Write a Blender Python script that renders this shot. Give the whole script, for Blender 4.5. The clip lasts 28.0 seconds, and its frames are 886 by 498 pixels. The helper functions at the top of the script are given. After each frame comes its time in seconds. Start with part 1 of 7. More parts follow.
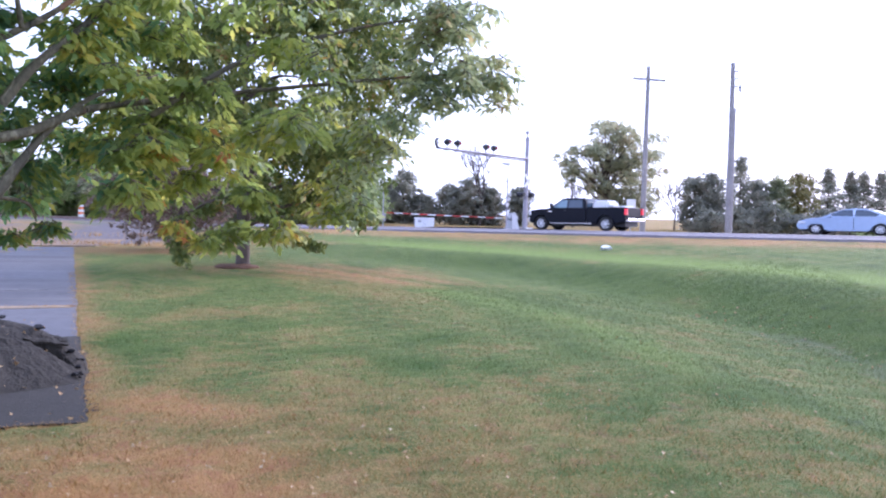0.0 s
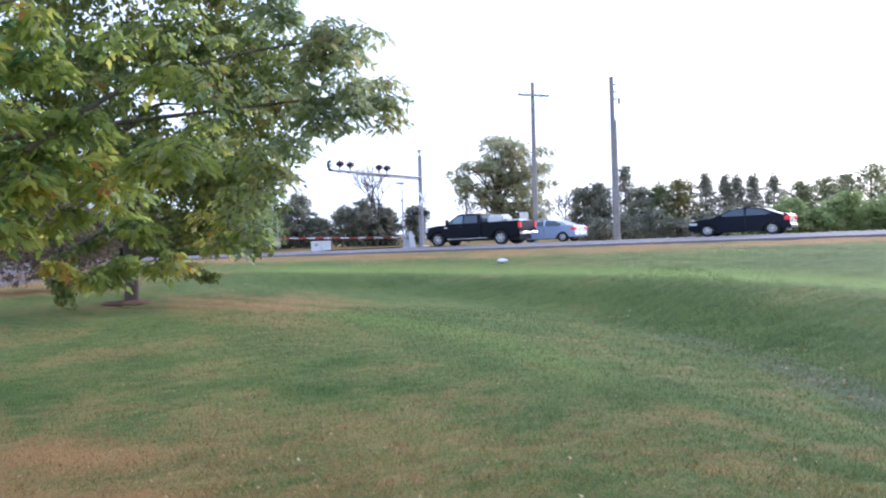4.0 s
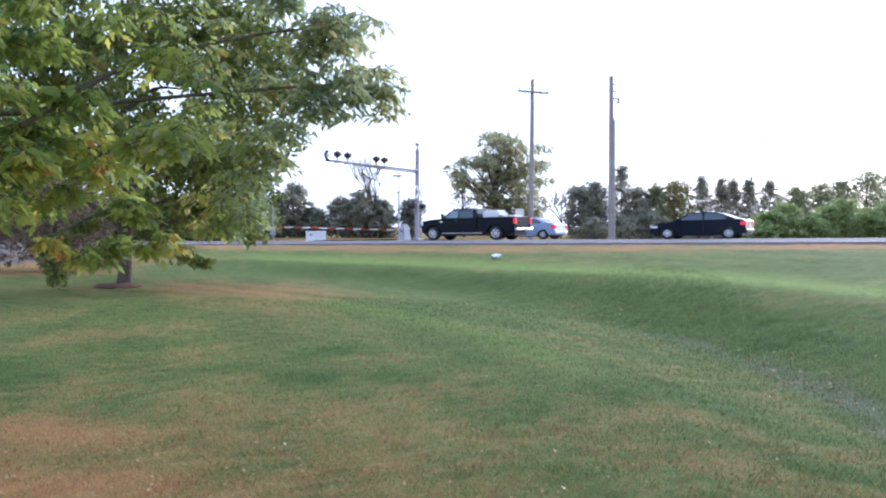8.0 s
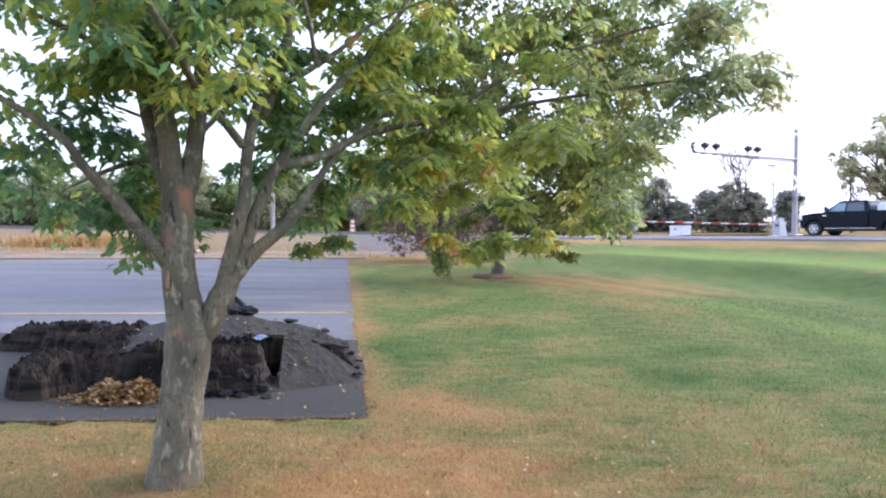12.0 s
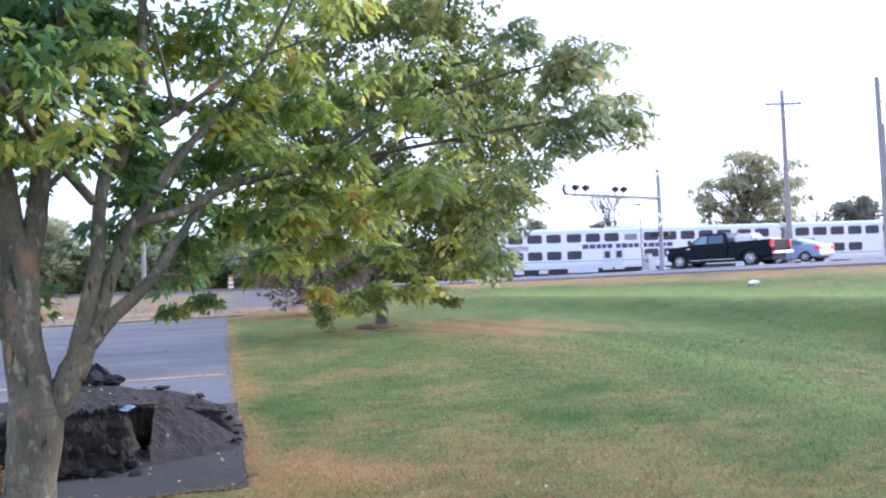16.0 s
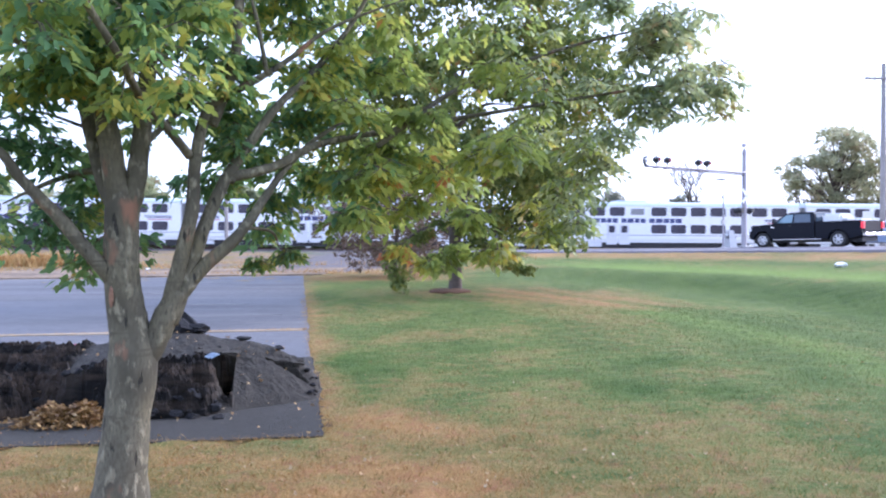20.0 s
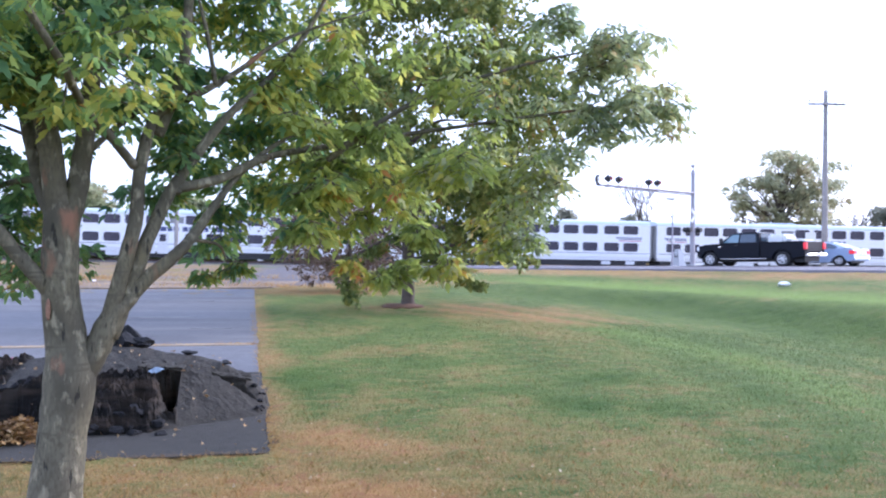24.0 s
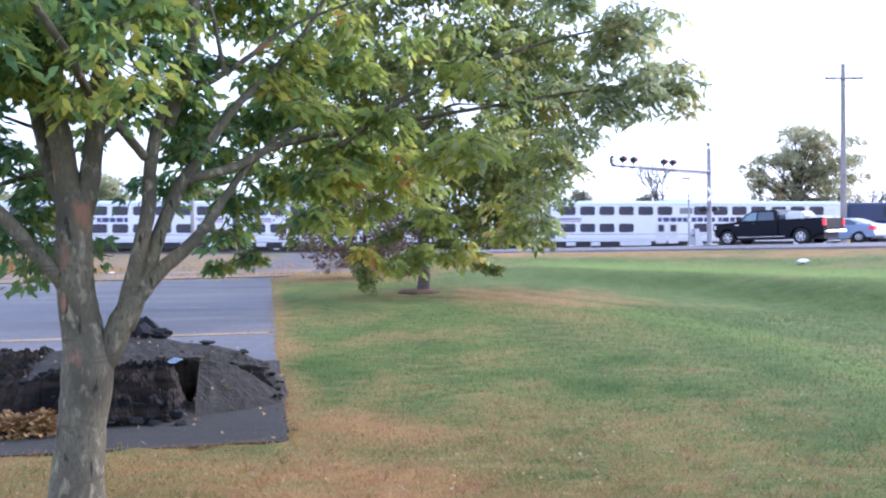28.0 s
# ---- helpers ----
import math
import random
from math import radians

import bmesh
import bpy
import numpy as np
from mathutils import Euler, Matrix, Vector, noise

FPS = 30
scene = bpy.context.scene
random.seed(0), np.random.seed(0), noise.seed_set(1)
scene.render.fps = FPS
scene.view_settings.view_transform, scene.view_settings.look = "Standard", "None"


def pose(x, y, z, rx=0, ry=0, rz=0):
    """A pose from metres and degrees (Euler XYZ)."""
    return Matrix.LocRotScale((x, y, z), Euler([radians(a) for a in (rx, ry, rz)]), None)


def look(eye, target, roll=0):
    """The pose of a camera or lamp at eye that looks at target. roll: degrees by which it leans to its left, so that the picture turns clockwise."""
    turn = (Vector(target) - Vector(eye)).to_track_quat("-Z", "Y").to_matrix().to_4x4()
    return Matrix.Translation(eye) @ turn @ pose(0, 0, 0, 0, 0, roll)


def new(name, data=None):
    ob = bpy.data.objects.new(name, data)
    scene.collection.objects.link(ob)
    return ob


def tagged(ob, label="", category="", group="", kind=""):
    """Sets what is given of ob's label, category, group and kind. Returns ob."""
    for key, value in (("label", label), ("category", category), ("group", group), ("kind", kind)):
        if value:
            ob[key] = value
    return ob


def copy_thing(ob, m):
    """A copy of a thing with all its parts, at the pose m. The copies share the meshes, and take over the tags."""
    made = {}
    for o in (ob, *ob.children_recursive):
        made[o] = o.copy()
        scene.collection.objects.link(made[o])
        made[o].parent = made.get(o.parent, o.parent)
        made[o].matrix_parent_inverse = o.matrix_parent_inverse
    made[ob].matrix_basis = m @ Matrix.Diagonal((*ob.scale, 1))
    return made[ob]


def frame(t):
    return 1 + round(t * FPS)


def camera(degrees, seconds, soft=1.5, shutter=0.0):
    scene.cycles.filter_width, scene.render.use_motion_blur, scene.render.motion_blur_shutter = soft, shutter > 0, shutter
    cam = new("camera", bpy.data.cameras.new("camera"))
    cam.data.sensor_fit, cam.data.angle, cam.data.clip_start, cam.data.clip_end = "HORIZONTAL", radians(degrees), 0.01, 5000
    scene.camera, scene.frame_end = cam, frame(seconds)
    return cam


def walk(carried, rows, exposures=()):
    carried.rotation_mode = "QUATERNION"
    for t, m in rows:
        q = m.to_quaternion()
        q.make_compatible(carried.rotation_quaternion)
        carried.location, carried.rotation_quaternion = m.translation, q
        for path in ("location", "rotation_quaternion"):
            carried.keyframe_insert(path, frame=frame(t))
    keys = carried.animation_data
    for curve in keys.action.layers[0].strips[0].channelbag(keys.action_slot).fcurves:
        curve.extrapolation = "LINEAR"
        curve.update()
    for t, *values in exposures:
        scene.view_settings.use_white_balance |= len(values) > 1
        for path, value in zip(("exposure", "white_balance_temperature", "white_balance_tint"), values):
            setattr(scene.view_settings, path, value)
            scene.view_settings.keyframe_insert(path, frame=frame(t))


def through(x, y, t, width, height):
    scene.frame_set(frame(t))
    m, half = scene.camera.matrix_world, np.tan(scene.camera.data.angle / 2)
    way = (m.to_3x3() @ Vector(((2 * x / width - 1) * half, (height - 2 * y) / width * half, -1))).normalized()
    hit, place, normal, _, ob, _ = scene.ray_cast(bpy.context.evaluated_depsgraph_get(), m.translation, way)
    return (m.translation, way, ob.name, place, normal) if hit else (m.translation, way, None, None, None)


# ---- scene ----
cam = camera(58.60, 28.0, soft=2.1, shutter=0.25)

# the hand-held camera: seconds, place, then yaw, pitch and roll
PATH = [
    (0.0, 0.026, -0.015, 1.611, -14.94, -2.64, 1.61),
    (0.5, 0.010, -0.016, 1.619, -14.04, -2.80, -0.10),
    (1.0, 0.009, -0.017, 1.617, -16.40, -3.04, -0.05),
    (1.5, 0.015, -0.017, 1.617, -20.75, -2.80, -2.00),
    (2.0, 0.019, -0.006, 1.622, -21.25, -2.76, -1.95),
    (2.5, 0.020, -0.000, 1.620, -22.12, -1.57, -1.80),
    (3.0, 0.018, -0.006, 1.618, -21.24, -1.75, -2.16),
    (3.5, 0.024, -0.013, 1.617, -21.83, -1.16, -1.92),
    (5.5, 0.011, -0.047, 1.600, -22.69, -1.86, -1.11),
    (6.0, 0.015, -0.048, 1.597, -21.41, -2.04, -2.24),
    (6.5, 0.036, -0.051, 1.596, -21.66, -2.47, -2.05),
    (7.0, 0.038, -0.053, 1.599, -22.00, -2.26, -2.79),
    (7.5, 0.033, -0.055, 1.594, -22.66, -2.06, -1.26),
    (8.0, 0.029, -0.053, 1.589, -22.68, -1.63, 0.36),
    (8.5, 0.028, -0.058, 1.589, -23.72, -1.34, -1.13),
    (9.0, 0.032, -0.059, 1.586, -23.45, -1.67, -0.95),
    (9.5, 0.034, -0.036, 1.591, -23.32, -2.29, -0.95),
    (10.0, 0.008, -0.114, 1.586, -23.72, -2.06, -1.01),
    (10.5, -0.012, -0.138, 1.601, -23.36, -1.24, -1.55),
    (11.0, -0.058, -0.172, 1.606, -21.96, -0.38, -1.26),
    (11.5, -0.175, -0.182, 1.636, -9.35, -0.51, -0.61),
    (12.0, -0.038, -0.070, 1.605, 3.14, -2.19, 0.24),
    (12.5, -0.000, -0.013, 1.623, 0.22, -0.21, -0.69),
    (13.0, 0.031, 0.042, 1.628, -4.40, -1.92, -0.07),
    (13.5, 0.033, 0.040, 1.630, -5.81, 0.43, -2.21),
    (15.5, -0.001, 0.070, 1.607, -6.64, 0.92, -3.33),
    (16.0, -0.010, 0.087, 1.603, -5.41, 1.17, -2.64),
    (16.5, 0.025, 0.144, 1.621, -3.51, 1.46, -2.87),
    (17.0, -0.014, 0.122, 1.608, -2.44, 1.27, -2.43),
    (17.5, -0.017, 0.097, 1.602, -2.02, 0.39, -1.92),
    (18.0, -0.013, 0.081, 1.593, -0.07, -0.43, -0.99),
    (18.5, -0.009, 0.073, 1.589, 0.74, -1.13, -1.32),
    (19.0, -0.014, 0.070, 1.587, 1.29, -1.04, -0.63),
    (19.5, -0.011, 0.057, 1.586, 0.29, -1.00, -0.63),
    (20.0, -0.038, 0.018, 1.582, 0.00, -1.07, -0.30),
    (20.5, -0.021, 0.041, 1.580, -0.66, -0.38, 0.64),
    (21.0, -0.016, 0.043, 1.584, -1.48, -0.63, 0.71),
    (21.5, -0.016, 0.039, 1.583, -2.29, -0.51, 0.48),
    (23.5, -0.012, 0.038, 1.584, -3.39, -0.47, 0.40),
    (24.0, -0.012, 0.029, 1.585, -3.32, 0.03, 0.49),
    (24.5, -0.008, 0.016, 1.590, -3.44, 0.28, 0.27),
    (25.0, -0.011, 0.015, 1.588, -3.20, 0.30, 0.56),
    (25.5, -0.014, 0.016, 1.588, -2.89, 0.47, 0.33),
    (26.0, -0.014, 0.027, 1.587, -2.90, 0.17, 0.31),
    (26.5, 0.001, 0.069, 1.591, -2.70, -0.02, 0.33),
    (27.0, -0.003, 0.069, 1.587, -1.56, -0.56, -0.72),
    (27.5, 0.003, 0.073, 1.582, -2.55, -1.09, -0.81),
    (28.0, -0.003, 0.065, 1.584, -2.20, -1.06, -0.79),
]


def held(x, y, z, yaw, pitch, roll):
    return pose(x, y, z, 90 + pitch, 0, yaw) @ pose(0, 0, 0, 0, 0, roll)


# the clip's own exposure in stops, and its white balance
LIGHTNESS = [(0.0, 1.15, 5150, 31), (1.0, 1.12, 5200, 30), (2.0, 0.95, 5250, 23), (3.0, 0.8, 5250, 19), (7.0, 0.8, 5250, 18), (11.0, 0.78, 5250, 18), (11.6, 1.15, 5450, 19), (12.2, 1.35, 5500, 22),
             (13.5, 1.35, 5450, 22), (16.0, 1.21, 5200, 23), (18.0, 1.25, 5150, 23), (20.0, 1.33, 5150, 23), (22.0, 1.27, 5150, 23), (28.0, 1.24, 5150, 23)]
walk(cam, [(t, held(*row)) for t, *row in PATH], LIGHTNESS)

# ---- light ----
SUN_AZ, SUN_EL = radians(62), radians(19)  # from +y towards +x, above the horizon
world = bpy.data.worlds.new("hazy_evening_sky")
scene.world = world
world.use_nodes = True
wn, wl = world.node_tree.nodes, world.node_tree.links
wn.clear()
sky = wn.new("ShaderNodeTexSky")
sky.sky_type, sky.sun_disc = "NISHITA", False
sky.sun_elevation, sky.sun_rotation = SUN_EL, SUN_AZ
sky.air_density, sky.dust_density, sky.ozone_density = 1.2, 2.5, 1.0
haze = wn.new("ShaderNodeMix")
haze.data_type = "RGBA"
glare, toward, thick = wn.new("ShaderNodeTexCoord"), wn.new("ShaderNodeVectorMath"), wn.new("ShaderNodeMapRange")
toward.operation = "DOT_PRODUCT"
toward.inputs[1].default_value = (math.sin(SUN_AZ), math.cos(SUN_AZ), 0)
thick.inputs[1].default_value, thick.inputs[2].default_value, thick.inputs[3].default_value, thick.inputs[4].default_value = 0.0, 0.75, 0.55, 0.8
wl.new(glare.outputs["Generated"], toward.inputs[0]), wl.new(toward.outputs["Value"], thick.inputs[0])
wl.new(thick.outputs[0], haze.inputs[0])  # the haze thins away from the sun
haze.inputs[7].default_value = (9.0, 9.6, 10.6, 1)
back = wn.new("ShaderNodeBackground")
back.inputs[1].default_value = 0.106
wout = wn.new("ShaderNodeOutputWorld")
wl.new(sky.outputs[0], haze.inputs[6])
wl.new(haze.outputs[2], back.inputs[0])
wl.new(back.outputs[0], wout.inputs[0])

sun = new("sun", bpy.data.lights.new("sun", "SUN"))
sun.data.energy, sun.data.angle, sun.data.color = 2.1, radians(26), (1.0, 0.9, 0.77)
sun.matrix_world = look((0, 0, 0), (-math.sin(SUN_AZ) * math.cos(SUN_EL), -math.cos(SUN_AZ) * math.cos(SUN_EL), -math.sin(SUN_EL)))

# ---- materials ----


def links_of(m):
    return m.node_tree.nodes, m.node_tree.links


def plain(name, color, rough=0.6, metal=0.0, vary=0.12, scale=6.0, bump=0.0, bump_scale=40.0, tint=None, spec=0.5, coat=0.0):
    """A surface with two scales of colour variation and, where bump is given, fine relief."""
    m = bpy.data.materials.new(name)
    m.use_nodes = True
    n, l = links_of(m)
    b = n["Principled BSDF"]
    b.inputs["Roughness"].default_value, b.inputs["Metallic"].default_value = rough, metal
    b.inputs["Specular IOR Level"].default_value = spec
    b.inputs["Coat Weight"].default_value = coat
    pos = n.new("ShaderNodeTexCoord")
    big, fine = n.new("ShaderNodeTexNoise"), n.new("ShaderNodeTexNoise")
    big.inputs["Scale"].default_value, fine.inputs["Scale"].default_value = scale * 0.18, scale * 3
    big.inputs["Detail"].default_value = fine.inputs["Detail"].default_value = 5
    l.new(pos.outputs["Object"], big.inputs["Vector"]), l.new(pos.outputs["Object"], fine.inputs["Vector"])
    add = n.new("ShaderNodeMath")
    add.operation = "ADD"
    l.new(big.outputs[0], add.inputs[0]), l.new(fine.outputs[0], add.inputs[1])
    ramp = n.new("ShaderNodeMapRange")
    ramp.inputs[1].default_value, ramp.inputs[2].default_value = 0.65, 1.35
    l.new(add.outputs[0], ramp.inputs[0])
    mix = n.new("ShaderNodeMix")
    mix.data_type = "RGBA"
    other = tint or color
    mix.inputs[6].default_value = (*[c * (1 - vary) for c in color], 1)
    mix.inputs[7].default_value = (*[min(1, c * (1 + vary)) for c in other], 1)
    l.new(ramp.outputs[0], mix.inputs[0])
    l.new(mix.outputs[2], b.inputs["Base Color"])
    if bump:
        rel, bp = n.new("ShaderNodeTexNoise"), n.new("ShaderNodeBump")
        rel.inputs["Scale"].default_value, rel.inputs["Detail"].default_value = bump_scale, 6
        l.new(pos.outputs["Object"], rel.inputs["Vector"])
        bp.inputs["Strength"].default_value, bp.inputs["Distance"].default_value = bump, 0.03
        l.new(rel.outputs[0], bp.inputs["Height"]), l.new(bp.outputs[0], b.inputs["Normal"])
    return m


def leafy(name, stops, through=0.35, rough=0.55, clumps=2.5):
    """Leaves: each takes its colour from the ramp, in part its own and in part its clump's, and lets some light through."""
    m = bpy.data.materials.new(name)
    m.use_nodes = True
    n, l = links_of(m)
    b, out = n["Principled BSDF"], n["Material Output"]
    b.inputs["Roughness"].default_value, b.inputs["Specular IOR Level"].default_value = rough, 0.22
    geo, ramp = n.new("ShaderNodeNewGeometry"), n.new("ShaderNodeValToRGB")
    while len(ramp.color_ramp.elements) < len(stops):
        ramp.color_ramp.elements.new(0.5)
    for e, (p, c) in zip(ramp.color_ramp.elements, stops):
        e.position, e.color = p, (*c, 1)
    tr, mix = n.new("ShaderNodeBsdfTranslucent"), n.new("ShaderNodeMixShader")
    mix.inputs[0].default_value = through
    pos, clump, tone, lean = n.new("ShaderNodeTexCoord"), n.new("ShaderNodeTexNoise"), n.new("ShaderNodeMapRange"), n.new("ShaderNodeMix")
    clump.inputs["Scale"].default_value, clump.inputs["Detail"].default_value = clumps, 2
    tone.inputs[1].default_value, tone.inputs[2].default_value = 0.36, 0.64
    lean.inputs[0].default_value = 0.42
    l.new(pos.outputs["Object"], clump.inputs["Vector"]), l.new(clump.outputs[0], tone.inputs[0])
    l.new(tone.outputs[0], lean.inputs[2]), l.new(geo.outputs["Random Per Island"], lean.inputs[3])
    l.new(lean.outputs[0], ramp.inputs[0])
    l.new(ramp.outputs[0], b.inputs["Base Color"]), l.new(ramp.outputs[0], tr.inputs[0])
    l.new(b.outputs[0], mix.inputs[1]), l.new(tr.outputs[0], mix.inputs[2]), l.new(mix.outputs[0], out.inputs[0])
    return m


def glassy(name, color, rough=0.08):
    m = plain(name, color, rough, 0.0, 0.1, 2.0, spec=0.8)
    return m


def glow(name, color, power, base=None):
    m = plain(name, base or color, 0.3)
    b = m.node_tree.nodes["Principled BSDF"]
    b.inputs["Emission Color"].default_value, b.inputs["Emission Strength"].default_value = (*color, 1), power
    return m


def lawn_material():
    """Mown grass: green and dry straw by the attribute dry, broken by noise at three scales."""
    m = bpy.data.materials.new("lawn")
    m.use_nodes = True
    n, l = links_of(m)
    b = n["Principled BSDF"]
    b.inputs["Roughness"].default_value, b.inputs["Specular IOR Level"].default_value = 0.9, 0.15
    pos, att = n.new("ShaderNodeTexCoord"), n.new("ShaderNodeAttribute")
    att.attribute_name = "dry"

    def noise_of(scale, detail, rough=0.6, squash=1.0):
        t, turn = n.new("ShaderNodeTexNoise"), n.new("ShaderNodeMapping")
        turn.inputs["Rotation"].default_value, turn.inputs["Scale"].default_value = (0, 0, radians(-11)), (1, squash, 1)
        t.inputs["Scale"].default_value, t.inputs["Detail"].default_value, t.inputs["Roughness"].default_value = scale, detail, rough
        l.new(pos.outputs["Object"], turn.inputs["Vector"]), l.new(turn.outputs[0], t.inputs["Vector"])
        return t.outputs[0]

    def math_of(op, a, c):
        t = n.new("ShaderNodeMath")
        t.operation = op
        for i, v in enumerate((a, c)):
            if isinstance(v, float):
                t.inputs[i].default_value = v
            else:
                l.new(v, t.inputs[i])
        return t.outputs[0]

    def mix_of(f, a, c):
        t = n.new("ShaderNodeMix")
        t.data_type = "RGBA"
        l.new(f, t.inputs[0])
        for i, v in ((6, a), (7, c)):
            if isinstance(v, tuple):
                t.inputs[i].default_value = (*v, 1)
            else:
                l.new(v, t.inputs[i])
        return t.outputs[2]

    def range_of(v, lo, hi):
        t = n.new("ShaderNodeMapRange")
        t.inputs[1].default_value, t.inputs[2].default_value = lo, hi
        l.new(v, t.inputs[0])
        return t.outputs[0]

    patch, tuft, blade = noise_of(0.8, 5, 0.58, 0.4), noise_of(5.5, 6, 0.72, 0.7), noise_of(38.0, 4, 0.75)
    broad = noise_of(0.25, 4, 0.5, 0.7)
    dark_turf = n.new("ShaderNodeAttribute")
    dark_turf.attribute_name = "dark_turf"
    streak = noise_of(2.2, 5, 0.65, 2.6)
    green = mix_of(range_of(patch, 0.36, 0.64), (0.052, 0.092, 0.02), (0.128, 0.175, 0.038))
    green = mix_of(range_of(streak, 0.4, 0.68), green, (0.15, 0.195, 0.045))
    green = mix_of(range_of(blade, 0.4, 0.85), green, (0.175, 0.22, 0.065))
    green = mix_of(dark_turf.outputs["Fac"], green, (0.046, 0.1, 0.012))
    bright_turf, bare = n.new("ShaderNodeAttribute"), n.new("ShaderNodeAttribute")
    bright_turf.attribute_name, bare.attribute_name = "bright_turf", "bare"
    green = mix_of(bright_turf.outputs["Fac"], green, (0.21, 0.29, 0.06))
    green = mix_of(range_of(tuft, 0.56, 0.72), green, (0.05, 0.075, 0.028))
    straw = mix_of(range_of(blade, 0.3, 0.72), (0.25, 0.145, 0.055), (0.47, 0.315, 0.13))
    straw = mix_of(range_of(att.outputs["Fac"], 0.66, 1.15), straw, (0.44, 0.24, 0.09))
    straw = mix_of(range_of(tuft, 0.48, 0.66), straw, (0.32, 0.16, 0.075))
    lot = math_of("ADD", att.outputs["Fac"], math_of("MULTIPLY", math_of("SUBTRACT", patch, 0.48), 1.1))
    lot = math_of("ADD", lot, math_of("MULTIPLY", math_of("SUBTRACT", broad, 0.5), 0.8))
    lot = math_of("ADD", lot, math_of("MULTIPLY", math_of("SUBTRACT", tuft, 0.5), 1.15))
    lot = math_of("ADD", lot, math_of("MULTIPLY", math_of("SUBTRACT", streak, 0.5), 0.9))
    lot = math_of("ADD", lot, math_of("MULTIPLY", math_of("SUBTRACT", blade, 0.5), 1.1))
    cover = mix_of(range_of(lot, 0.1, 1.0), green, straw)
    stones = mix_of(range_of(tuft, 0.35, 0.7), (0.12, 0.108, 0.112), (0.22, 0.195, 0.185))
    worn = math_of("ADD", bare.outputs["Fac"], math_of("MULTIPLY", math_of("SUBTRACT", patch, 0.5), 1.4))
    l.new(mix_of(range_of(worn, 0.3, 0.95), cover, stones), b.inputs["Base Color"])
    bp = n.new("ShaderNodeBump")
    bp.inputs["Strength"].default_value, bp.inputs["Distance"].default_value = 0.9, 0.05
    l.new(math_of("ADD", blade, tuft), bp.inputs["Height"]), l.new(bp.outputs[0], b.inputs["Normal"])
    return m


def bark_material(name, dark, light):
    """Smooth grey bark: tan and grey clouds, pale flakes, short dark fissures and a few orange bare spots."""
    m = bpy.data.materials.new(name)
    m.use_nodes = True
    n, l = links_of(m)
    b = n["Principled BSDF"]
    b.inputs["Roughness"].default_value, b.inputs["Specular IOR Level"].default_value = 0.85, 0.25
    pos = n.new("ShaderNodeTexCoord")

    def field(scale, squash, detail, lo, hi):
        t, turn, r = n.new("ShaderNodeTexNoise"), n.new("ShaderNodeMapping"), n.new("ShaderNodeMapRange")
        turn.inputs["Scale"].default_value = (1, 1, squash)
        t.inputs["Scale"].default_value, t.inputs["Detail"].default_value = scale, detail
        r.inputs[1].default_value, r.inputs[2].default_value = lo, hi
        l.new(pos.outputs["Object"], turn.inputs["Vector"]), l.new(turn.outputs[0], t.inputs["Vector"]), l.new(t.outputs[0], r.inputs[0])
        return r.outputs[0]

    def over(f, under, top):
        t = n.new("ShaderNodeMix")
        t.data_type = "RGBA"
        l.new(f, t.inputs[0])
        t.inputs[7].default_value = (*top, 1)
        if isinstance(under, tuple):
            t.inputs[6].default_value = (*under, 1)
        else:
            l.new(under, t.inputs[6])
        return t.outputs[2]
    mid = tuple((p + q) / 2 for p, q in zip(dark, light))
    cloud, flake, slit = field(6.0, 0.5, 4, 0.38, 0.62), field(22.0, 0.45, 5, 0.56, 0.68), field(24.0, 0.3, 4, 0.65, 0.7)
    skin = over(cloud, tuple(1.08 * v for v in mid), (mid[0] * 0.5, mid[1] * 0.5, mid[2] * 0.52))
    skin = over(field(2.6, 0.7, 3, 0.5, 0.72), skin, (mid[0] * 1.08, mid[1] * 1.03, mid[2] * 0.86))
    skin = over(field(75.0, 0.4, 3, 0.42, 0.75), skin, (mid[0] * 0.55, mid[1] * 0.54, mid[2] * 0.54))
    skin = over(flake, skin, light)
    skin = over(field(2.4, 11.0, 4, 0.6, 0.68), skin, tuple(0.62 * v for v in mid))
    skin = over(field(7.0, 0.5, 4, 0.61, 0.71), skin, (0.24, 0.13, 0.08))
    skin = over(slit, skin, dark)
    l.new(skin, b.inputs["Base Color"])
    sub, bp = n.new("ShaderNodeMath"), n.new("ShaderNodeBump")
    sub.operation = "SUBTRACT"
    l.new(flake, sub.inputs[0]), l.new(slit, sub.inputs[1])
    bp.inputs["Strength"].default_value, bp.inputs["Distance"].default_value = 0.7, 0.008
    l.new(sub.outputs[0], bp.inputs["Height"]), l.new(bp.outputs[0], b.inputs["Normal"])
    return m


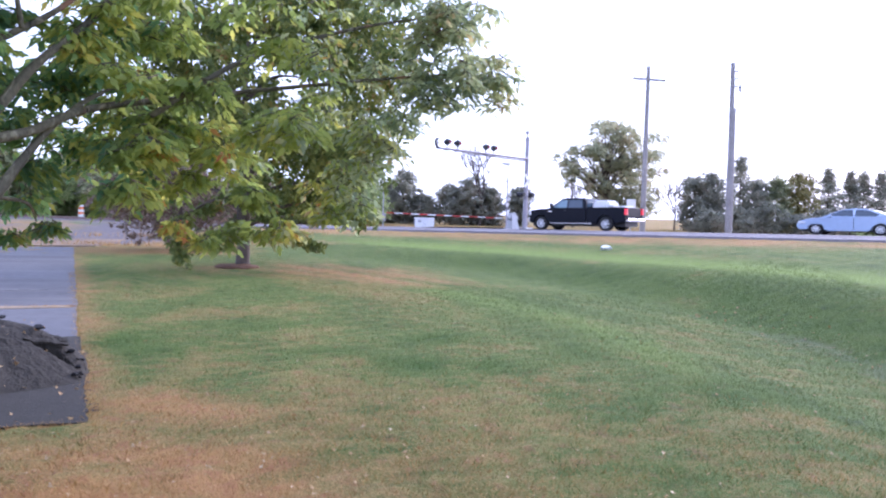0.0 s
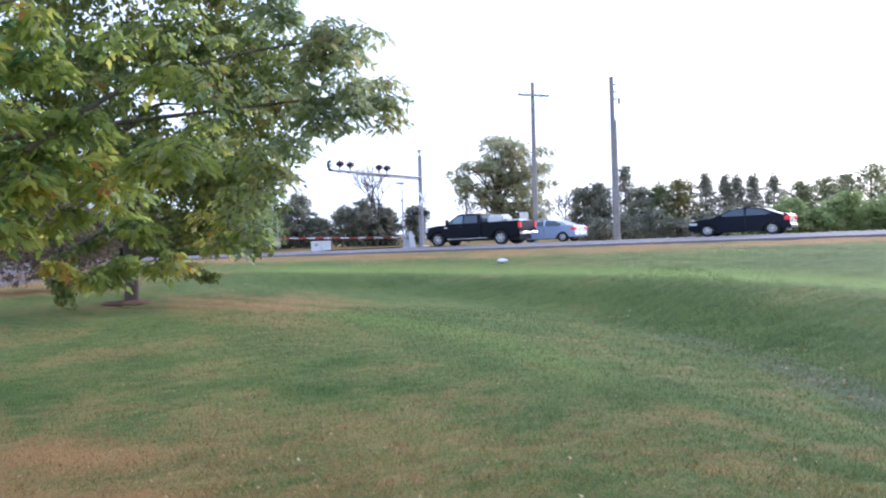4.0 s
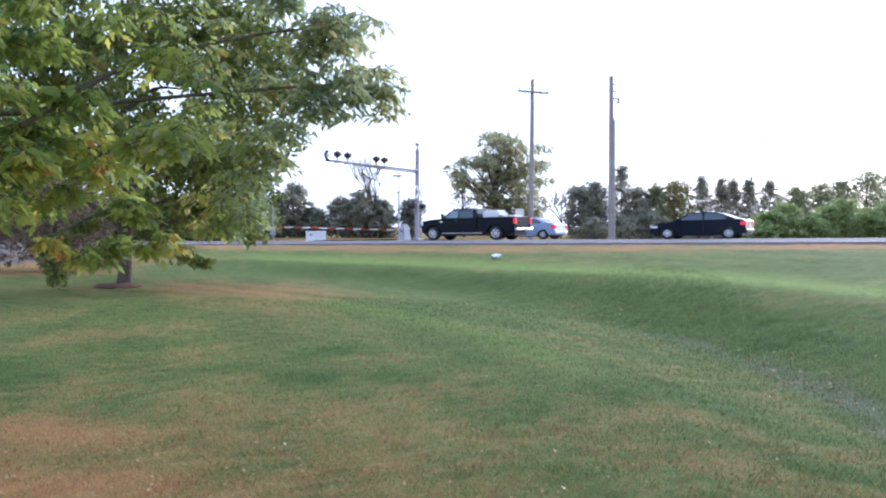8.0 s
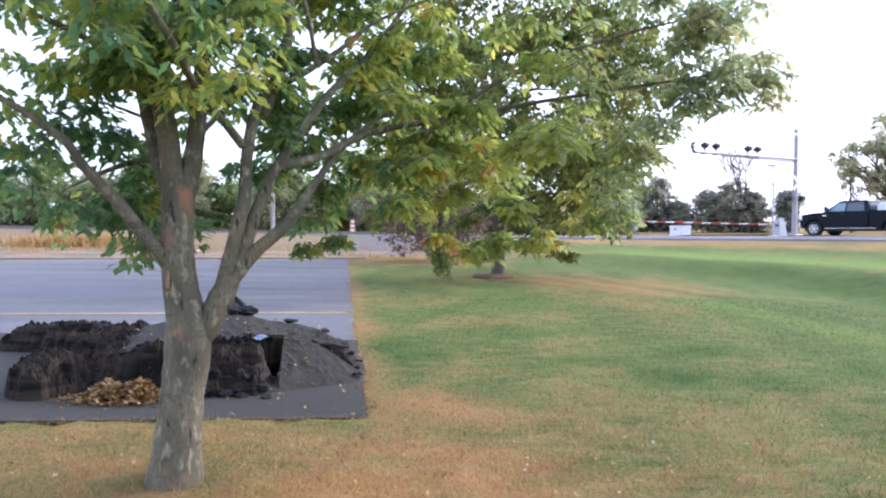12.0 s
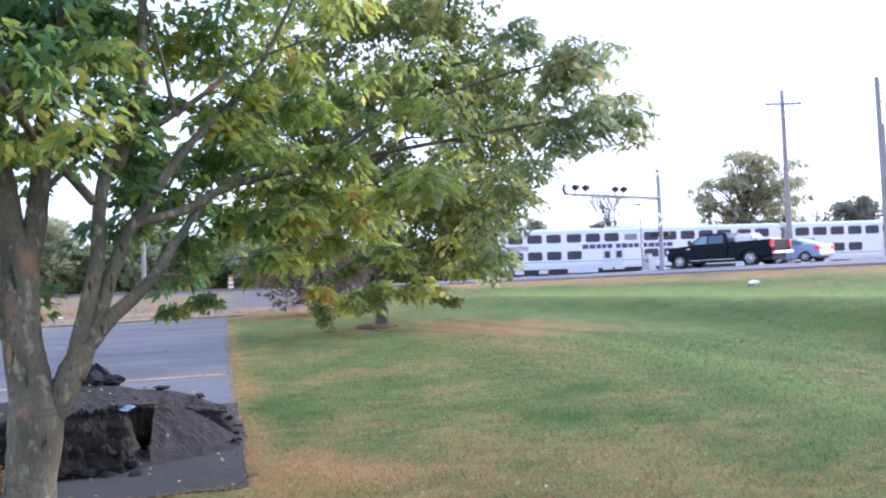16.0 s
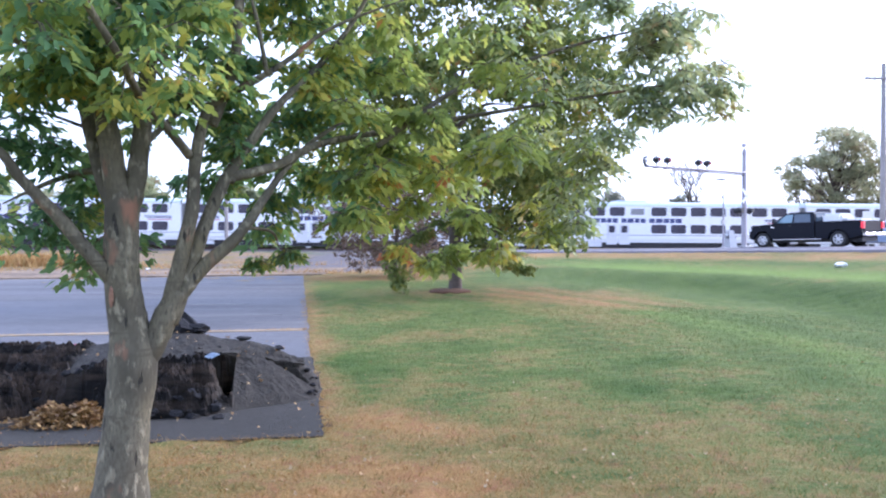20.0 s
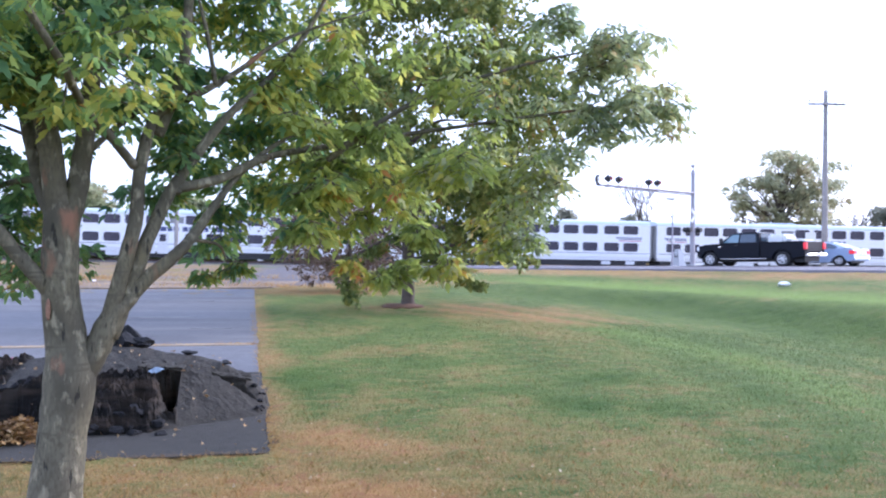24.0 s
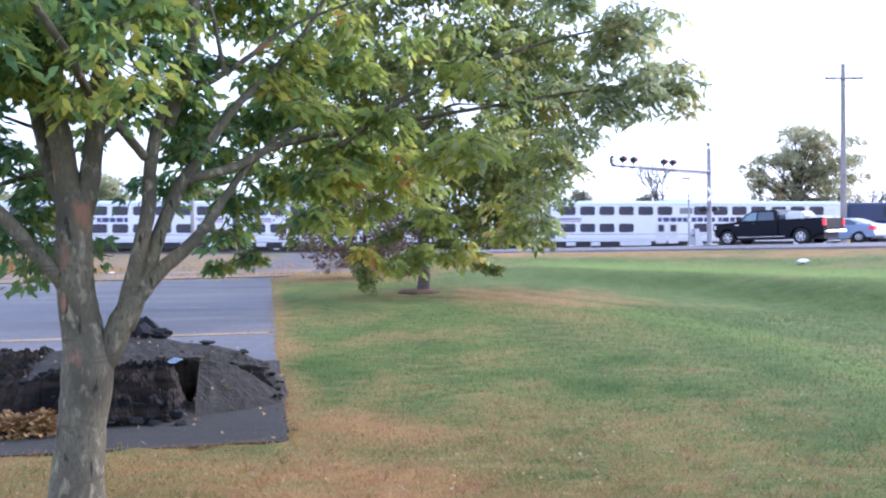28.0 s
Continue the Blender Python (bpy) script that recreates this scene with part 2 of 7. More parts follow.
def heap_material():
    """Dumped asphalt: grey where the skin is whole, near black and brown where a mask marks it as broken or paints it
    as shaded.
    """
    m = plain("dumped_asphalt", (0.046, 0.041, 0.034), 0.92, 0, 0.3, 5.0, 0.5, 50, spec=0.2)
    n, l = links_of(m)
    b = n["Principled BSDF"]
    skin = b.inputs["Base Color"].links[0].from_socket
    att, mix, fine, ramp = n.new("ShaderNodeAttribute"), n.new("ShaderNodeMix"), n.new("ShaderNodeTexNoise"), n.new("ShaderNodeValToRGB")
    att.attribute_name, mix.data_type = "torn_or_shaded", "RGBA"
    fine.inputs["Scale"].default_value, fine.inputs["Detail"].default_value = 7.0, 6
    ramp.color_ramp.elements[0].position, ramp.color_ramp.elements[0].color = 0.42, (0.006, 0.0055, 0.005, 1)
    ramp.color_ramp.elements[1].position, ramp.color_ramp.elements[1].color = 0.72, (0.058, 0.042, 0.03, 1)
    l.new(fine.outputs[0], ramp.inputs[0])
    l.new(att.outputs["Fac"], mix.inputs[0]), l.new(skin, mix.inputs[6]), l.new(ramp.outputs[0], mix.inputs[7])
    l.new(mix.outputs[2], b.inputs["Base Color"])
    return m


def lot_material():
    """Weathered asphalt: long cloudy bands along the lot, tan dust, dark spots, reflected blue sky put into the colour,
    and fine stone grain.
    """
    m = plain("worn_asphalt", (0.142, 0.138, 0.142), 0.8, 0, 0.25, 1.6, 0.5, 60, spec=0.35)
    n, l = links_of(m)
    b = n["Principled BSDF"]
    skin = b.inputs["Base Color"].links[0].from_socket
    pos = n.new("ShaderNodeTexCoord")
    for scale, detail, lo, hi, much, color in ((0.55, 4, 0.5, 0.68, 0.75, (0.08, 0.076, 0.078)), (0.9, 5, 0.55, 0.72, 0.6, (0.22, 0.205, 0.19)), (0.3, 3, 0.48, 0.7, 0.5, (0.14, 0.148, 0.172))):
        t, turn, r, mix = n.new("ShaderNodeTexNoise"), n.new("ShaderNodeMapping"), n.new("ShaderNodeMapRange"), n.new("ShaderNodeMix")
        turn.inputs["Rotation"].default_value, turn.inputs["Scale"].default_value = (0, 0, radians(-5.8)), (0.22, 1, 1)
        turn.inputs["Location"].default_value = (scale * 7, detail * 3, 0)
        t.inputs["Scale"].default_value, t.inputs["Detail"].default_value = scale, detail
        r.inputs[1].default_value, r.inputs[2].default_value, r.inputs[4].default_value = lo, hi, much
        mix.data_type = "RGBA"
        mix.inputs[7].default_value = (*color, 1)
        l.new(pos.outputs["Object"], turn.inputs["Vector"]), l.new(turn.outputs[0], t.inputs["Vector"]), l.new(t.outputs[0], r.inputs[0])
        l.new(r.outputs[0], mix.inputs[0]), l.new(skin, mix.inputs[6])
        skin = mix.outputs[2]
    l.new(skin, b.inputs["Base Color"])
    return m


LAWN = lawn_material()
HEAP = heap_material()
ASPHALT = lot_material()
ASPHALT_ROAD = plain("road_asphalt", (0.165, 0.15, 0.16), 0.85, 0, 0.18, 2.0, 0.4, 50, spec=0.3)
ASPHALT_FRESH = plain("fresh_asphalt", (0.015, 0.0145, 0.0155), 0.92, 0, 0.45, 3.0, 1.0, 35, spec=0.3)
ASPHALT_PATCH = plain("dark_asphalt_patch", (0.045, 0.041, 0.034), 0.88, 0, 0.25, 3.0, 0.6, 60, spec=0.3)
SCRAPE = plain("pale_scraped_asphalt", (0.2, 0.19, 0.18), 0.85, 0, 0.3, 5.0, 0.4, 50)
GRAVEL = plain("earthy_gravel", (0.17, 0.138, 0.12), 0.9, 0, 0.4, 2.0, 0.8, 30, tint=(0.27, 0.2, 0.13), spec=0.1)
SEAM = plain("earthy_seam", (0.33, 0.25, 0.16), 0.9, 0, 0.4, 8.0, 0.4, 40)
PAINT_WHITE = plain("worn_white_paint", (0.55, 0.55, 0.53), 0.7, 0, 0.25, 8.0)
PAINT_YELLOW = plain("worn_yellow_paint", (0.55, 0.38, 0.08), 0.7, 0, 0.25, 8.0)
BALLAST = plain("ballast_stone", (0.085, 0.078, 0.078), 0.9, 0, 0.45, 9.0, 1.0, 14)
RAIL_STEEL = plain("rail_steel", (0.16, 0.11, 0.09), 0.45, 0.7, 0.3, 5.0)
TIE_WOOD = plain("creosote_wood", (0.07, 0.05, 0.04), 0.9, 0, 0.3, 5.0, 0.5, 20)
BARK = bark_material("grey_bark", (0.037, 0.034, 0.026), (0.275, 0.245, 0.165))
BARK_RAW = plain("bare_orange_wood", (0.25, 0.14, 0.09), 0.85, 0, 0.35, 12.0, 0.6, 40)
BARK_FAR = plain("dark_bark", (0.11, 0.085, 0.07), 0.9, 0, 0.3, 5.0)
# leaf tones mix real yellowing with sun and shade put into the colour
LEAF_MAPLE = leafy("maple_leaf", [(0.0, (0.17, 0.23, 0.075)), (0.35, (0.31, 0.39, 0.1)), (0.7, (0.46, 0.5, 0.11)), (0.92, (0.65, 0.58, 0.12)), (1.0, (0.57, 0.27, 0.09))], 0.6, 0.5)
LEAF_MAPLE_SHADED = leafy("shade_side_maple_leaf", [(0.0, (0.08, 0.165, 0.085)), (0.4, (0.15, 0.27, 0.115)), (0.82, (0.29, 0.42, 0.125)), (0.93, (0.56, 0.54, 0.13)), (1.0, (0.56, 0.38, 0.1))], 0.56, 0.48)
LEAF_MAPLE_TIP = leafy("thin_maple_leaf", [(0.0, (0.2, 0.26, 0.16)), (0.4, (0.33, 0.39, 0.21)), (0.85, (0.5, 0.51, 0.24)), (1.0, (0.55, 0.4, 0.2))], 0.66, 0.4)
LEAF_AUTUMN = leafy("autumn_leaf", [(0.0, (0.4, 0.12, 0.05)), (0.6, (0.55, 0.22, 0.08)), (1.0, (0.62, 0.36, 0.16))], 0.5, 0.4)
LEAF_LAWN_TREE = leafy("lawn_tree_leaf", [(0.0, (0.085, 0.12, 0.04)), (0.4, (0.16, 0.205, 0.06)), (0.85, (0.33, 0.33, 0.085)), (1.0, (0.36, 0.18, 0.07))], 0.5, clumps=1.2)
LEAF_RUSSET = leafy("russet_leaf", [(0.0, (0.17, 0.13, 0.1)), (0.5, (0.24, 0.17, 0.135)), (0.85, (0.2, 0.18, 0.11)), (1.0, (0.32, 0.17, 0.11))], 0.35)
# distance haze is put into the next four leaf colours, paling them
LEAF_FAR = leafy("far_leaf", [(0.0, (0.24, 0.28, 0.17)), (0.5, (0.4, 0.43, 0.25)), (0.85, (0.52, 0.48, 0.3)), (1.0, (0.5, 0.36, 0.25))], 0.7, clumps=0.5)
LEAF_BROAD = leafy("hazed_olive_leaf", [(0.0, (0.32, 0.34, 0.23)), (0.5, (0.47, 0.48, 0.3)), (0.85, (0.58, 0.52, 0.35)), (1.0, (0.56, 0.42, 0.32))], 0.75, clumps=0.5)
LEAF_DARK = leafy("hazed_dark_needle", [(0.0, (0.27, 0.28, 0.24)), (0.6, (0.4, 0.4, 0.3)), (1.0, (0.5, 0.43, 0.34))], 0.66, clumps=0.5)
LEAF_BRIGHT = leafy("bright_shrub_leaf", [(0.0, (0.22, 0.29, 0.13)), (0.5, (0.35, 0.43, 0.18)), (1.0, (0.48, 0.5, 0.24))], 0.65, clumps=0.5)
LEAF_YELLOW = leafy("yellowing_leaf", [(0.0, (0.24, 0.23, 0.1)), (0.6, (0.37, 0.33, 0.14)), (1.0, (0.45, 0.38, 0.16))], 0.5)
LEAF_FALLEN = leafy("fallen_leaf", [(0.0, (0.2, 0.1, 0.04)), (0.4, (0.36, 0.22, 0.09)), (0.75, (0.45, 0.32, 0.16)), (1.0, (0.62, 0.52, 0.36))], 0.1, clumps=30.0)
LEAF_HEAP = leafy("brown_heaped_leaf", [(0.0, (0.1, 0.05, 0.025)), (0.5, (0.24, 0.14, 0.05)), (0.85, (0.4, 0.26, 0.1)), (1.0, (0.66, 0.55, 0.38))], 0.2, clumps=14.0)
def blade_material():
    """Grass blades: green or straw by the attribute dry of the turf they stand in, each with its own tone."""
    m = leafy("grass_blade", [(0.0, (0.055, 0.095, 0.024)), (0.5, (0.09, 0.135, 0.036)), (1.0, (0.155, 0.17, 0.06))], 0.4)
    n, l = links_of(m)
    green = n["Principled BSDF"].inputs["Base Color"].links[0].from_socket
    straw, att, mix, geo = n.new("ShaderNodeValToRGB"), n.new("ShaderNodeAttribute"), n.new("ShaderNodeMix"), n.new("ShaderNodeNewGeometry")
    for e, (p, c) in zip(straw.color_ramp.elements, ((0.0, (0.26, 0.135, 0.045)), (1.0, (0.5, 0.33, 0.13)))):
        e.position, e.color = p, (*c, 1)
    att.attribute_name, mix.data_type = "dry", "RGBA"
    l.new(geo.outputs["Random Per Island"], straw.inputs[0]), l.new(att.outputs["Fac"], mix.inputs[0])
    l.new(green, mix.inputs[6]), l.new(straw.outputs[0], mix.inputs[7])
    for name in ("Principled BSDF", "Translucent BSDF"):
        b = n[name]
        l.new(mix.outputs[2], b.inputs[0])
    return m


BLADE = blade_material()
BLADE_DRY = leafy("dry_grass_blade", [(0.0, (0.23, 0.125, 0.045)), (0.4, (0.39, 0.225, 0.078)), (0.78, (0.53, 0.36, 0.15)), (1.0, (0.22, 0.22, 0.08))], 0.4)
GALVANISED = plain("galvanised_steel", (0.42, 0.42, 0.43), 0.5, 0.6, 0.15, 4.0)
ALUMINIUM = plain("bare_aluminium", (0.36, 0.34, 0.37), 0.55, 0.35, 0.1, 3.0)
POLE_WOOD = plain("weathered_pole_wood", (0.31, 0.29, 0.285), 0.9, 0, 0.3, 4.0, 0.5, 25)
BLACK = plain("black_paint", (0.02, 0.02, 0.022), 0.5, 0, 0.2, 5.0)
WHITE = plain("white_paint", (0.78, 0.78, 0.77), 0.5, 0, 0.06, 3.0)
RED = plain("red_paint", (0.5, 0.05, 0.04), 0.5, 0, 0.15, 5.0)
ORANGE = plain("orange_plastic", (0.75, 0.2, 0.05), 0.5, 0, 0.15, 5.0)
LENS_RED = plain("dark_red_lens", (0.2, 0.015, 0.015), 0.2)
RUBBER = plain("tyre_rubber", (0.022, 0.022, 0.023), 0.85, 0, 0.2, 9.0)
ALLOY = plain("alloy_wheel", (0.75, 0.75, 0.77), 0.35, 0.5, 0.1, 4.0)
CHROME = plain("chrome", (0.7, 0.7, 0.72), 0.15, 1.0, 0.05, 4.0)
CAR_BLACK = plain("black_car_paint", (0.005, 0.007, 0.014), 0.3, 0, 0.2, 2.0, spec=0.14, coat=0.05)
CAR_BLUE = plain("pale_blue_car_paint", (0.42, 0.52, 0.7), 0.3, 0.15, 0.06, 2.0, coat=0.6)
CAR_NAVY = plain("dark_navy_car_paint", (0.006, 0.01, 0.022), 0.28, 0, 0.15, 2.0, spec=0.2, coat=0.08)
CAR_RED = plain("maroon_car_paint", (0.16, 0.025, 0.03), 0.3, 0, 0.15, 2.0, coat=0.6)
CAR_GLASS = glassy("tinted_car_glass", (0.045, 0.07, 0.1))
CAR_GLASS_PALE = glassy("pale_car_glass", (0.16, 0.25, 0.3))
TAIL = glow("lit_tail_lamp", (1.0, 0.05, 0.07), 0.3, (0.45, 0.02, 0.03))
HEAD = plain("headlamp_glass", (0.7, 0.72, 0.75), 0.1, 0, 0.05, 4.0, spec=0.8)
TRAIN_BODY = plain("pale_train_metal", (0.83, 0.84, 0.87), 0.4, 0.05, 0.04, 1.2)
TRAIN_ROOF = plain("train_roof", (0.6, 0.66, 0.75), 0.5, 0.1, 0.08, 1.2)
TRAIN_SKIRT = plain("train_skirt", (0.72, 0.72, 0.74), 0.5, 0.1, 0.08, 1.5)
TRAIN_GLASS = plain("smoked_window", (0.055, 0.05, 0.07), 0.2, 0, 0.35, 1.0, spec=0.35)
TRAIN_BLUE = plain("blue_stripe", (0.06, 0.075, 0.2), 0.45, 0, 0.1, 2.0)
TRAIN_RED = plain("red_stripe", (0.45, 0.1, 0.13), 0.45, 0, 0.1, 2.0)
TRAIN_MARK = plain("dark_lettering_bar", (0.05, 0.06, 0.17), 0.5, 0, 0.1, 2.0)
TRAIN_UNDER = plain("underframe_grime", (0.035, 0.033, 0.034), 0.8, 0, 0.3, 3.0)
TRAIN_GREY = plain("grey_diaphragm", (0.25, 0.25, 0.26), 0.7, 0, 0.15, 3.0)
LOCO_BLUE = plain("locomotive_blue", (0.03, 0.045, 0.11), 0.4, 0, 0.15, 1.5)
LITTER_WHITE = plain("white_plastic", (0.8, 0.8, 0.8), 0.5, 0, 0.08, 9.0)

# ---- mesh helpers ----


def part(name, bm, material, parent=None, label="", smooth=False):
    """One mesh object out of a bmesh, under a thing or a part."""
    me = bpy.data.meshes.new(name)
    bmesh.ops.recalc_face_normals(bm, faces=bm.faces)
    bm.to_mesh(me)
    bm.free()
    me.materials.append(material)
    if smooth:
        me.polygons.foreach_set("use_smooth", [True] * len(me.polygons))
    ob = new(name, me)
    ob.parent = parent
    if label:
        ob["label"] = label
    return ob


def share(ob, x=0, y=0, z=0, turn=0):
    """Another object on the same mesh, beside the first, under the same parent."""
    other = ob.copy()
    scene.collection.objects.link(other)
    other.matrix_basis = pose(x, y, z, 0, 0, turn) @ ob.matrix_basis
    return other


def thing(name, m, label, category, group="", kind=""):
    ob = new(name)
    ob.matrix_basis = m
    return tagged(ob, label, category, group, kind)


def box(bm, x0, x1, y0, y1, z0, z1, bevel=0.0):
    made = bmesh.ops.create_cube(bm, size=1.0, matrix=Matrix.LocRotScale(((x0 + x1) / 2, (y0 + y1) / 2, (z0 + z1) / 2), None, (abs(x1 - x0), abs(y1 - y0), abs(z1 - z0))))
    if bevel:
        edges = list({e for v in made["verts"] for e in v.link_edges})
        bmesh.ops.bevel(bm, geom=edges, offset=bevel, segments=1, affect="EDGES", clamp_overlap=True)
    return bm


def rod(bm, a, b, r0, r1=None, n=8):
    """A tapered round bar from a to b."""
    a, b = Vector(a), Vector(b)
    r1 = r0 if r1 is None else r1
    turn = (b - a).to_track_quat("Z", "Y").to_matrix()
    rings = []
    for p, r in ((a, r0), (b, r1)):
        rings.append([bm.verts.new(p + turn @ Vector((r * math.cos(k * math.tau / n), r * math.sin(k * math.tau / n), 0))) for k in range(n)])
    for k in range(n):
        bm.faces.new((rings[0][k], rings[0][(k + 1) % n], rings[1][(k + 1) % n], rings[1][k]))
    bm.faces.new(rings[0][::-1]), bm.faces.new(rings[1])
    return bm


def tube(bm, points, radii, n=9, lump=0.0, seed=0):
    """A bent, tapering limb through points."""
    pts, rng = [Vector(p) for p in points], random.Random(seed)
    rings, last = [], None
    for i, p in enumerate(pts):
        ahead = (pts[min(i + 1, len(pts) - 1)] - pts[max(i - 1, 0)]).normalized()
        if last is None:
            turn = ahead.to_track_quat("Z", "X").to_matrix()
        else:
            turn = last.rotation_difference(ahead).to_matrix() @ turn
        last = ahead
        ring = []
        for k in range(n):
            r = radii[i] * (1 + rng.uniform(-lump, lump))
            ring.append(bm.verts.new(p + turn @ Vector((r * math.cos(k * math.tau / n), r * math.sin(k * math.tau / n), 0))))
        rings.append(ring)
    for a, b in zip(rings, rings[1:]):
        for k in range(n):
            bm.faces.new((a[k], a[(k + 1) % n], b[(k + 1) % n], b[k]))
    bm.faces.new(rings[0][::-1]), bm.faces.new(rings[-1])
    return bm


def smooth_line(points, steps):
    """Points in between, along a Catmull-Rom line."""
    p = [Vector(q) for q in points]
    p = [p[0] * 2 - p[1]] + p + [p[-1] * 2 - p[-2]]
    out = []
    for i in range(1, len(p) - 2):
        for k in range(steps):
            t = k / steps
            a, b, c, d = p[i - 1], p[i], p[i + 1], p[i + 2]
            out.append(0.5 * (2 * b + (c - a) * t + (2 * a - 5 * b + 4 * c - d) * t * t + (3 * b - a - 3 * c + d) * t ** 3))
    return out + [p[-2]]


def extrude_profile(bm, outline, w0, w1=None, y=0.0):
    """A side outline of (x, z), made solid across y with half width w0."""
    left = [bm.verts.new((x, y - w0, z)) for x, z in outline]
    right = [bm.verts.new((x, y + w0, z)) for x, z in outline]
    n = len(outline)
    for k in range(n):
        bm.faces.new((left[k], left[(k + 1) % n], right[(k + 1) % n], right[k]))
    a, b = bm.faces.new(left[::-1]), bm.faces.new(right)
    bmesh.ops.triangulate(bm, faces=[a, b])
    return bm


def mesh_object(name, verts, faces, material, parent=None, smooth=False):
    me = bpy.data.meshes.new(name)
    me.from_pydata(verts, [], faces)
    me.materials.append(material)
    if smooth:
        me.polygons.foreach_set("use_smooth", [True] * len(me.polygons))
    ob = new(name, me)
    ob.parent = parent
    return ob


MAPLE = [(0, 0), (0.09, 0.2), (0.36, 0.5), (0.4, 0.72), (0.16, 0.5), (0.12, 0.66), (0, 1.0), (-0.12, 0.66), (-0.16, 0.5), (-0.4, 0.72), (-0.36, 0.5), (-0.09, 0.2)]
LANCE = [(0, 0), (0.15, 0.22), (0.24, 0.5), (0.11, 0.6), (0.12, 0.78), (0, 1.0), (-0.12, 0.78), (-0.11, 0.6), (-0.24, 0.5), (-0.15, 0.22)]
OVAL = [(0, 0), (0.3, 0.3), (0.24, 0.7), (0, 1.0), (-0.24, 0.7), (-0.3, 0.3)]
SLIM = [(-0.06, 0), (0.06, 0), (0, 1.0)]


def leaf_cloud(name, places, sizes, material, parent, shape, droop=0.5, seed=0, ways=None):
    """Many small flat leaves, one at each place, hanging by droop (1: straight down, -1: straight up) with a random turn."""
    rng = np.random.default_rng(seed)
    places, count = np.asarray(places, float), len(places)
    sizes = np.broadcast_to(np.asarray(sizes, float), (count,))
    shape = np.asarray(shape, float)
    yaw = rng.uniform(0, math.tau, count) if ways is None else np.asarray(ways) + rng.normal(0, 0.7, count)
    drop = -droop + rng.normal(0, 0.45, count)
    tip = np.stack([np.cos(yaw), np.sin(yaw), drop], -1)
    tip /= np.linalg.norm(tip, axis=1)[:, None]
    side = np.cross(tip, rng.normal(0, 1, (count, 3)) * 0.6 + (0, 0, 1.0))
    side /= np.linalg.norm(side, axis=1)[:, None]
    up = np.cross(side, tip)
    fold = np.abs(shape[:, 0]) * 0.35
    v = places[:, None] + sizes[:, None, None] * (shape[None, :, :1] * side[:, None] + shape[None, :, 1:] * tip[:, None] + fold[None, :, None] * up[:, None])
    k = len(shape)
    me = bpy.data.meshes.new(name)
    me.vertices.add(count * k)
    me.vertices.foreach_set("co", v.reshape(-1))
    me.loops.add(count * k)
    me.loops.foreach_set("vertex_index", np.arange(count * k, dtype=np.int32))
    me.polygons.add(count)
    me.polygons.foreach_set("loop_start", np.arange(0, count * k, k, dtype=np.int32))
    me.update(calc_edges=True)
    me.materials.append(material)
    ob = new(name, me)
    ob.parent = parent
    return ob


# ---- plan: the lawn at z = 0, a road on a low bank, a railway beyond it ----
TRUCK = np.array((18.1, 40.3))         # the lane's reference point
HEADING = np.array((-0.574, 0.819))    # along the road, towards the crossing
ASIDE = np.array((0.819, 0.574))       # across the road, away from the lawn
ROAD_TURN = math.degrees(math.atan2(HEADING[1], HEADING[0]))
RAIL_Y, RAIL_SLANT = 70.5, 0.02
DITCH_S = (-60, -30, -21.7, -20, -18, -15, -8.4, 0, 40)    # along the road
DITCH_D = (30, 23, 19.5, 17.3, 15.2, 12.7, 10, 9.5, 9)      # from the road's edge


CREST_S = (-60, -30, -22.1, -19.3, -15.3, -9.1, 0, 40)
CREST_D = (25, 18.5, 14.4, 12.1, 9.4, 6.9, 6.1, 5.6)


def road_z(s):
    return 0.785 - 0.019 * np.clip(s, -45, 40)


def rail_z(x):
    return 0.28 - 0.012 * np.clip(x, -70, 60)


def on_road(s, off, up=0.0):
    p = TRUCK + HEADING * s + ASIDE * off
    return float(p[0]), float(p[1]), float(road_z(s)) + up


def ease(v):
    v = np.clip(v, 0, 1)
    return v * v * (3 - 2 * v)


def ground_z(x, y):
    x, y = np.asarray(x, float), np.asarray(y, float)
    off = (x - TRUCK[0]) * ASIDE[0] + (y - TRUCK[1]) * ASIDE[1]
    s = (x - TRUCK[0]) * HEADING[0] + (y - TRUCK[1]) * HEADING[1]
    d = -(off + 9.0)
    edge = road_z(s) - 0.07
    ditch = np.interp(s, DITCH_S, DITCH_D)
    crest = np.interp(s, CREST_S, CREST_D)
    top = np.interp(s, [-40, -22, -18, -10, 0], [0.6, 0.52, 0.5, 0.3, 0.25])
    low = np.interp(s, [-30, -21, -15, -8, 0], [-0.3, -0.28, -0.24, -0.14, 0])
    bank = np.where(d < crest, edge + (top - edge) * np.clip(d / crest, 0, 1), 0)
    bank = np.where((d >= crest) & (d < ditch), top + (low - top) * ease((d - crest) / (ditch - crest)), bank)
    bank = np.where(d >= ditch, low * (1 - ease((d - ditch) / 4.6)), bank)
    far = edge + (0.25 - edge) * ease((off - 8) / 14)
    z = np.where(d < 0, np.where(off > 8, far, edge), bank)
    z = np.where(s > 40, 0.1 + 0 * z, z)
    left = ease((y - 32) / 26) * 0.3 * ease((-x - 0) / 8)
    z = np.where(x < 0, np.maximum(z, left), z)
    rail = np.abs(y - RAIL_Y - RAIL_SLANT * x)
    z = z + (rail_z(x) - 0.24 - z) * (1 - ease((rail - 3.5) / 7))
    z = z + 0.2 * np.exp(-((x + 1.7) ** 2 + (y - 4.1) ** 2) / 1.1)
    return z


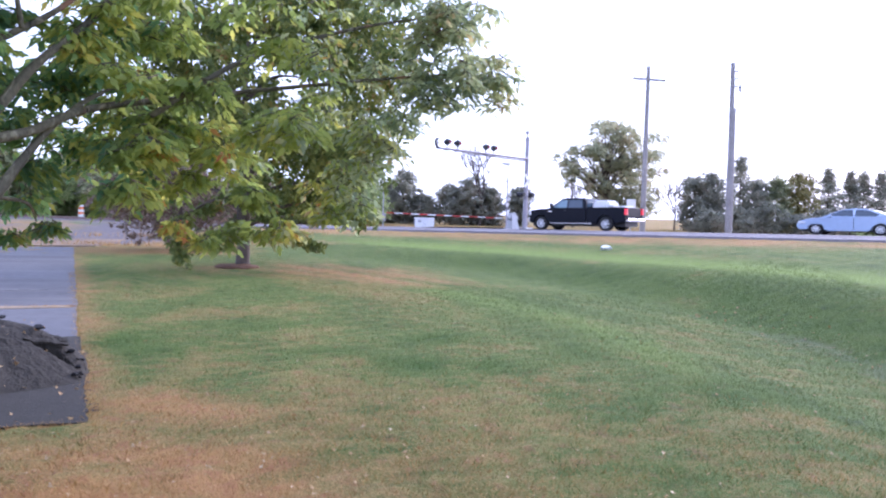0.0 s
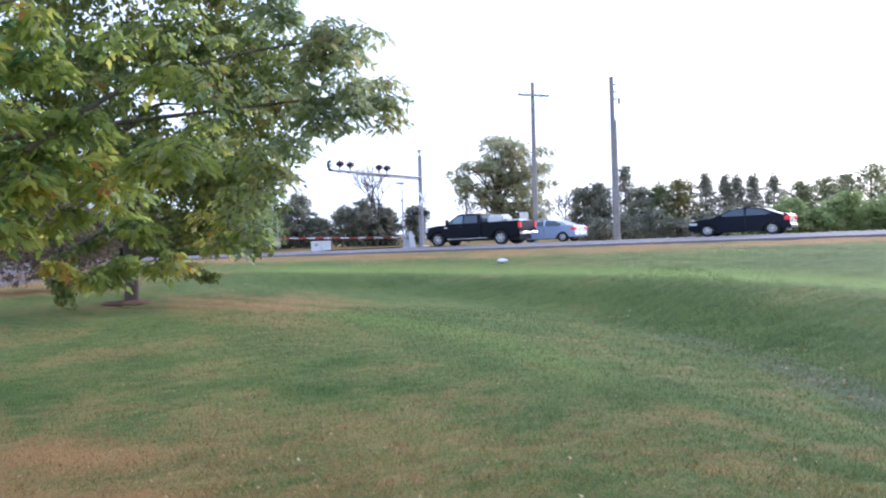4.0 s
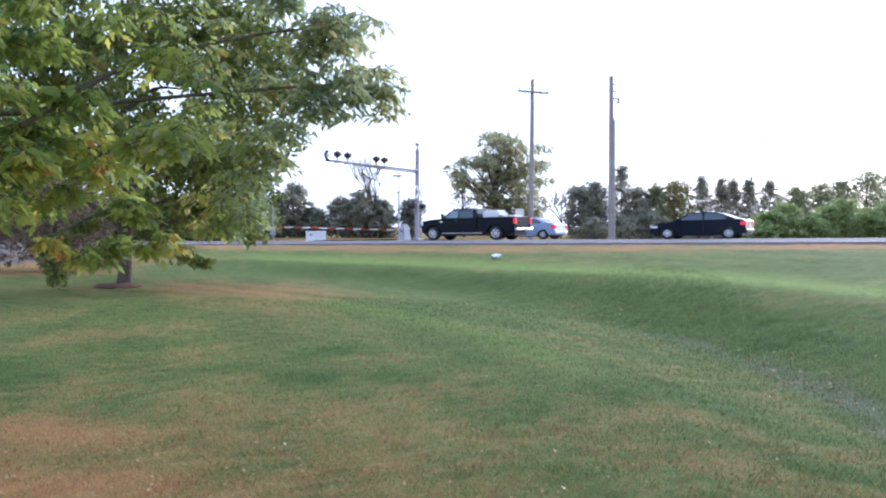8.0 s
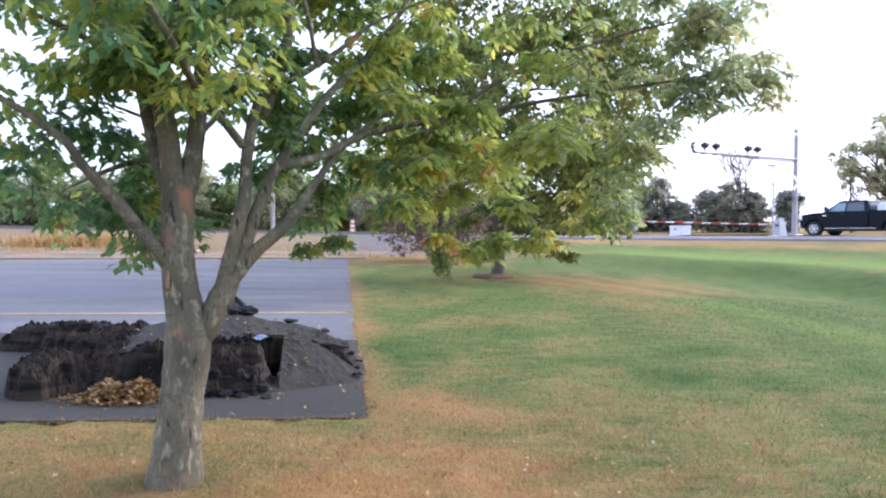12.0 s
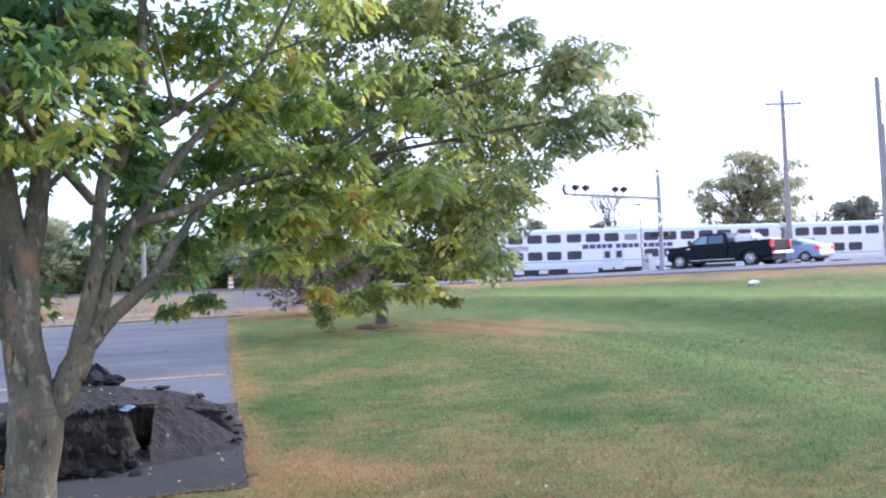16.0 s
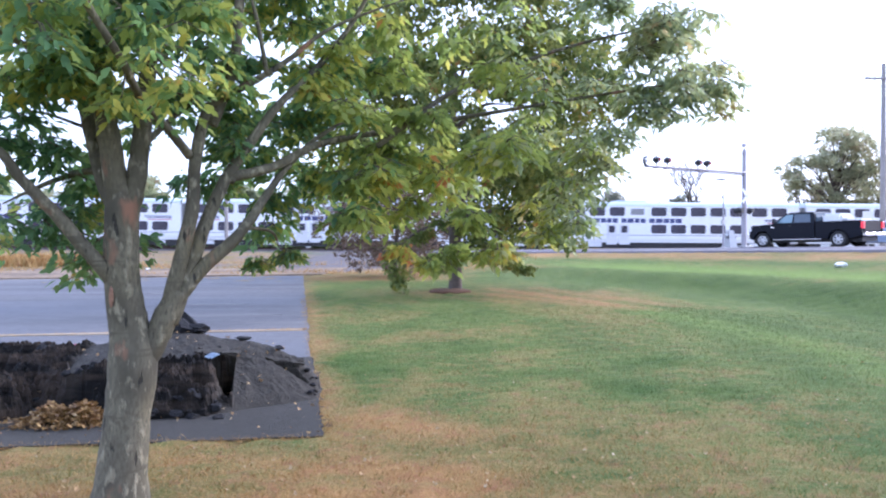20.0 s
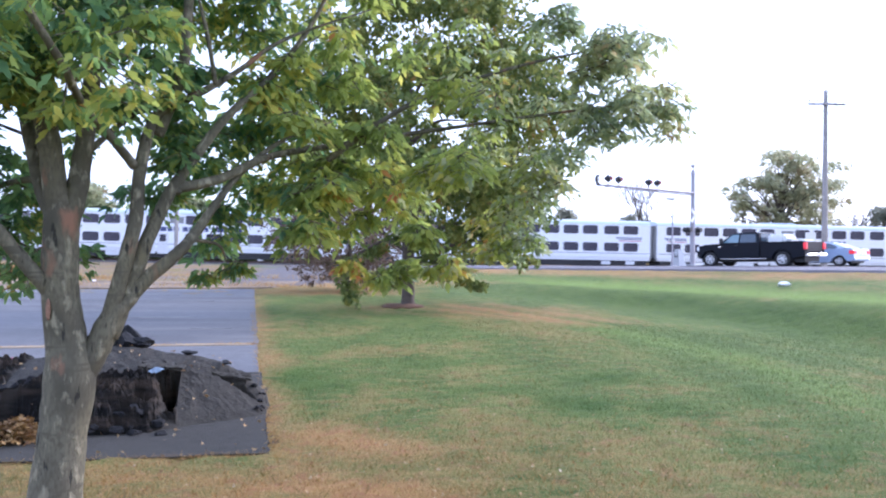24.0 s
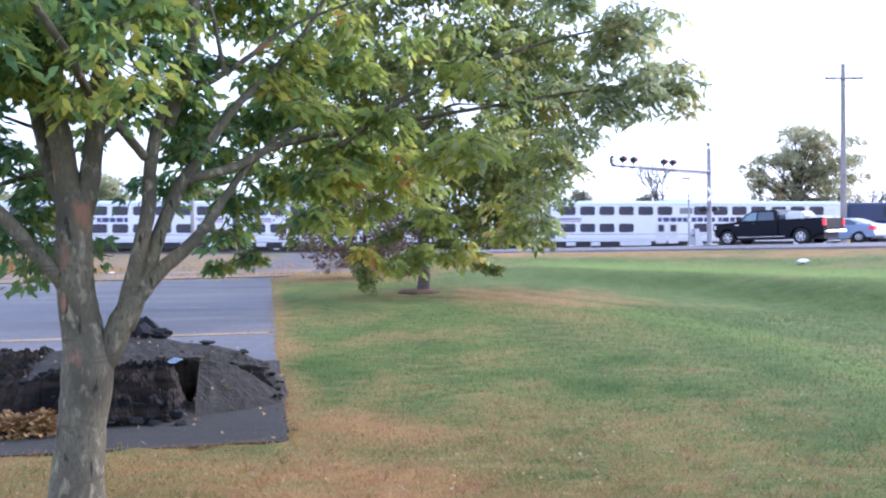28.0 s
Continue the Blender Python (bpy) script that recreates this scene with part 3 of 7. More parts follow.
def patches(x, y):
    """Uneven patches of worn turf, 0 to 1, half a metre to two metres wide."""
    u, v = x + 0.5 * np.sin(1.7 * y + 0.6 * x), y + 0.6 * np.sin(1.3 * x - 0.4 * y + 1.0)
    n = np.sin(2.3 * u + 0.9 * v) + np.sin(1.4 * v - 3.1 * u + 2.0) + 0.7 * np.sin(4.7 * u + 3.9 * v + 0.5) + 0.6 * np.sin(6.1 * v - 2.2 * u)
    return ease((n + 1.2) / 2.6)


def spot(x, y, at_x, at_y, wide, long):
    """A soft uneven spot: 1 in the middle, 0 outside."""
    u = (x - at_x + 0.25 * wide * np.sin(3.1 * y / long + at_x)) / wide
    v = (y - at_y + 0.25 * long * np.sin(2.7 * x / wide + at_y)) / long
    return np.exp(-u * u - v * v)


# how the ditch runs: its bed and the lip of the level lawn, as x over y
BED_Y, BED_X = (2, 4.3, 6.3, 8.1, 10.5, 13, 16, 20, 26), (4.9, 6.3, 7.5, 8.1, 8.6, 9.0, 8.9, 8.3, 6.2)
LIP_Y, LIP_X = (2, 5.5, 7.0, 8.4, 9.8, 11.6, 14.8, 18, 22), (2.9, 4.1, 4.7, 5.0, 5.15, 5.05, 4.3, 3.7, 1.6)
DRY_SPOTS = ((-0.5, 6.4, 1.0, 0.8, 1.0), (0.6, 6.5, 0.9, 0.6, 0.55), (1.9, 6.3, 1.2, 0.8, 0.4), (-0.3, 12.1, 1.0, 0.9, 0.62), (0.9, 12.9, 1.0, 0.7, 0.4), (4.5, 21.4, 0.8, 1.4, 0.7),
             (5.6, 7.3, 0.7, 0.9, 0.45), (5.3, 4.0, 0.7, 0.6, 0.75), (2.6, 5.4, 1.0, 0.6, 0.4), (1.0, 10.6, 0.8, 0.5, 0.32), (3.3, 10.6, 0.8, 0.6, 0.35), (-2.2, 16.9, 0.9, 0.9, 0.4), (4.2, 6.2, 0.6, 0.4, 0.5))
LUSH_SPOTS = ((1.95, 8.1, 0.42, 0.42, 0.85), (2.7, 7.85, 0.35, 0.28, 0.7), (2.6, 9.7, 0.55, 0.4, 0.6), (-1.0, 9.6, 0.85, 1.1, 0.5), (0.5, 11.0, 0.6, 0.4, 0.4), (4.1, 8.3, 0.4, 0.9, 0.55),
              (3.6, 5.6, 0.45, 0.16, 0.7), (4.3, 5.9, 0.35, 0.14, 0.6), (0.9, 5.1, 0.3, 0.15, 0.4), (5.2, 4.9, 0.4, 0.22, 0.45), (3.4, 7.1, 0.5, 0.25, 0.4), (1.1, 8.9, 0.5, 0.22, 0.45))


def dryness(x, y):
    """How dry the grass is: straw before the lot, round the trunks, along the road's edge and the tracks."""
    off = (x - TRUCK[0]) * ASIDE[0] + (y - TRUCK[1]) * ASIDE[1]
    d = -(off + 9.0)
    belt = ease((6.9 - y + 0.35 * np.sin(1.9 * x)) / 1.6) * (0.3 * ease((5.6 - x) / 3) + 0.7 * ease((1.7 - x) / 2.4))
    v = 0.16 * ease((17 - y) / 6) + 0.68 * belt * (0.5 + 0.5 * ease((x + 2.0) / 1.2)) * (0.7 + 0.3 * patches(0.9 * x, 1.1 * y)) + 0.3 * belt * patches(1.7 * y + 3.0, 1.6 * x)
    v = np.maximum(v, 0.22 * ease((10.0 - y) / 4) * ease((8.0 - x) / 4.0))
    v = np.maximum(v, 0.4 * patches(x, y) * ease((14.5 - y) / 7) * ease((8.5 - x) / 4.0))
    v = np.maximum(v, 0.28 * patches(0.45 * x, 0.3 * y + 2.0) * ease((y - 8) / 3) * ease((27 - y) / 5))
    v = v * (1 - 0.5 * ease((x - 2.4) / 2) * ease((y - 10.0) / 2) * ease((20 - y) / 3))
    v = np.minimum(v, 0.9) * (1 - 0.55 * ease((3.4 - y) / 2)) + 0.1 * ease((6.4 - y) / 1.6) * ease((2.6 - x) / 2.5) * ease((y - 2) / 2) + 0.15 * ease((x - 1.0) / 1.5) * ease((9.5 - y) / 3) * patches(0.7 * x + 2, 0.6 * y)
    for at_x, at_y, wide, long, much in DRY_SPOTS:
        v = np.maximum(v, much * spot(x, y, at_x, at_y, wide, long))
    for x0, y0, x1, y1, much in ((1.4, 22.8, 4.2, 16.2, 0.86), (0.9, 21.2, 3.4, 17.0, 0.76), (2.6, 23.4, 5.2, 16.8, 0.68), (-0.6, 20.4, 2.2, 17.8, 0.55)):  # dry streaks beside the lawn tree
        long = math.hypot(x1 - x0, y1 - y0)
        u = ((x - x0) * (x1 - x0) + (y - y0) * (y1 - y0)) / long
        side = ((x - x0) * (y1 - y0) - (y - y0) * (x1 - x0)) / long
        v = np.maximum(v, much * np.exp(-(side / 0.55) ** 2) * ease((u + 1) / 1.5) * ease((long + 1 - u) / 2))
    v = np.maximum(v, 0.7 * np.exp(-((x + 0.2) / 1.4) ** 2 - ((y - 21.5) / 1.2) ** 2))
    edge = np.abs(x + 0.86 + 0.193 * (y - 5.5) - 0.2 * ease((np.sin(2.4 * y) + np.sin(1.1 * y + 1)) / 2))
    v = np.maximum(v, 0.75 * np.exp(-(edge / 0.42) ** 2) * (y > 5))
    v = np.maximum(v, 0.95 * np.exp(-((x + 2.6) / 0.55) ** 2 - ((y - 15.5) / 0.3) ** 2))
    v = np.maximum(v, (0.65 + 0.25 * patches(0.3 * x, 0.3 * y)) * ease((4.2 - d) / 2.4) * (d > -1))
    v = np.maximum(v, 0.75 * ease((y - 25.5 - 0.1 * x) / 3) * ease((2.0 - x) / 3) * (d > 6))
    v = np.maximum(v, 0.55 * ease((y - 31) / 4) * (d > 6))
    v = np.maximum(v, 0.7 * (d < -14))
    return v - 0.7 * turf_darkness(x, y) - 0.2 * turf_brightness(x, y)


def turf_darkness(x, y):
    """Where the grass is coloured a darker green: the bank of the ditch, the near lawn towards +x, and single tussocky
    patches.
    """
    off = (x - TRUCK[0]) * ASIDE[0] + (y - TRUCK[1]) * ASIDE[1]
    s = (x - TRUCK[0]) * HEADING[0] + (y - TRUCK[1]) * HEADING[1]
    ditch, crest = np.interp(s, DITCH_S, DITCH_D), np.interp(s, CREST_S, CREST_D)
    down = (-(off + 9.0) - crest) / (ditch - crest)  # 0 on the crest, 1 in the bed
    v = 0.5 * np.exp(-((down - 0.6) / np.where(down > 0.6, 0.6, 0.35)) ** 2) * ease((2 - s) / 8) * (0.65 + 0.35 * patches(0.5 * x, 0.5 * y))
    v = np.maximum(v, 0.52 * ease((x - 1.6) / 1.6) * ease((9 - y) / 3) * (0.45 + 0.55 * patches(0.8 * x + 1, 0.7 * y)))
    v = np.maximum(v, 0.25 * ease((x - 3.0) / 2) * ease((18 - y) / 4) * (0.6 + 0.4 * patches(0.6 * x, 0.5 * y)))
    for at_x, at_y, wide, long, much in LUSH_SPOTS:
        v = np.maximum(v, much * spot(x, y, at_x, at_y, wide, long))
    return v


def turf_brightness(x, y):
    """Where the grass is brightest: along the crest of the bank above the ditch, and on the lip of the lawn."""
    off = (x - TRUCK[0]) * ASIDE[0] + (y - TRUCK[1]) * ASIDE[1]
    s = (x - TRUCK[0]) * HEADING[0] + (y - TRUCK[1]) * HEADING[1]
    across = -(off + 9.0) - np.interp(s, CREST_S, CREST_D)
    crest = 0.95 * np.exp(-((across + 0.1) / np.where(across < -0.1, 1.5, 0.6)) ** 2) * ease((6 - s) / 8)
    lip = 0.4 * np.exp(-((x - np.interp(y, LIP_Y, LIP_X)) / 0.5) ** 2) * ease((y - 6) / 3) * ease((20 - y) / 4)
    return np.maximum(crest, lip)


def bareness(x, y):
    """Stony ground without grass, between the lot and the tracks; thin turf in the ditch's bed."""
    far = ease((y - 0.1 * x - 33.6) / 1.5)
    worn = 0.6 * np.exp(-((x + 1.7) ** 2 + (y - 4.0) ** 2) / 0.3)  # round the maple's foot
    bed = 0.48 * np.exp(-((x - np.interp(y, BED_Y, BED_X)) / 0.5) ** 2) * ease((14 - y) / 4)
    return worn + bed + far * ease((-x - 1.0 + 0.12 * (y - 34)) / 3.5) * ease((74 - y) / 3) * (1 - 0.45 * ease((y - 34) / 4) * ease((68 - y) / 3) * ease((-x - 7) / 3))

# ---- ground, lot, road, railway ----


def ground():
    def lines(cuts):
        out = []
        for a, b, step in cuts:
            out += list(np.arange(a, b, step))
        return np.array(out + [cuts[-1][1]])
    xs = lines([(-1500, -200, 130), (-200, -60, 20), (-60, -14, 2), (-14, -4, 0.4), (-4, 13, 0.16), (13, 30, 0.4), (30, 70, 1.5), (70, 200, 13), (200, 1500, 130)])
    ys = lines([(-1500, -200, 130), (-200, -20, 15), (-20, 0, 2), (0, 2, 0.4), (2, 20, 0.16), (20, 32, 0.4), (32, 90, 1.2), (90, 200, 11), (200, 1500, 130)])
    gx, gy = np.meshgrid(xs, ys)
    gz = ground_z(gx, gy)
    rough = np.random.default_rng(3).normal(0, 0.012, gx.shape)
    near = (np.abs(gx) < 40) & (gy > 0) & (gy < 40)
    gz = gz + rough * near
    along, across_lot = (gy - 6.19) * 1.0 - (gx + 0.99) * 0.102, -(gx + 0.99) * 1.0 - (gy - 6.19) * 0.194
    gz = gz - 0.09 * ease((along + 0.05) / 0.5) * ease((across_lot + 0.05) / 0.5) * (along < 21) * (across_lot < 58)
    w, h = len(xs), len(ys)
    idx = np.arange(w * h).reshape(h, w)
    faces = np.stack([idx[:-1, :-1], idx[:-1, 1:], idx[1:, 1:], idx[1:, :-1]], -1).reshape(-1, 4)
    ob = mesh_object("ground", np.stack([gx, gy, gz], -1).reshape(-1, 3).tolist(), faces.tolist(), LAWN, smooth=True)
    att = ob.data.attributes.new("dry", "FLOAT", "POINT")
    att.data.foreach_set("value", dryness(gx, gy).reshape(-1))
    att = ob.data.attributes.new("dark_turf", "FLOAT", "POINT")
    att.data.foreach_set("value", turf_darkness(gx, gy).reshape(-1))
    att = ob.data.attributes.new("bright_turf", "FLOAT", "POINT")
    att.data.foreach_set("value", turf_brightness(gx, gy).reshape(-1))
    att = ob.data.attributes.new("bare", "FLOAT", "POINT")
    att.data.foreach_set("value", bareness(gx, gy).reshape(-1))
    return tagged(ob, "mown lawn with green and dry straw patches", "lawn", kind="structure")


def sheet(name, corners, z, material, thick, parent=None, cut=1):
    """A flat slab over a quadrilateral; its rim is cut into short, slightly uneven steps."""
    bm = bmesh.new()
    rng = random.Random(len(name))
    rim = []
    for a, b in zip(corners, corners[1:] + corners[:1]):
        for k in range(cut):
            f = k / cut
            j = 0.02 if cut > 1 and k else 0
            rim.append((a[0] + (b[0] - a[0]) * f + rng.uniform(-j, j), a[1] + (b[1] - a[1]) * f + rng.uniform(-j, j)))
    low = [bm.verts.new((x, y, z - thick)) for x, y in rim]
    top = [bm.verts.new((x, y, z)) for x, y in rim]
    n = len(rim)
    for k in range(n):
        bm.faces.new((low[k], low[(k + 1) % n], top[(k + 1) % n], top[k]))
    bm.faces.new(top)
    return part(name, bm, material, parent)


def lot_point(a, b):
    """A point of the parking lot: a metres along its side from the near corner, b metres away from the lawn."""
    return -0.99 - 0.19 * a - 0.98 * b, 6.19 + 0.98 * a - 0.1 * b


def parking_lot():
    lot = sheet("parking_lot", [lot_point(-0.03, 0.03), lot_point(24.9, -0.26), lot_point(21, 60), lot_point(-0.2, 60)], 0.012, ASPHALT, 0.3, cut=60)
    tagged(lot, "worn grey asphalt parking lot with a ragged edge", "parking lot", kind="structure")
    sheet("dark_patch", [lot_point(-0.07, 0.0), lot_point(4.0, -0.03), lot_point(4.7, 3.2), lot_point(4.9, 26), lot_point(-0.25, 26)], 0.018, ASPHALT_PATCH, 0.012, lot, cut=70)
    sheet("seam", [lot_point(6.9, 0.05), lot_point(7.14, 0.05), lot_point(6.54, 26), lot_point(6.32, 26)], 0.022, SEAM, 0.02, lot, cut=30)
    strip = sheet("gravel_strip", [lot_point(25.3, -1), lot_point(31.5, -2.5), lot_point(28.6, 60), lot_point(20.8, 60)], 0.05, GRAVEL, 0.3, None, cut=30)
    tagged(strip, "pale gravel strip along the lot", "gravel", kind="structure")
    for a, b, long, wide in ((12.0, 1.2, 1.5, 0.42), (9.5, 0.4, 0.8, 0.2), (15.5, 3.0, 1.1, 0.5), (9.0, 7.5, 1.6, 0.3), (13.0, 9.5, 1.2, 0.4), (20.5, 2.2, 1.4, 0.6), (10.6, 2.6, 0.7, 0.16), (17.6, 1.0, 0.9, 0.3)):
        sheet("pale_scrape", [lot_point(a + 0.1, b), lot_point(a + 0.6 * wide, b + 0.1 * long), lot_point(a + wide, b + long), lot_point(a + 0.35 * wide, b + 0.8 * long)], 0.019, SCRAPE, 0.02, lot, cut=7)


def road():
    bm = bmesh.new()
    steps = list(range(-130, 31, 5))
    rings = []
    for s in steps:
        ring = []
        for off, up in ((-9.3, -0.35), (-9.0, 0.0), (-2, 0.07), (6.2, 0.0), (6.6, -0.35)):
            x, y, z = on_road(s, off, up)
            ring.append(bm.verts.new((x, y, z)))
        rings.append(ring)
    for a, b in zip(rings, rings[1:]):
        for k in range(4):
            bm.faces.new((a[k], a[k + 1], b[k + 1], b[k]))
    ob = tagged(part("road", bm, ASPHALT_ROAD), "grey two-way asphalt road on a low bank", "road", kind="structure")
    for name, off, mat, dash in (("edge_line", -8.6, PAINT_WHITE, 0), ("edge_line", 5.6, PAINT_WHITE, 0), ("centre_line", -1.75, PAINT_YELLOW, 0), ("centre_line", -1.95, PAINT_YELLOW, 0)):
        bm = bmesh.new()
        up = 0.006 + 0.07 * (1 - abs(off + 2) / 7 if off < -2 else 1 - (off + 2) / 8.2)
        rings = []
        for s in steps:
            rings.append([bm.verts.new(on_road(s, off + e, up)) for e in (-0.06, 0.06)])
        for a, b in zip(rings, rings[1:]):
            bm.faces.new((a[0], a[1], b[1], b[0]))
        part(name, bm, mat, ob)


def railway():
    track = thing("railway_track", pose(0, 0, 0), "single railway track on dark stone ballast", "railway", kind="structure")

    def at(x, side, up):
        return x - side * RAIL_SLANT, RAIL_Y + RAIL_SLANT * x + side, float(rail_z(x)) + up
    xs = list(range(-220, 261, 10))
    bm = bmesh.new()
    rings = [[bm.verts.new(at(x, a, b)) for a, b in ((-3.6, -0.5), (-2.0, -0.16), (2.0, -0.16), (3.6, -0.5))] for x in xs]
    for a, b in zip(rings, rings[1:]):
        for k in range(3):
            bm.faces.new((a[k], a[k + 1], b[k + 1], b[k]))
    part("ballast", bm, BALLAST, track)
    for side in (-0.75, 0.75):
        bm = bmesh.new()
        rings = [[bm.verts.new(at(x, side + a, b)) for a, b in ((-0.07, -0.15), (-0.035, 0), (0.035, 0), (0.07, -0.15))] for x in xs]
        for a, b in zip(rings, rings[1:]):
            for k in range(3):
                bm.faces.new((a[k], a[k + 1], b[k + 1], b[k]))
        part("rail", bm, RAIL_STEEL, track)
    bm = box(bmesh.new(), -0.11, 0.11, -1.3, 1.3, -0.26, -0.14, 0.01)
    first = part("tie", bm, TIE_WOOD, track)
    first.matrix_basis = Matrix.Translation(at(-60, 0, 0))
    for k in range(1, 180):
        other = first.copy()
        scene.collection.objects.link(other)
        other.matrix_basis = Matrix.Translation(at(-60 + 0.62 * k, 0, 0))


def crossing_road():
    """The side of the junction that crosses the tracks."""
    bm = bmesh.new()
    rings = []
    for x, y, up in ((17.5, 50, 0.02), (17.0, 58, 0.02), (16.5, 66.5, 0.0), (16.5, 68.4, 0.12), (16.4, 73.6, 0.12), (16.2, 76, 0.05), (15.5, 110, 0.05)):
        z = float(road_z(7)) + (float(rail_z(16)) - 0.1 - float(road_z(7))) * float(ease((y - 50) / 16)) + up
        rings.append([bm.verts.new((x - 5.0, y, z)), bm.verts.new((x, y, z + 0.05)), bm.verts.new((x + 5.5, y, z))])
    for a, b in zip(rings, rings[1:]):
        for k in range(2):
            bm.faces.new((a[k], a[k + 1], b[k + 1], b[k]))
    tagged(part("crossing_road", bm, ASPHALT_ROAD), "asphalt road over the railway crossing", "road", kind="structure")


ground()
parking_lot()
crossing_road()
road()
railway()

# ---- trees ----


def spray(rng, centre, radii, twigs, leaves, length):
    """Places of leaves along short drooping twigs that fill a lobe of a crown. Returns the leaves' places and the twigs' ends."""
    places, ends = [], []
    for _ in range(twigs):
        v = rng.normal(0, 1, 3)
        v *= rng.uniform(0.25, 1.0) ** (1 / 3) / np.linalg.norm(v)
        a = np.array(centre) + v * radii
        out = np.array((v[0], v[1], -0.35 + 0.3 * rng.normal()))
        b = a + out / np.linalg.norm(out) * length * rng.uniform(0.5, 1.2)
        ends.append((a, b))
        t = rng.uniform(0, 1, leaves)[:, None]
        places.append(a + (b - a) * t + rng.normal(0, length * 0.16, (leaves, 3)))
    return np.concatenate(places), ends


def tiers(rng, centre, radii, clumps, leaves, wide):
    """Flat drooping clumps of leaves that fill a lobe of a crown: leaves' places, the way each points, and the clumps' middles."""
    places, ways, middles = [], [], []
    for _ in range(clumps):
        v = rng.normal(0, 1, 3)
        v *= rng.uniform(0.05, 1.0) ** (1 / 3) / np.linalg.norm(v)
        mid = np.array(centre) + v * radii
        r, lean = wide * rng.uniform(0.55, 1.25), rng.normal(0, 0.25, 2)
        rho, turn = r * np.sqrt(rng.uniform(0, 1, leaves)), rng.uniform(0, math.tau, leaves)
        dx, dy = rho * np.cos(turn), rho * np.sin(turn)
        dz = -0.55 * rho * rho / r + dx * lean[0] + dy * lean[1] + rng.normal(0, 0.1 * r, leaves)
        places.append(mid + np.stack([dx, dy, dz], -1))
        ways.append(turn)
        middles.append(mid)
    return np.concatenate(places), np.concatenate(ways), middles


def limb(name, points, radii, material, parent, seed, n=10, lump=0.06):
    line = smooth_line(points, 5)
    r = np.interp(np.linspace(0, 1, len(line)), np.linspace(0, 1, len(radii)), radii)
    return part(name, tube(bmesh.new(), line, list(r), n, lump, seed), material, parent, smooth=True)


def near_maple():
    """The forked maple beside the lot. Its limbs are given from the fork outwards, in the tree's own space."""
    bx, by = -1.72, 4.05
    tree = thing("maple_tree", pose(bx, by, 0.08), "forked grey-barked maple with drooping green and yellowing leaves", "tree")
    limb("trunk", [(0.02, -0.02, -0.12), (0.02, -0.02, 0.05), (0.04, -0.03, 0.28), (0.07, -0.03, 0.58), (0.1, -0.02, 0.86), (0.08, -0.02, 1.05), (0.055, -0.03, 1.25), (0.05, -0.03, 1.45), (0.055, -0.03, 1.64), (0.04, -0.04, 1.8)],
         [0.23, 0.175, 0.125, 0.112, 0.122, 0.096, 0.088, 0.086, 0.082, 0.04], BARK, tree, 1, 16, 0.03)
    def bough(seed, thick, thin, fall, *pts):
        """A limb that tapers from thick to thin; fall above 1 thins it early."""
        n = len(pts) - 1
        limb("branch", list(pts), [thin + (thick - thin) * (1 - q / n) ** fall for q in range(n + 1)], BARK, tree, seed)

    bough(10, 0.069, 0.05, 0.4, (0.1, -0.02, 0.7), (0.15, 0.0, 0.86), (0.21, 0.01, 0.98), (0.26, 0.02, 1.1), (0.31, 0.04, 1.22))
    bough(11, 0.044, 0.004, 0.9, (0.25, 0.01, 1.05), (0.32, 0.03, 1.34), (0.38, 0.06, 1.62), (0.4, 0.07, 1.89), (0.45, 0.1, 2.14), (0.53, 0.12, 2.22), (0.7, 0.18, 2.33), (0.87, 0.22, 2.45), (1.09, 0.28, 2.63), (1.55, 0.4, 2.84))
    bough(12, 0.046, 0.005, 0.9, (0.27, 0.03, 1.05), (0.36, 0.09, 1.33), (0.43, 0.14, 1.57), (0.53, 0.19, 1.81), (0.68, 0.26, 2.06), (0.8, 0.33, 2.24), (1.05, 0.5, 2.55), (1.3, 0.6, 3.0), (1.75, 0.8, 4.2))
    bough(13, 0.042, 0.004, 0.8, (0.3, 0.04, 1.17), (0.43, 0.1, 1.34), (0.55, 0.17, 1.46), (0.63, 0.24, 1.57), (0.71, 0.32, 1.72), (0.82, 0.45, 1.91), (1.01, 0.6, 2.11), (1.32, 0.8, 2.28))
    bough(26, 0.03, 0.003, 1.0, (0.53, 0.19, 1.81), (0.75, 0.33, 1.88), (0.98, 0.55, 2.03), (1.4, 0.85, 2.15), (2.2, 1.1, 2.32), (2.9, 0.9, 2.4), (3.05, 0.85, 2.41))
    bough(14, 0.062, 0.009, 0.4, (0.04, -0.03, 1.6), (0.03, -0.05, 1.82), (0.01, -0.06, 1.99), (-0.01, -0.08, 2.16), (-0.03, -0.1, 2.35), (-0.08, -0.1, 2.63), (-0.21, -0.1, 3.3), (-0.4, -0.1, 4.9))
    bough(27, 0.045, 0.008, 0.5, (0.02, 0.0, 1.62), (-0.07, 0.05, 1.79), (-0.13, 0.08, 1.98), (-0.18, 0.1, 2.16), (-0.24, 0.14, 2.4), (-0.37, 0.2, 2.81), (-0.6, 0.3, 3.42))
    bough(15, 0.053, 0.009, 0.4, (0.08, -0.02, 1.58), (0.12, -0.01, 1.77), (0.14, 0.0, 1.94), (0.16, 0.01, 2.14), (0.18, 0.03, 2.37), (0.26, 0.05, 2.72), (0.32, 0.1, 3.4), (0.5, 0.2, 5.2))
    bough(16, 0.024, 0.009, 0.5, (0.38, 0.05, 1.91), (0.32, -0.06, 2.02), (0.26, -0.24, 2.13), (0.27, -0.42, 2.2), (0.28, -0.58, 2.28), (0.21, -0.78, 2.48), (0.16, -0.9, 2.62))
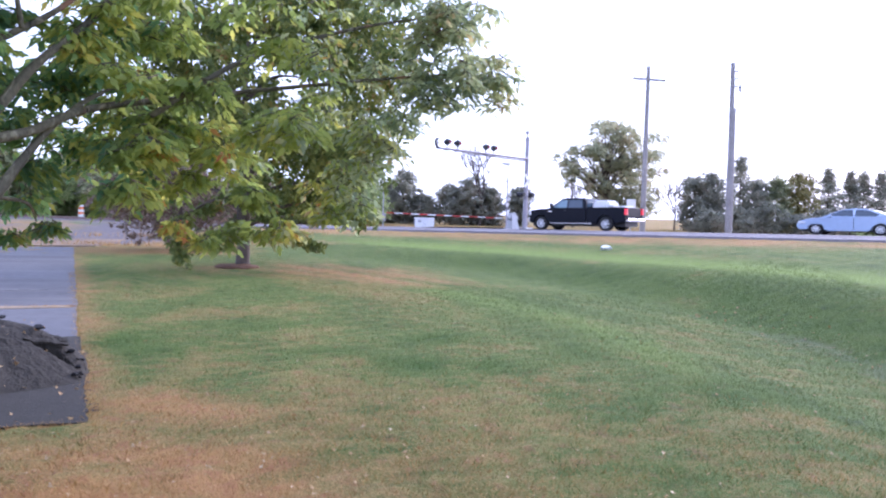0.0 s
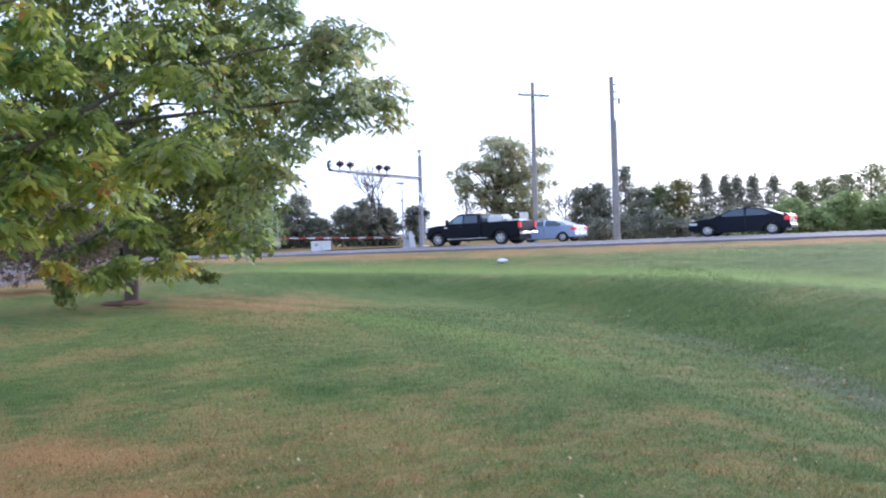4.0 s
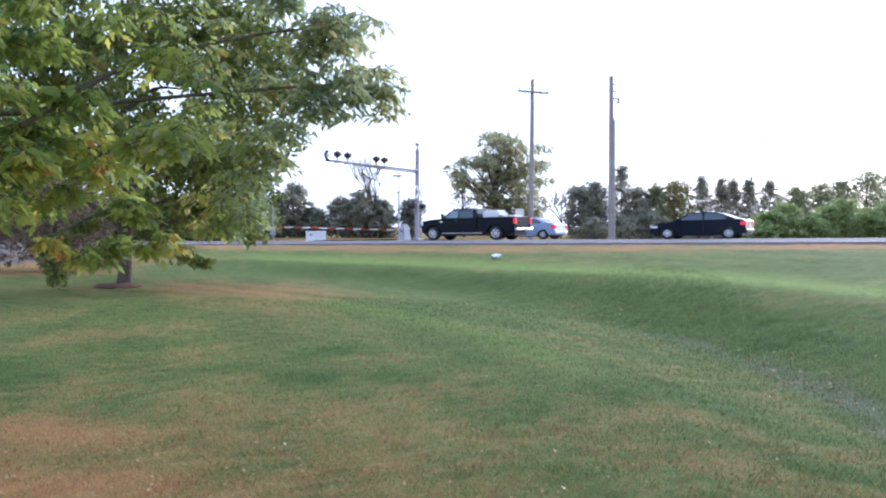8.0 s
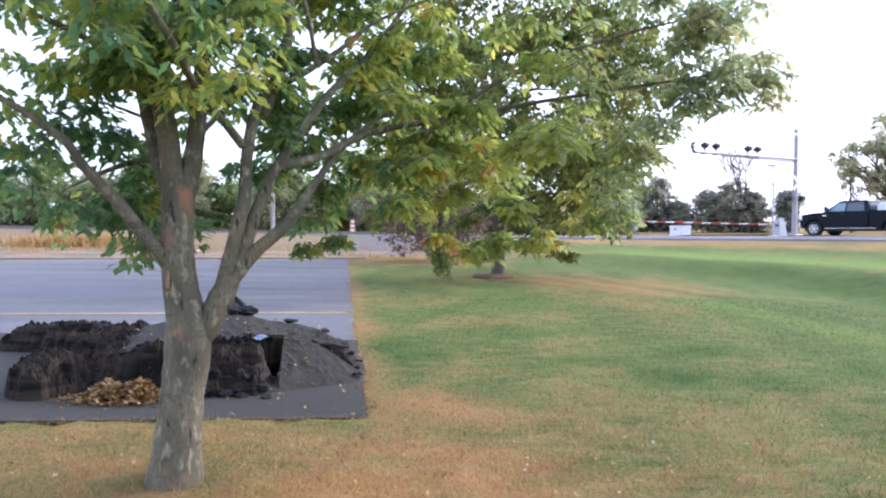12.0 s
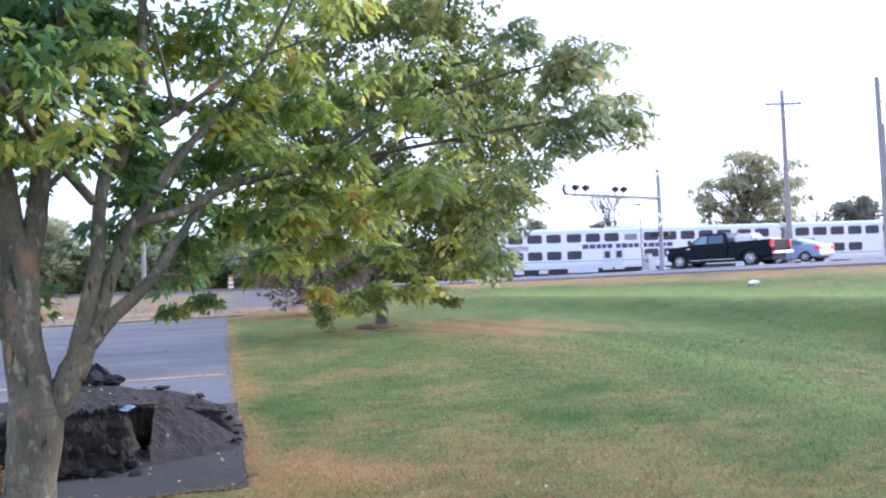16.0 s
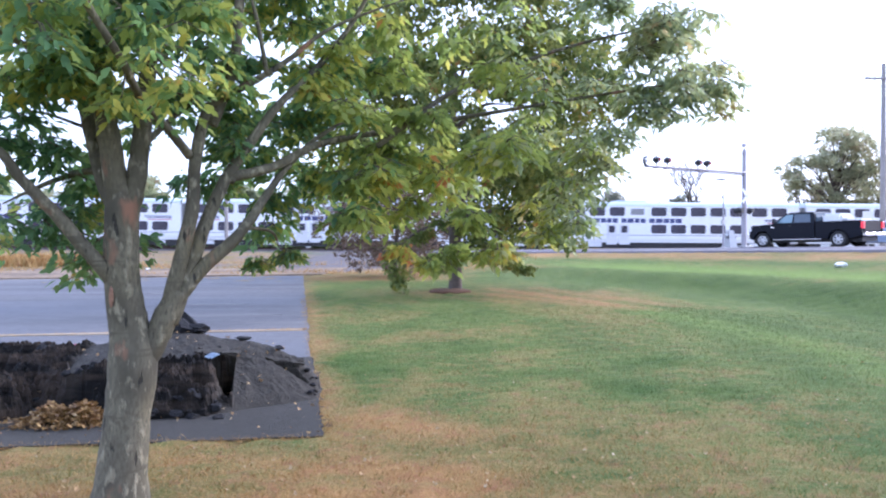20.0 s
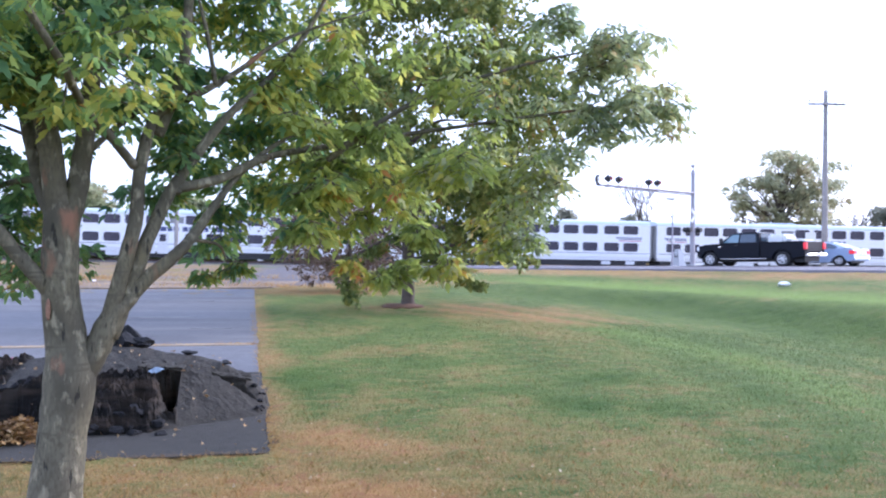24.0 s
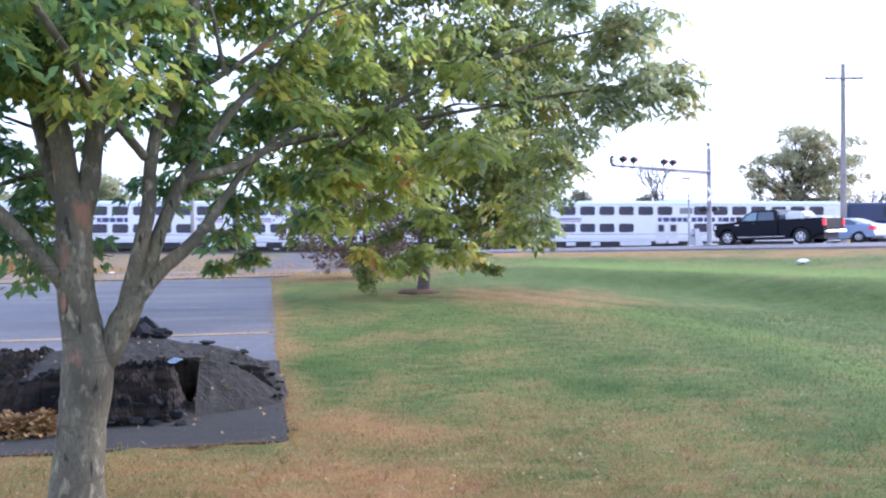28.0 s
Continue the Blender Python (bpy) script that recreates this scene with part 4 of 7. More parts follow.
    bough(17, 0.042, 0.007, 0.7, (0.02, -0.05, 1.27), (-0.01, -0.09, 1.33), (-0.11, -0.15, 1.48), (-0.19, -0.21, 1.61), (-0.31, -0.29, 1.77), (-0.4, -0.36, 1.92), (-0.67, -0.46, 2.11), (-1.08, -0.52, 2.28))
    bough(18, 0.032, 0.013, 0.4, (0.47, 0.12, 2.08), (0.58, 0.16, 2.4), (0.61, 0.17, 2.75), (0.62, 0.2, 3.2))
    bough(19, 0.012, 0.004, 0.8, (0.6, 0.2, 1.55), (0.7, 0.5, 1.52), (0.68, 0.8, 1.42))
    bough(20, 0.014, 0.005, 0.5, (0.75, 0.18, 2.36), (0.72, 0.12, 2.6), (0.66, 0.05, 2.9))
    bough(21, 0.018, 0.004, 0.8, (1.3, 0.6, 2.02), (1.8, 0.8, 2.4), (2.5, 0.95, 2.68), (3.1, 0.88, 2.8))
    bough(22, 0.023, 0.006, 0.5, (0.0, -0.1, 2.24), (-0.02, -0.25, 2.26), (-0.12, -0.45, 2.32), (-0.24, -0.65, 2.39), (-0.5, -0.8, 2.49))
    bough(28, 0.012, 0.003, 0.7, (-0.12, 0.08, 2.04), (-0.24, 0.15, 2.09), (-0.51, 0.2, 2.17), (-0.78, 0.25, 2.11))
    bough(23, 0.019, 0.005, 0.5, (0.56, 0.18, 1.79), (0.5, 0.5, 2.0), (0.3, 0.9, 2.2), (0.1, 1.3, 2.35))
    bough(24, 0.018, 0.005, 0.5, (0.14, 0.0, 1.95), (0.3, 0.25, 2.2), (0.55, 0.6, 2.5))
    bough(25, 0.025, 0.005, 0.7, (0.02, -0.05, 1.75), (-0.2, 0.2, 1.85), (-0.6, 0.5, 1.8), (-0.95, 0.7, 1.7))
    for k, (x, y, z, w, h) in enumerate(((0.035, -0.122, 1.2, 0.012, 0.055),)):
        bm = bmesh.new()
        bmesh.ops.create_icosphere(bm, subdivisions=2, radius=1.0, matrix=Matrix.LocRotScale((x, y, z), None, (w, 0.012, h)))
        part("bark_wound", bm, BARK_RAW, tree, "orange bare wood where bark is gone", smooth=True)
    rng = np.random.default_rng(7)
    lobes = []

    def leaves(*masses):
        """Hanging masses of leaves, from the tree's foot: centre, number of clumps, their spread and rise, size of each, share of leaves."""
        for x, y, z, many, wide, rise, size, share in masses:
            for q in range(many):
                open_air = 0.5 if x < -0.25 and y > -0.1 and z < 2.6 else 0.78 if 0.3 < x < 1.35 else 0.95
                turn, far = q * 2.4 + 7 * x, 1.41 * wide * math.sqrt((q + 0.5) / many) * 1.41
                lobes.append((x + far * math.cos(turn), y + far * math.sin(turn), z + rise * (1.7 * ((q * 0.618 + 0.3 * many) % 1.0) - 0.85) * 2, size, size * 0.58, share * open_air * (0.74 if x > 2.2 else 0.58 if x > 0.8 and z > 2.5 else 1.3 if 0.6 < x and z < 2.2 else 1.2 if x < 0.6 and z > 2.2 else 1)))

    # over and behind the trunk
    leaves((-1.2, 0.2, 1.9, 1, 0, 0, 0.35, 0.54), (-1, 0.4, 1.75, 1, 0, 0, 0.35, 0.4), (-0.95, 0.6, 1.62, 1, 0, 0, 0.3, 0.36), (-0.9, -0.2, 2.3, 1, 0, 0, 0.4, 0.54), (-0.75, 0, 2.1, 1, 0, 0, 0.4, 0.54), (-0.6, 0.2, 3, 1, 0, 0, 0.7, 0.66))
    leaves((-0.55, 0.2, 2.02, 1, 0, 0, 0.34, 0.47), (-0.48, 0.46, 1.73, 4, 0.09, 0.08, 0.18, 0.39), (-0.47, 0.14, 2.09, 4, 0.17, 0.1, 0.15, 0.34), (-0.46, 0.49, 1.51, 1, 0, 0, 0.24, 0.5), (-0.35, -0.55, 2.5, 1, 0, 0, 0.4, 0.69), (-0.32, 0.3, 1.42, 1, 0, 0, 0.2, 0.31))
    leaves((-0.31, 0.72, 2, 4, 0.14, 0.14, 0.12, 0.36))
    # before the fork
    leaves((-0.2, -0.2, 2.28, 3, 0.09, 0.02, 0.17, 0.4), (-0.11, 0.31, 1.48, 1, 0, 0, 0.16, 0.31), (-0.05, -0.65, 2.42, 1, 0, 0, 0.36, 0.57), (0, 1.2, 3, 1, 0, 0, 0.6, 0.83), (0.02, -0.39, 2.36, 2, 0.08, 0.04, 0.14, 0.4), (0.15, -0.6, 2.55, 1, 0, 0, 0.3, 0.53))
    leaves((0.2, 0.16, 2.33, 4, 0.24, 0.05, 0.12, 0.33), (0.2, -0.4, 3.4, 1, 0, 0, 0.9, 0.94), (0.22, -0.26, 2.49, 2, 0.08, 0.05, 0.11, 0.4), (0.25, 1.25, 2.09, 4, 0.13, 0.15, 0.17, 0.4), (0.33, -0.59, 2.3, 1, 0, 0, 0.36, 1.14))
    # above the right-hand limb
    leaves((0.44, -0.09, 2.56, 3, 0.09, 0.08, 0.16, 0.46), (0.54, 0.37, 2.26, 4, 0.07, 0.18, 0.1, 0.33), (0.52, 0.93, 1.34, 1, 0, 0, 0.05, 0.3), (0.72, 0.87, 1.39, 1, 0, 0, 0.07, 0.45), (0.54, 1.25, 1.64, 1, 0, 0, 0.22, 0.35), (0.67, 1.15, 2.31, 7, 0.16, 0.12, 0.2, 0.39), (0.8, 1.45, 1.92, 2, 0.06, 0.07, 0.24, 0.55))
    # middle of the long bough
    leaves((0.9, 0.6, 3.17, 1, 0, 0, 0.55, 0.43), (0.96, 0.71, 1.73, 3, 0.22, 0.09, 0.12, 0.39), (0.99, 0.95, 2.74, 7, 0.17, 0.13, 0.15, 0.37), (1.03, 0.52, 2.4, 3, 0.09, 0.14, 0.13, 0.4), (1.04, 1.23, 2.34, 2, 0.08, 0, 0.2, 0.48), (1.1, 1.2, 2.01, 4, 0.12, 0.09, 0.18, 0.45))
    leaves((1.26, 0.77, 2.6, 4, 0.15, 0.12, 0.15, 0.45))
    # outer part of the long bough
    leaves((1.38, 0.73, 2.06, 4, 0.14, 0.13, 0.14, 0.45), (1.48, 0.77, 1.4, 2, 0.05, 0.07, 0.06, 0.16), (1.54, 1.29, 2.85, 3, 0.13, 0.19, 0.16, 0.27), (1.59, 1.21, 1.82, 3, 0.14, 0.11, 0.21, 0.53), (1.6, 0.6, 3.47, 1, 0, 0, 0.63, 0.26), (1.94, 0.84, 2.75, 1, 0, 0, 0.1, 0.08))
    leaves((2.01, 0.92, 1.51, 4, 0.21, 0.08, 0.12, 0.34), (2.09, 0.9, 2.06, 2, 0.11, 0.07, 0.2, 0.6), (2.18, 0.65, 2.45, 2, 0.12, 0.06, 0.18, 0.4))
    # its hanging end
    leaves((2.3, 1.33, 3.05, 2, 0.05, 0.12, 0.16, 0.12), (2.37, 1.29, 2.27, 1, 0, 0, 0.26, 0.75), (2.42, 0.87, 1.72, 4, 0.07, 0.08, 0.12, 0.32), (2.57, 0.88, 1.98, 5, 0.05, 0.08, 0.08, 0.24), (2.71, 1.13, 2.97, 1, 0, 0, 0.09, 0.1), (2.79, 0.97, 2.33, 4, 0.1, 0.1, 0.17, 0.33))
    leaves((2.92, 0.82, 2.76, 2, 0.02, 0.02, 0.1, 0.13), (2.94, 0.88, 2.54, 3, 0.06, 0.09, 0.15, 0.33), (3.05, 0.7, 2.33, 4, 0.13, 0.06, 0.14, 0.3), (3.1, 0.79, 2.68, 5, 0.06, 0.09, 0.14, 0.17), (3.16, 1.13, 2.84, 1, 0, 0, 0.18, 0.16), (3.28, 0.92, 2.5, 4, 0.1, 0.06, 0.1, 0.24), (3.36, 0.9, 2.36, 2, 0.08, 0.05, 0.09, 0.2), (2.72, 0.85, 2.95, 3, 0.06, 0.05, 0.1, 0.2), (3.03, 0.85, 2.88, 2, 0.06, 0.05, 0.1, 0.2))
    lobes += [(0.3 + 2.1 * math.cos(k * 2.4) * (k / 26) ** 0.5, 0.3 + 2.1 * math.sin(k * 2.4) * (k / 26) ** 0.5, 3.75 + 1.9 * (1 - k / 26) * rng.uniform(0.1, 1), 0.5, 0.3, 1.6) for k in range(26)]  # the top, out of view, added to shade the limbs below
    # high in the fork
    leaves((-0.25, 0.23, 2.92, 3, 0.12, 0.06, 0.2, 0.55), (0.1, 0.36, 2.98, 3, 0.12, 0.06, 0.2, 0.55), (0.42, 0.4, 2.88, 3, 0.1, 0.07, 0.18, 0.45), (0.75, 0.57, 2.9, 2, 0.12, 0.05, 0.17, 0.4), (1.1, 0.63, 3.02, 2, 0.14, 0.05, 0.18, 0.4), (-0.14, 0.29, 2.75, 1, 0, 0, 0.18, 0.4))
    every, turns, sizes, twig_bm = [], [], [], bmesh.new()
    for k, (x, y, z, w, h, much) in enumerate(lobes):
        high = z > 3.2
        spots, ways, middles = tiers(rng, (x, y, z), (w, w, h), int(11 * much) + 2, 44 if x > 2.3 else 34, 0.32 if high else (0.11 if x > 2.3 else min(0.17, 0.03 + 0.6 * w)))
        every.append(spots), turns.append(ways), sizes.append(rng.uniform(0.05, 0.098, len(spots)) * (1.4 if high else 0.74 if w < 0.1 or x > 2.2 else 1.0))
        for mid in middles:
            rod(twig_bm, mid, (mid + np.array((x, y, z + 0.05))) / 2, 0.003, 0.005, 4)
            for _ in range(3):
                a = rng.uniform(0, math.tau)
                rod(twig_bm, mid, mid + np.array((0.13 * math.cos(a), 0.13 * math.sin(a), -0.05)), 0.003, 0.001, 4)
    tagged(part("twig_mass", twig_bm, BARK, tree), kind="stuff")
    spots, sizes, turns = np.concatenate(every), np.concatenate(sizes), np.concatenate(turns)
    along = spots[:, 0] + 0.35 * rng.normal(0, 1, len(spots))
    # sunlit outer and front leaves take the yellower tone, shaded ones the greener
    sunlit = (along > 0.85) | ((spots[:, 1] < -0.2) & (rng.uniform(0, 1, len(spots)) < 0.4))
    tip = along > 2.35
    for name, kept, leaf in (("crown", ~sunlit & ~tip, LEAF_MAPLE_SHADED), ("sunlit_yellow_crown", sunlit & ~tip, LEAF_MAPLE), ("crown_tip", tip, LEAF_MAPLE_TIP)):
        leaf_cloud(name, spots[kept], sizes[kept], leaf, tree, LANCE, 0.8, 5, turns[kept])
    for k, (x, y, z, much) in enumerate(((1.48, 0.71, 1.38, 12), (1.69, 0.67, 1.83, 10))):
        places = np.array((x, y, z)) + rng.normal(0, (0.018, 0.03, 0.02), (much, 3))
        ob = leaf_cloud("autumn_leaves", places, rng.uniform(0.03, 0.06, much), LEAF_AUTUMN, tree, LANCE, 0.9, 70 + k)
        ob["label"] = "cluster of leaves already turned orange-red"
    return tree


def lawn_tree():
    tree = thing("lawn_tree", pose(0.29, 21.6, 0.0), "rounded lawn tree with dense low green foliage and a mulch ring", "tree")
    limb("trunk", [(0, 0, -0.1), (0, 0, 0.15), (0.02, 0, 0.8), (0.0, 0.02, 1.5), (-0.05, 0, 3.0), (0.05, 0.1, 6.0)], [0.24, 0.18, 0.16, 0.16, 0.11, 0.03], BARK_FAR, tree, 2, 12)
    rng = np.random.default_rng(21)
    for k in range(11):
        a, z, r = k * 2.4, 1.05 + 0.42 * k, 3.4 - 0.18 * k
        limb("branch", [(0, 0, z), (0.4 * r * math.cos(a), 0.4 * r * math.sin(a), z + 0.7), (0.9 * r * math.cos(a), 0.9 * r * math.sin(a), z + 0.8)], [0.07, 0.045, 0.012], BARK_FAR, tree, 30 + k, 7)
    every = []
    for k in range(170):
        z = rng.uniform(1.7, 8.6)
        r = 3.75 * math.sin(math.pi * min(1, max(0.12, (z - 0.2) / 9.4))) ** 0.6
        a, f = rng.uniform(0, math.tau), math.sqrt(rng.uniform(0.15, 1))
        at = (0.45 + r * f * math.cos(a), r * f * math.sin(a), z)
        if at[0] < -0.1 and z < 3.3:
            continue  # open at one side, where the russet tree shows
        every.append(spray(rng, at, (0.75, 0.75, 0.42), 20, 14, 0.4)[0])
    for k, line in enumerate((((-0.8, -0.4, 1.75), (-1.65, -0.9, 1.1), (-1.45, -1.0, 0.35)), ((0.4, -0.4, 1.7), (0.95, -0.9, 1.1), (1.75, -1.0, 0.75)), ((1.6, -0.6, 2.3), (2.4, -1.0, 1.8), (3.2, -1.0, 1.3)))):
        limb("branch", [(0, 0, 1.9), *line], [0.05, 0.035, 0.02, 0.008], BARK_FAR, tree, 60 + k, 6)  # low boughs that hang over the grass
        for f in np.linspace(0, 1, 9):
            p, q, r = (np.array(v) for v in line)
            at = (p + (q - p) * 2 * f if f < 0.5 else q + (r - q) * (2 * f - 1))
            every.append(spray(rng, at, (0.2, 0.3, 0.15), 8, 9, 0.24)[0])
    spots = np.concatenate(every)
    leaf_cloud("crown", spots, rng.uniform(0.1, 0.19, len(spots)), LEAF_LAWN_TREE, tree, OVAL, 0.9, 6)
    turned = spray(rng, (-1.75, -0.9, 1.15), (0.3, 0.3, 0.15), 9, 6, 0.2)[0]
    leaf_cloud("turned_leaves", turned, rng.uniform(0.08, 0.14, len(turned)), LEAF_AUTUMN, tree, OVAL, 0.9, 7)
    bm = bmesh.new()
    bmesh.ops.create_icosphere(bm, subdivisions=3, radius=1.0, matrix=Matrix.LocRotScale((-0.15, 0, 0.02), None, (0.6, 0.5, 0.09)))
    for v in bm.verts:
        v.co += Vector(noise.noise_vector(v.co * 6)) * 0.05
    mulch = tagged(part("mulch_ring", bm, plain("brown_mulch", (0.16, 0.085, 0.05), 0.95, 0, 0.4, 9, 1.0, 30)), "low ring of brown bark mulch round a trunk", "mulch")
    mulch.matrix_basis = pose(0.29, 21.6, 0)


def small_tree(name, x, y, height, width, leaf, label, seed, count=60, size=0.16, low=0.25, bark=None, shape=OVAL, group="", dense=1.0, trunk=0.05):
    """A lone tree or bush: a tapered trunk, limbs, and leaves in loose clumps round an uneven crown."""
    rng = np.random.default_rng(seed)
    z0 = float(ground_z(x, y))
    tree = thing(name, pose(x, y, z0 - 0.05, 0, 0, seed * 40 % 360), label, "bush" if "bush" in name or "shrub" in name else "tree", group)
    r0 = max(0.04, height * trunk * 0.45)
    limb("trunk", [(0, 0, -0.1), (0.02 * height * rng.normal(), 0.02 * height * rng.normal(), height * 0.4), (0, 0, height * 0.93)], [r0 * 1.2, r0 * 0.75, r0 * 0.15], bark or BARK_FAR, tree, seed, 8)
    bm = bmesh.new()
    every = []
    for k in range(count):
        f = (k + rng.uniform(0, 1)) / count
        z = height * (low + (0.97 - low) * f)
        r = width / 2 * math.sin(math.pi * (0.12 + 0.86 * f)) ** 0.65 * rng.uniform(0.3, 1.05)
        a = k * 2.4 + rng.uniform(-0.5, 0.5)
        c = (r * math.cos(a), r * math.sin(a), z)
        cl = width * rng.uniform(0.08, 0.17)
        every.append(spray(rng, c, (cl, cl, cl * 0.8), int(7 * dense) + 1, 8, size * 2)[0])
        if k % 3 == 0:
            rod(bm, (0, 0, max(0.1, z - 0.35 * r - 0.1)), c, r0 * 0.28, r0 * 0.06, 5)
    tagged(part("limbs", bm, bark or BARK_FAR, tree), kind="stuff")
    spots = np.concatenate(every)
    leaf_cloud("crown", spots, rng.uniform(size * 0.7, size * 1.4, len(spots)), leaf, tree, shape, 0.3, seed)
    return tree


def conifer(x, y, height, width, seed, label, leaf, group):
    """A dark cedar: tiers of drooping sprays on a straight trunk."""
    rng = np.random.default_rng(seed)
    tree = thing("conifer_tree", pose(x, y, float(ground_z(x, y)) - 0.05), label, "tree", group)
    limb("trunk", [(0, 0, 0), (0.05, 0, height * 0.5), (0, 0, height * 0.97)], [0.16, 0.1, 0.02], BARK_FAR, tree, seed, 7)
    every = []
    for k in range(120):
        f = k / 120
        z = height * (0.06 + 0.93 * f)
        r = width * 1.2 * (1 - f) ** 1.05 * rng.uniform(0.2, 1.1) + 0.08
        a = k * 2.4
        every.append(spray(rng, (r * math.cos(a), r * math.sin(a), z + 0.2 * rng.normal()), (0.3, 0.3, 0.3), 9, 8, 0.4)[0])
    spots = np.concatenate(every)
    leaf_cloud("crown", spots, rng.uniform(0.14, 0.27, len(spots)), leaf, tree, OVAL, 0.2, seed)


def bare_tree(x, y, height, seed, label):
    """A leafless or thinly leaved tree: forking grey branches."""
    rng = random.Random(seed)
    tree = thing("bare_tree", pose(x, y, float(ground_z(x, y)) - 0.05), label, "tree")
    bm = bmesh.new()

    def grow(a, ahead, length, r, deep):
        b = a + ahead * length
        rod(bm, a, b, r, r * 0.72, 6)
        if deep:
            for _ in range(2 if deep < 3 else 3):
                way = (ahead + Vector((rng.uniform(-0.95, 0.95), rng.uniform(-0.7, 0.7), rng.uniform(-0.05, 0.55)))).normalized()
                grow(b, way, length * rng.uniform(0.6, 0.85), r * 0.68, deep - 1)
    grow(Vector((0, 0, 0)), Vector((0.05, 0, 1)).normalized(), height * 0.24, height * 0.014, 5)
    part("trunk", bm, BARK_FAR, tree)


def broad_tree(x, y):
    """A tall spreading tree beyond the tracks: a flat-topped crown of separate masses with sky between them, thin at one side."""
    rng = np.random.default_rng(52)
    z0 = float(ground_z(x, y)) - 0.05
    tree = thing("broad_tree", pose(x, y, z0), "tall broad tree with an open crown and sky gaps", "tree")
    limb("trunk", [(0, 0, -0.1), (0.1, 0, 3.0), (-0.1, 0, 6.5), (0.1, 0, 11.0)], [0.42, 0.32, 0.22, 0.06], BARK_FAR, tree, 51, 10)
    limb("branch", [(-4.4, 0, -0.1), (-4.6, 0.1, 4.0), (-4.9, 0, 9.0)], [0.14, 0.1, 0.03], BARK_FAR, tree, 299, 6)
    every = []
    for k in range(118):
        thin = k % 6 == 0
        u = rng.uniform(-1.0, -0.5) if thin else rng.uniform(-0.42, 1.0)
        top = 13.6 - 3.0 * abs(u - 0.1) ** 2.4 if not thin else 10.5 + 3.0 * u + 2.0
        z = rng.uniform(5.5, top) if thin else 1.4 + (top - 1.4) * rng.uniform(0, 1) ** 0.8
        px, py = 6.7 * u, 3.0 * rng.uniform(-1, 1)
        r = rng.uniform(0.5, 0.8) if thin else rng.uniform(0.9, 1.3) + (0.5 if z < 6 else 0)
        every.append(spray(rng, (px, py, z), (r, r, r * 0.75), 10 if thin else 22, 12, 0.7)[0])
        if k % 2 == 0:
            limb("branch", [(0, 0, max(2.2, z * 0.5)), (px * 0.5, py * 0.5, z * 0.82), (px, py, z)], [0.13, 0.07, 0.02], BARK_FAR, tree, 300 + k, 6)
    spots = np.concatenate(every)
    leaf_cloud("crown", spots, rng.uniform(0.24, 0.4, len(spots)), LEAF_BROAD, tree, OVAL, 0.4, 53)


near_maple()
lawn_tree()
small_tree("russet_tree", -1.9, 29.9, 4.6, 5.4, LEAF_RUSSET, "small russet-brown tree with thin feathery foliage", 41, 110, 0.11, 0.16, dense=2.6, trunk=0.04)

# beyond the tracks
broad_tree(46.3, 93.0)
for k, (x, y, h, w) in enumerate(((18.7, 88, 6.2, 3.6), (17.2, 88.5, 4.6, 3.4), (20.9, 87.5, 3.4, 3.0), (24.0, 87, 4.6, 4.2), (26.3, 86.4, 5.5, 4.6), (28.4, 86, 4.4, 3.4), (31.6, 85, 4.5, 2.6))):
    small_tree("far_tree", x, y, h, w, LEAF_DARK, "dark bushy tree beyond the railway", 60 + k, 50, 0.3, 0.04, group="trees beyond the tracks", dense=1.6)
bare_tree(26.9, 85, 11.5, 5, "thin leafless tree above dark bushes")
bare_tree(50.9, 84, 8.0, 8, "bare leafless sapling beside dark trees")
bare_tree(39.5, 88, 7.0, 9, "thin leafless tree beyond the railway")
line = ((53.4, 84, 6.6, 4.0, 0), (55.8, 84, 7.2, 3.6, 0), (59.7, 84, 9.3, 3.4, 1), (62.4, 84.5, 6.6, 4.0, 0), (65.0, 84, 7.0, 4.2, 0), (68.4, 84, 7.6, 4.6, 2), (72.5, 84, 8.2, 3.2, 1), (75.8, 84, 8.1, 3.0, 1), (78.3, 84.5, 8.0, 2.8, 1),
        (80.7, 84, 8.1, 2.8, 1), (84.4, 84, 8.0, 4.2, 1), (90.5, 85, 7.4, 5.0, 0), (95.0, 85, 8.0, 5.0, 0), (99.0, 85, 8.6, 5.0, 0), (104.6, 85, 10.2, 6.0, 0), (111, 86, 10, 7, 0), (119, 87, 10, 8, 0))
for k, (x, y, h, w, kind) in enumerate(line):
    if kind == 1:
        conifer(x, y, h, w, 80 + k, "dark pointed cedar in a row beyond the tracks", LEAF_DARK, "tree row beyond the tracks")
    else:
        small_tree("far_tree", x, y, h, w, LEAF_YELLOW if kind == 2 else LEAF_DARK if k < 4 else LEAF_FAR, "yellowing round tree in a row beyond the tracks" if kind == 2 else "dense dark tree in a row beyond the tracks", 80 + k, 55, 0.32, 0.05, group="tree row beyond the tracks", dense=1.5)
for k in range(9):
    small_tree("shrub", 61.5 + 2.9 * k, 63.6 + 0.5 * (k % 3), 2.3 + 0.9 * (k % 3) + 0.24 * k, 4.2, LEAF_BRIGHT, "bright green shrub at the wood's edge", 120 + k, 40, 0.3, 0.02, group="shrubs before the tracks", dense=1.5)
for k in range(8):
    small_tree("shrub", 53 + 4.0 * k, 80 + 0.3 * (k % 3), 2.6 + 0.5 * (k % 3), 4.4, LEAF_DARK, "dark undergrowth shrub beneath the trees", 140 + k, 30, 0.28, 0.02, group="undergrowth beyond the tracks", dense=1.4)
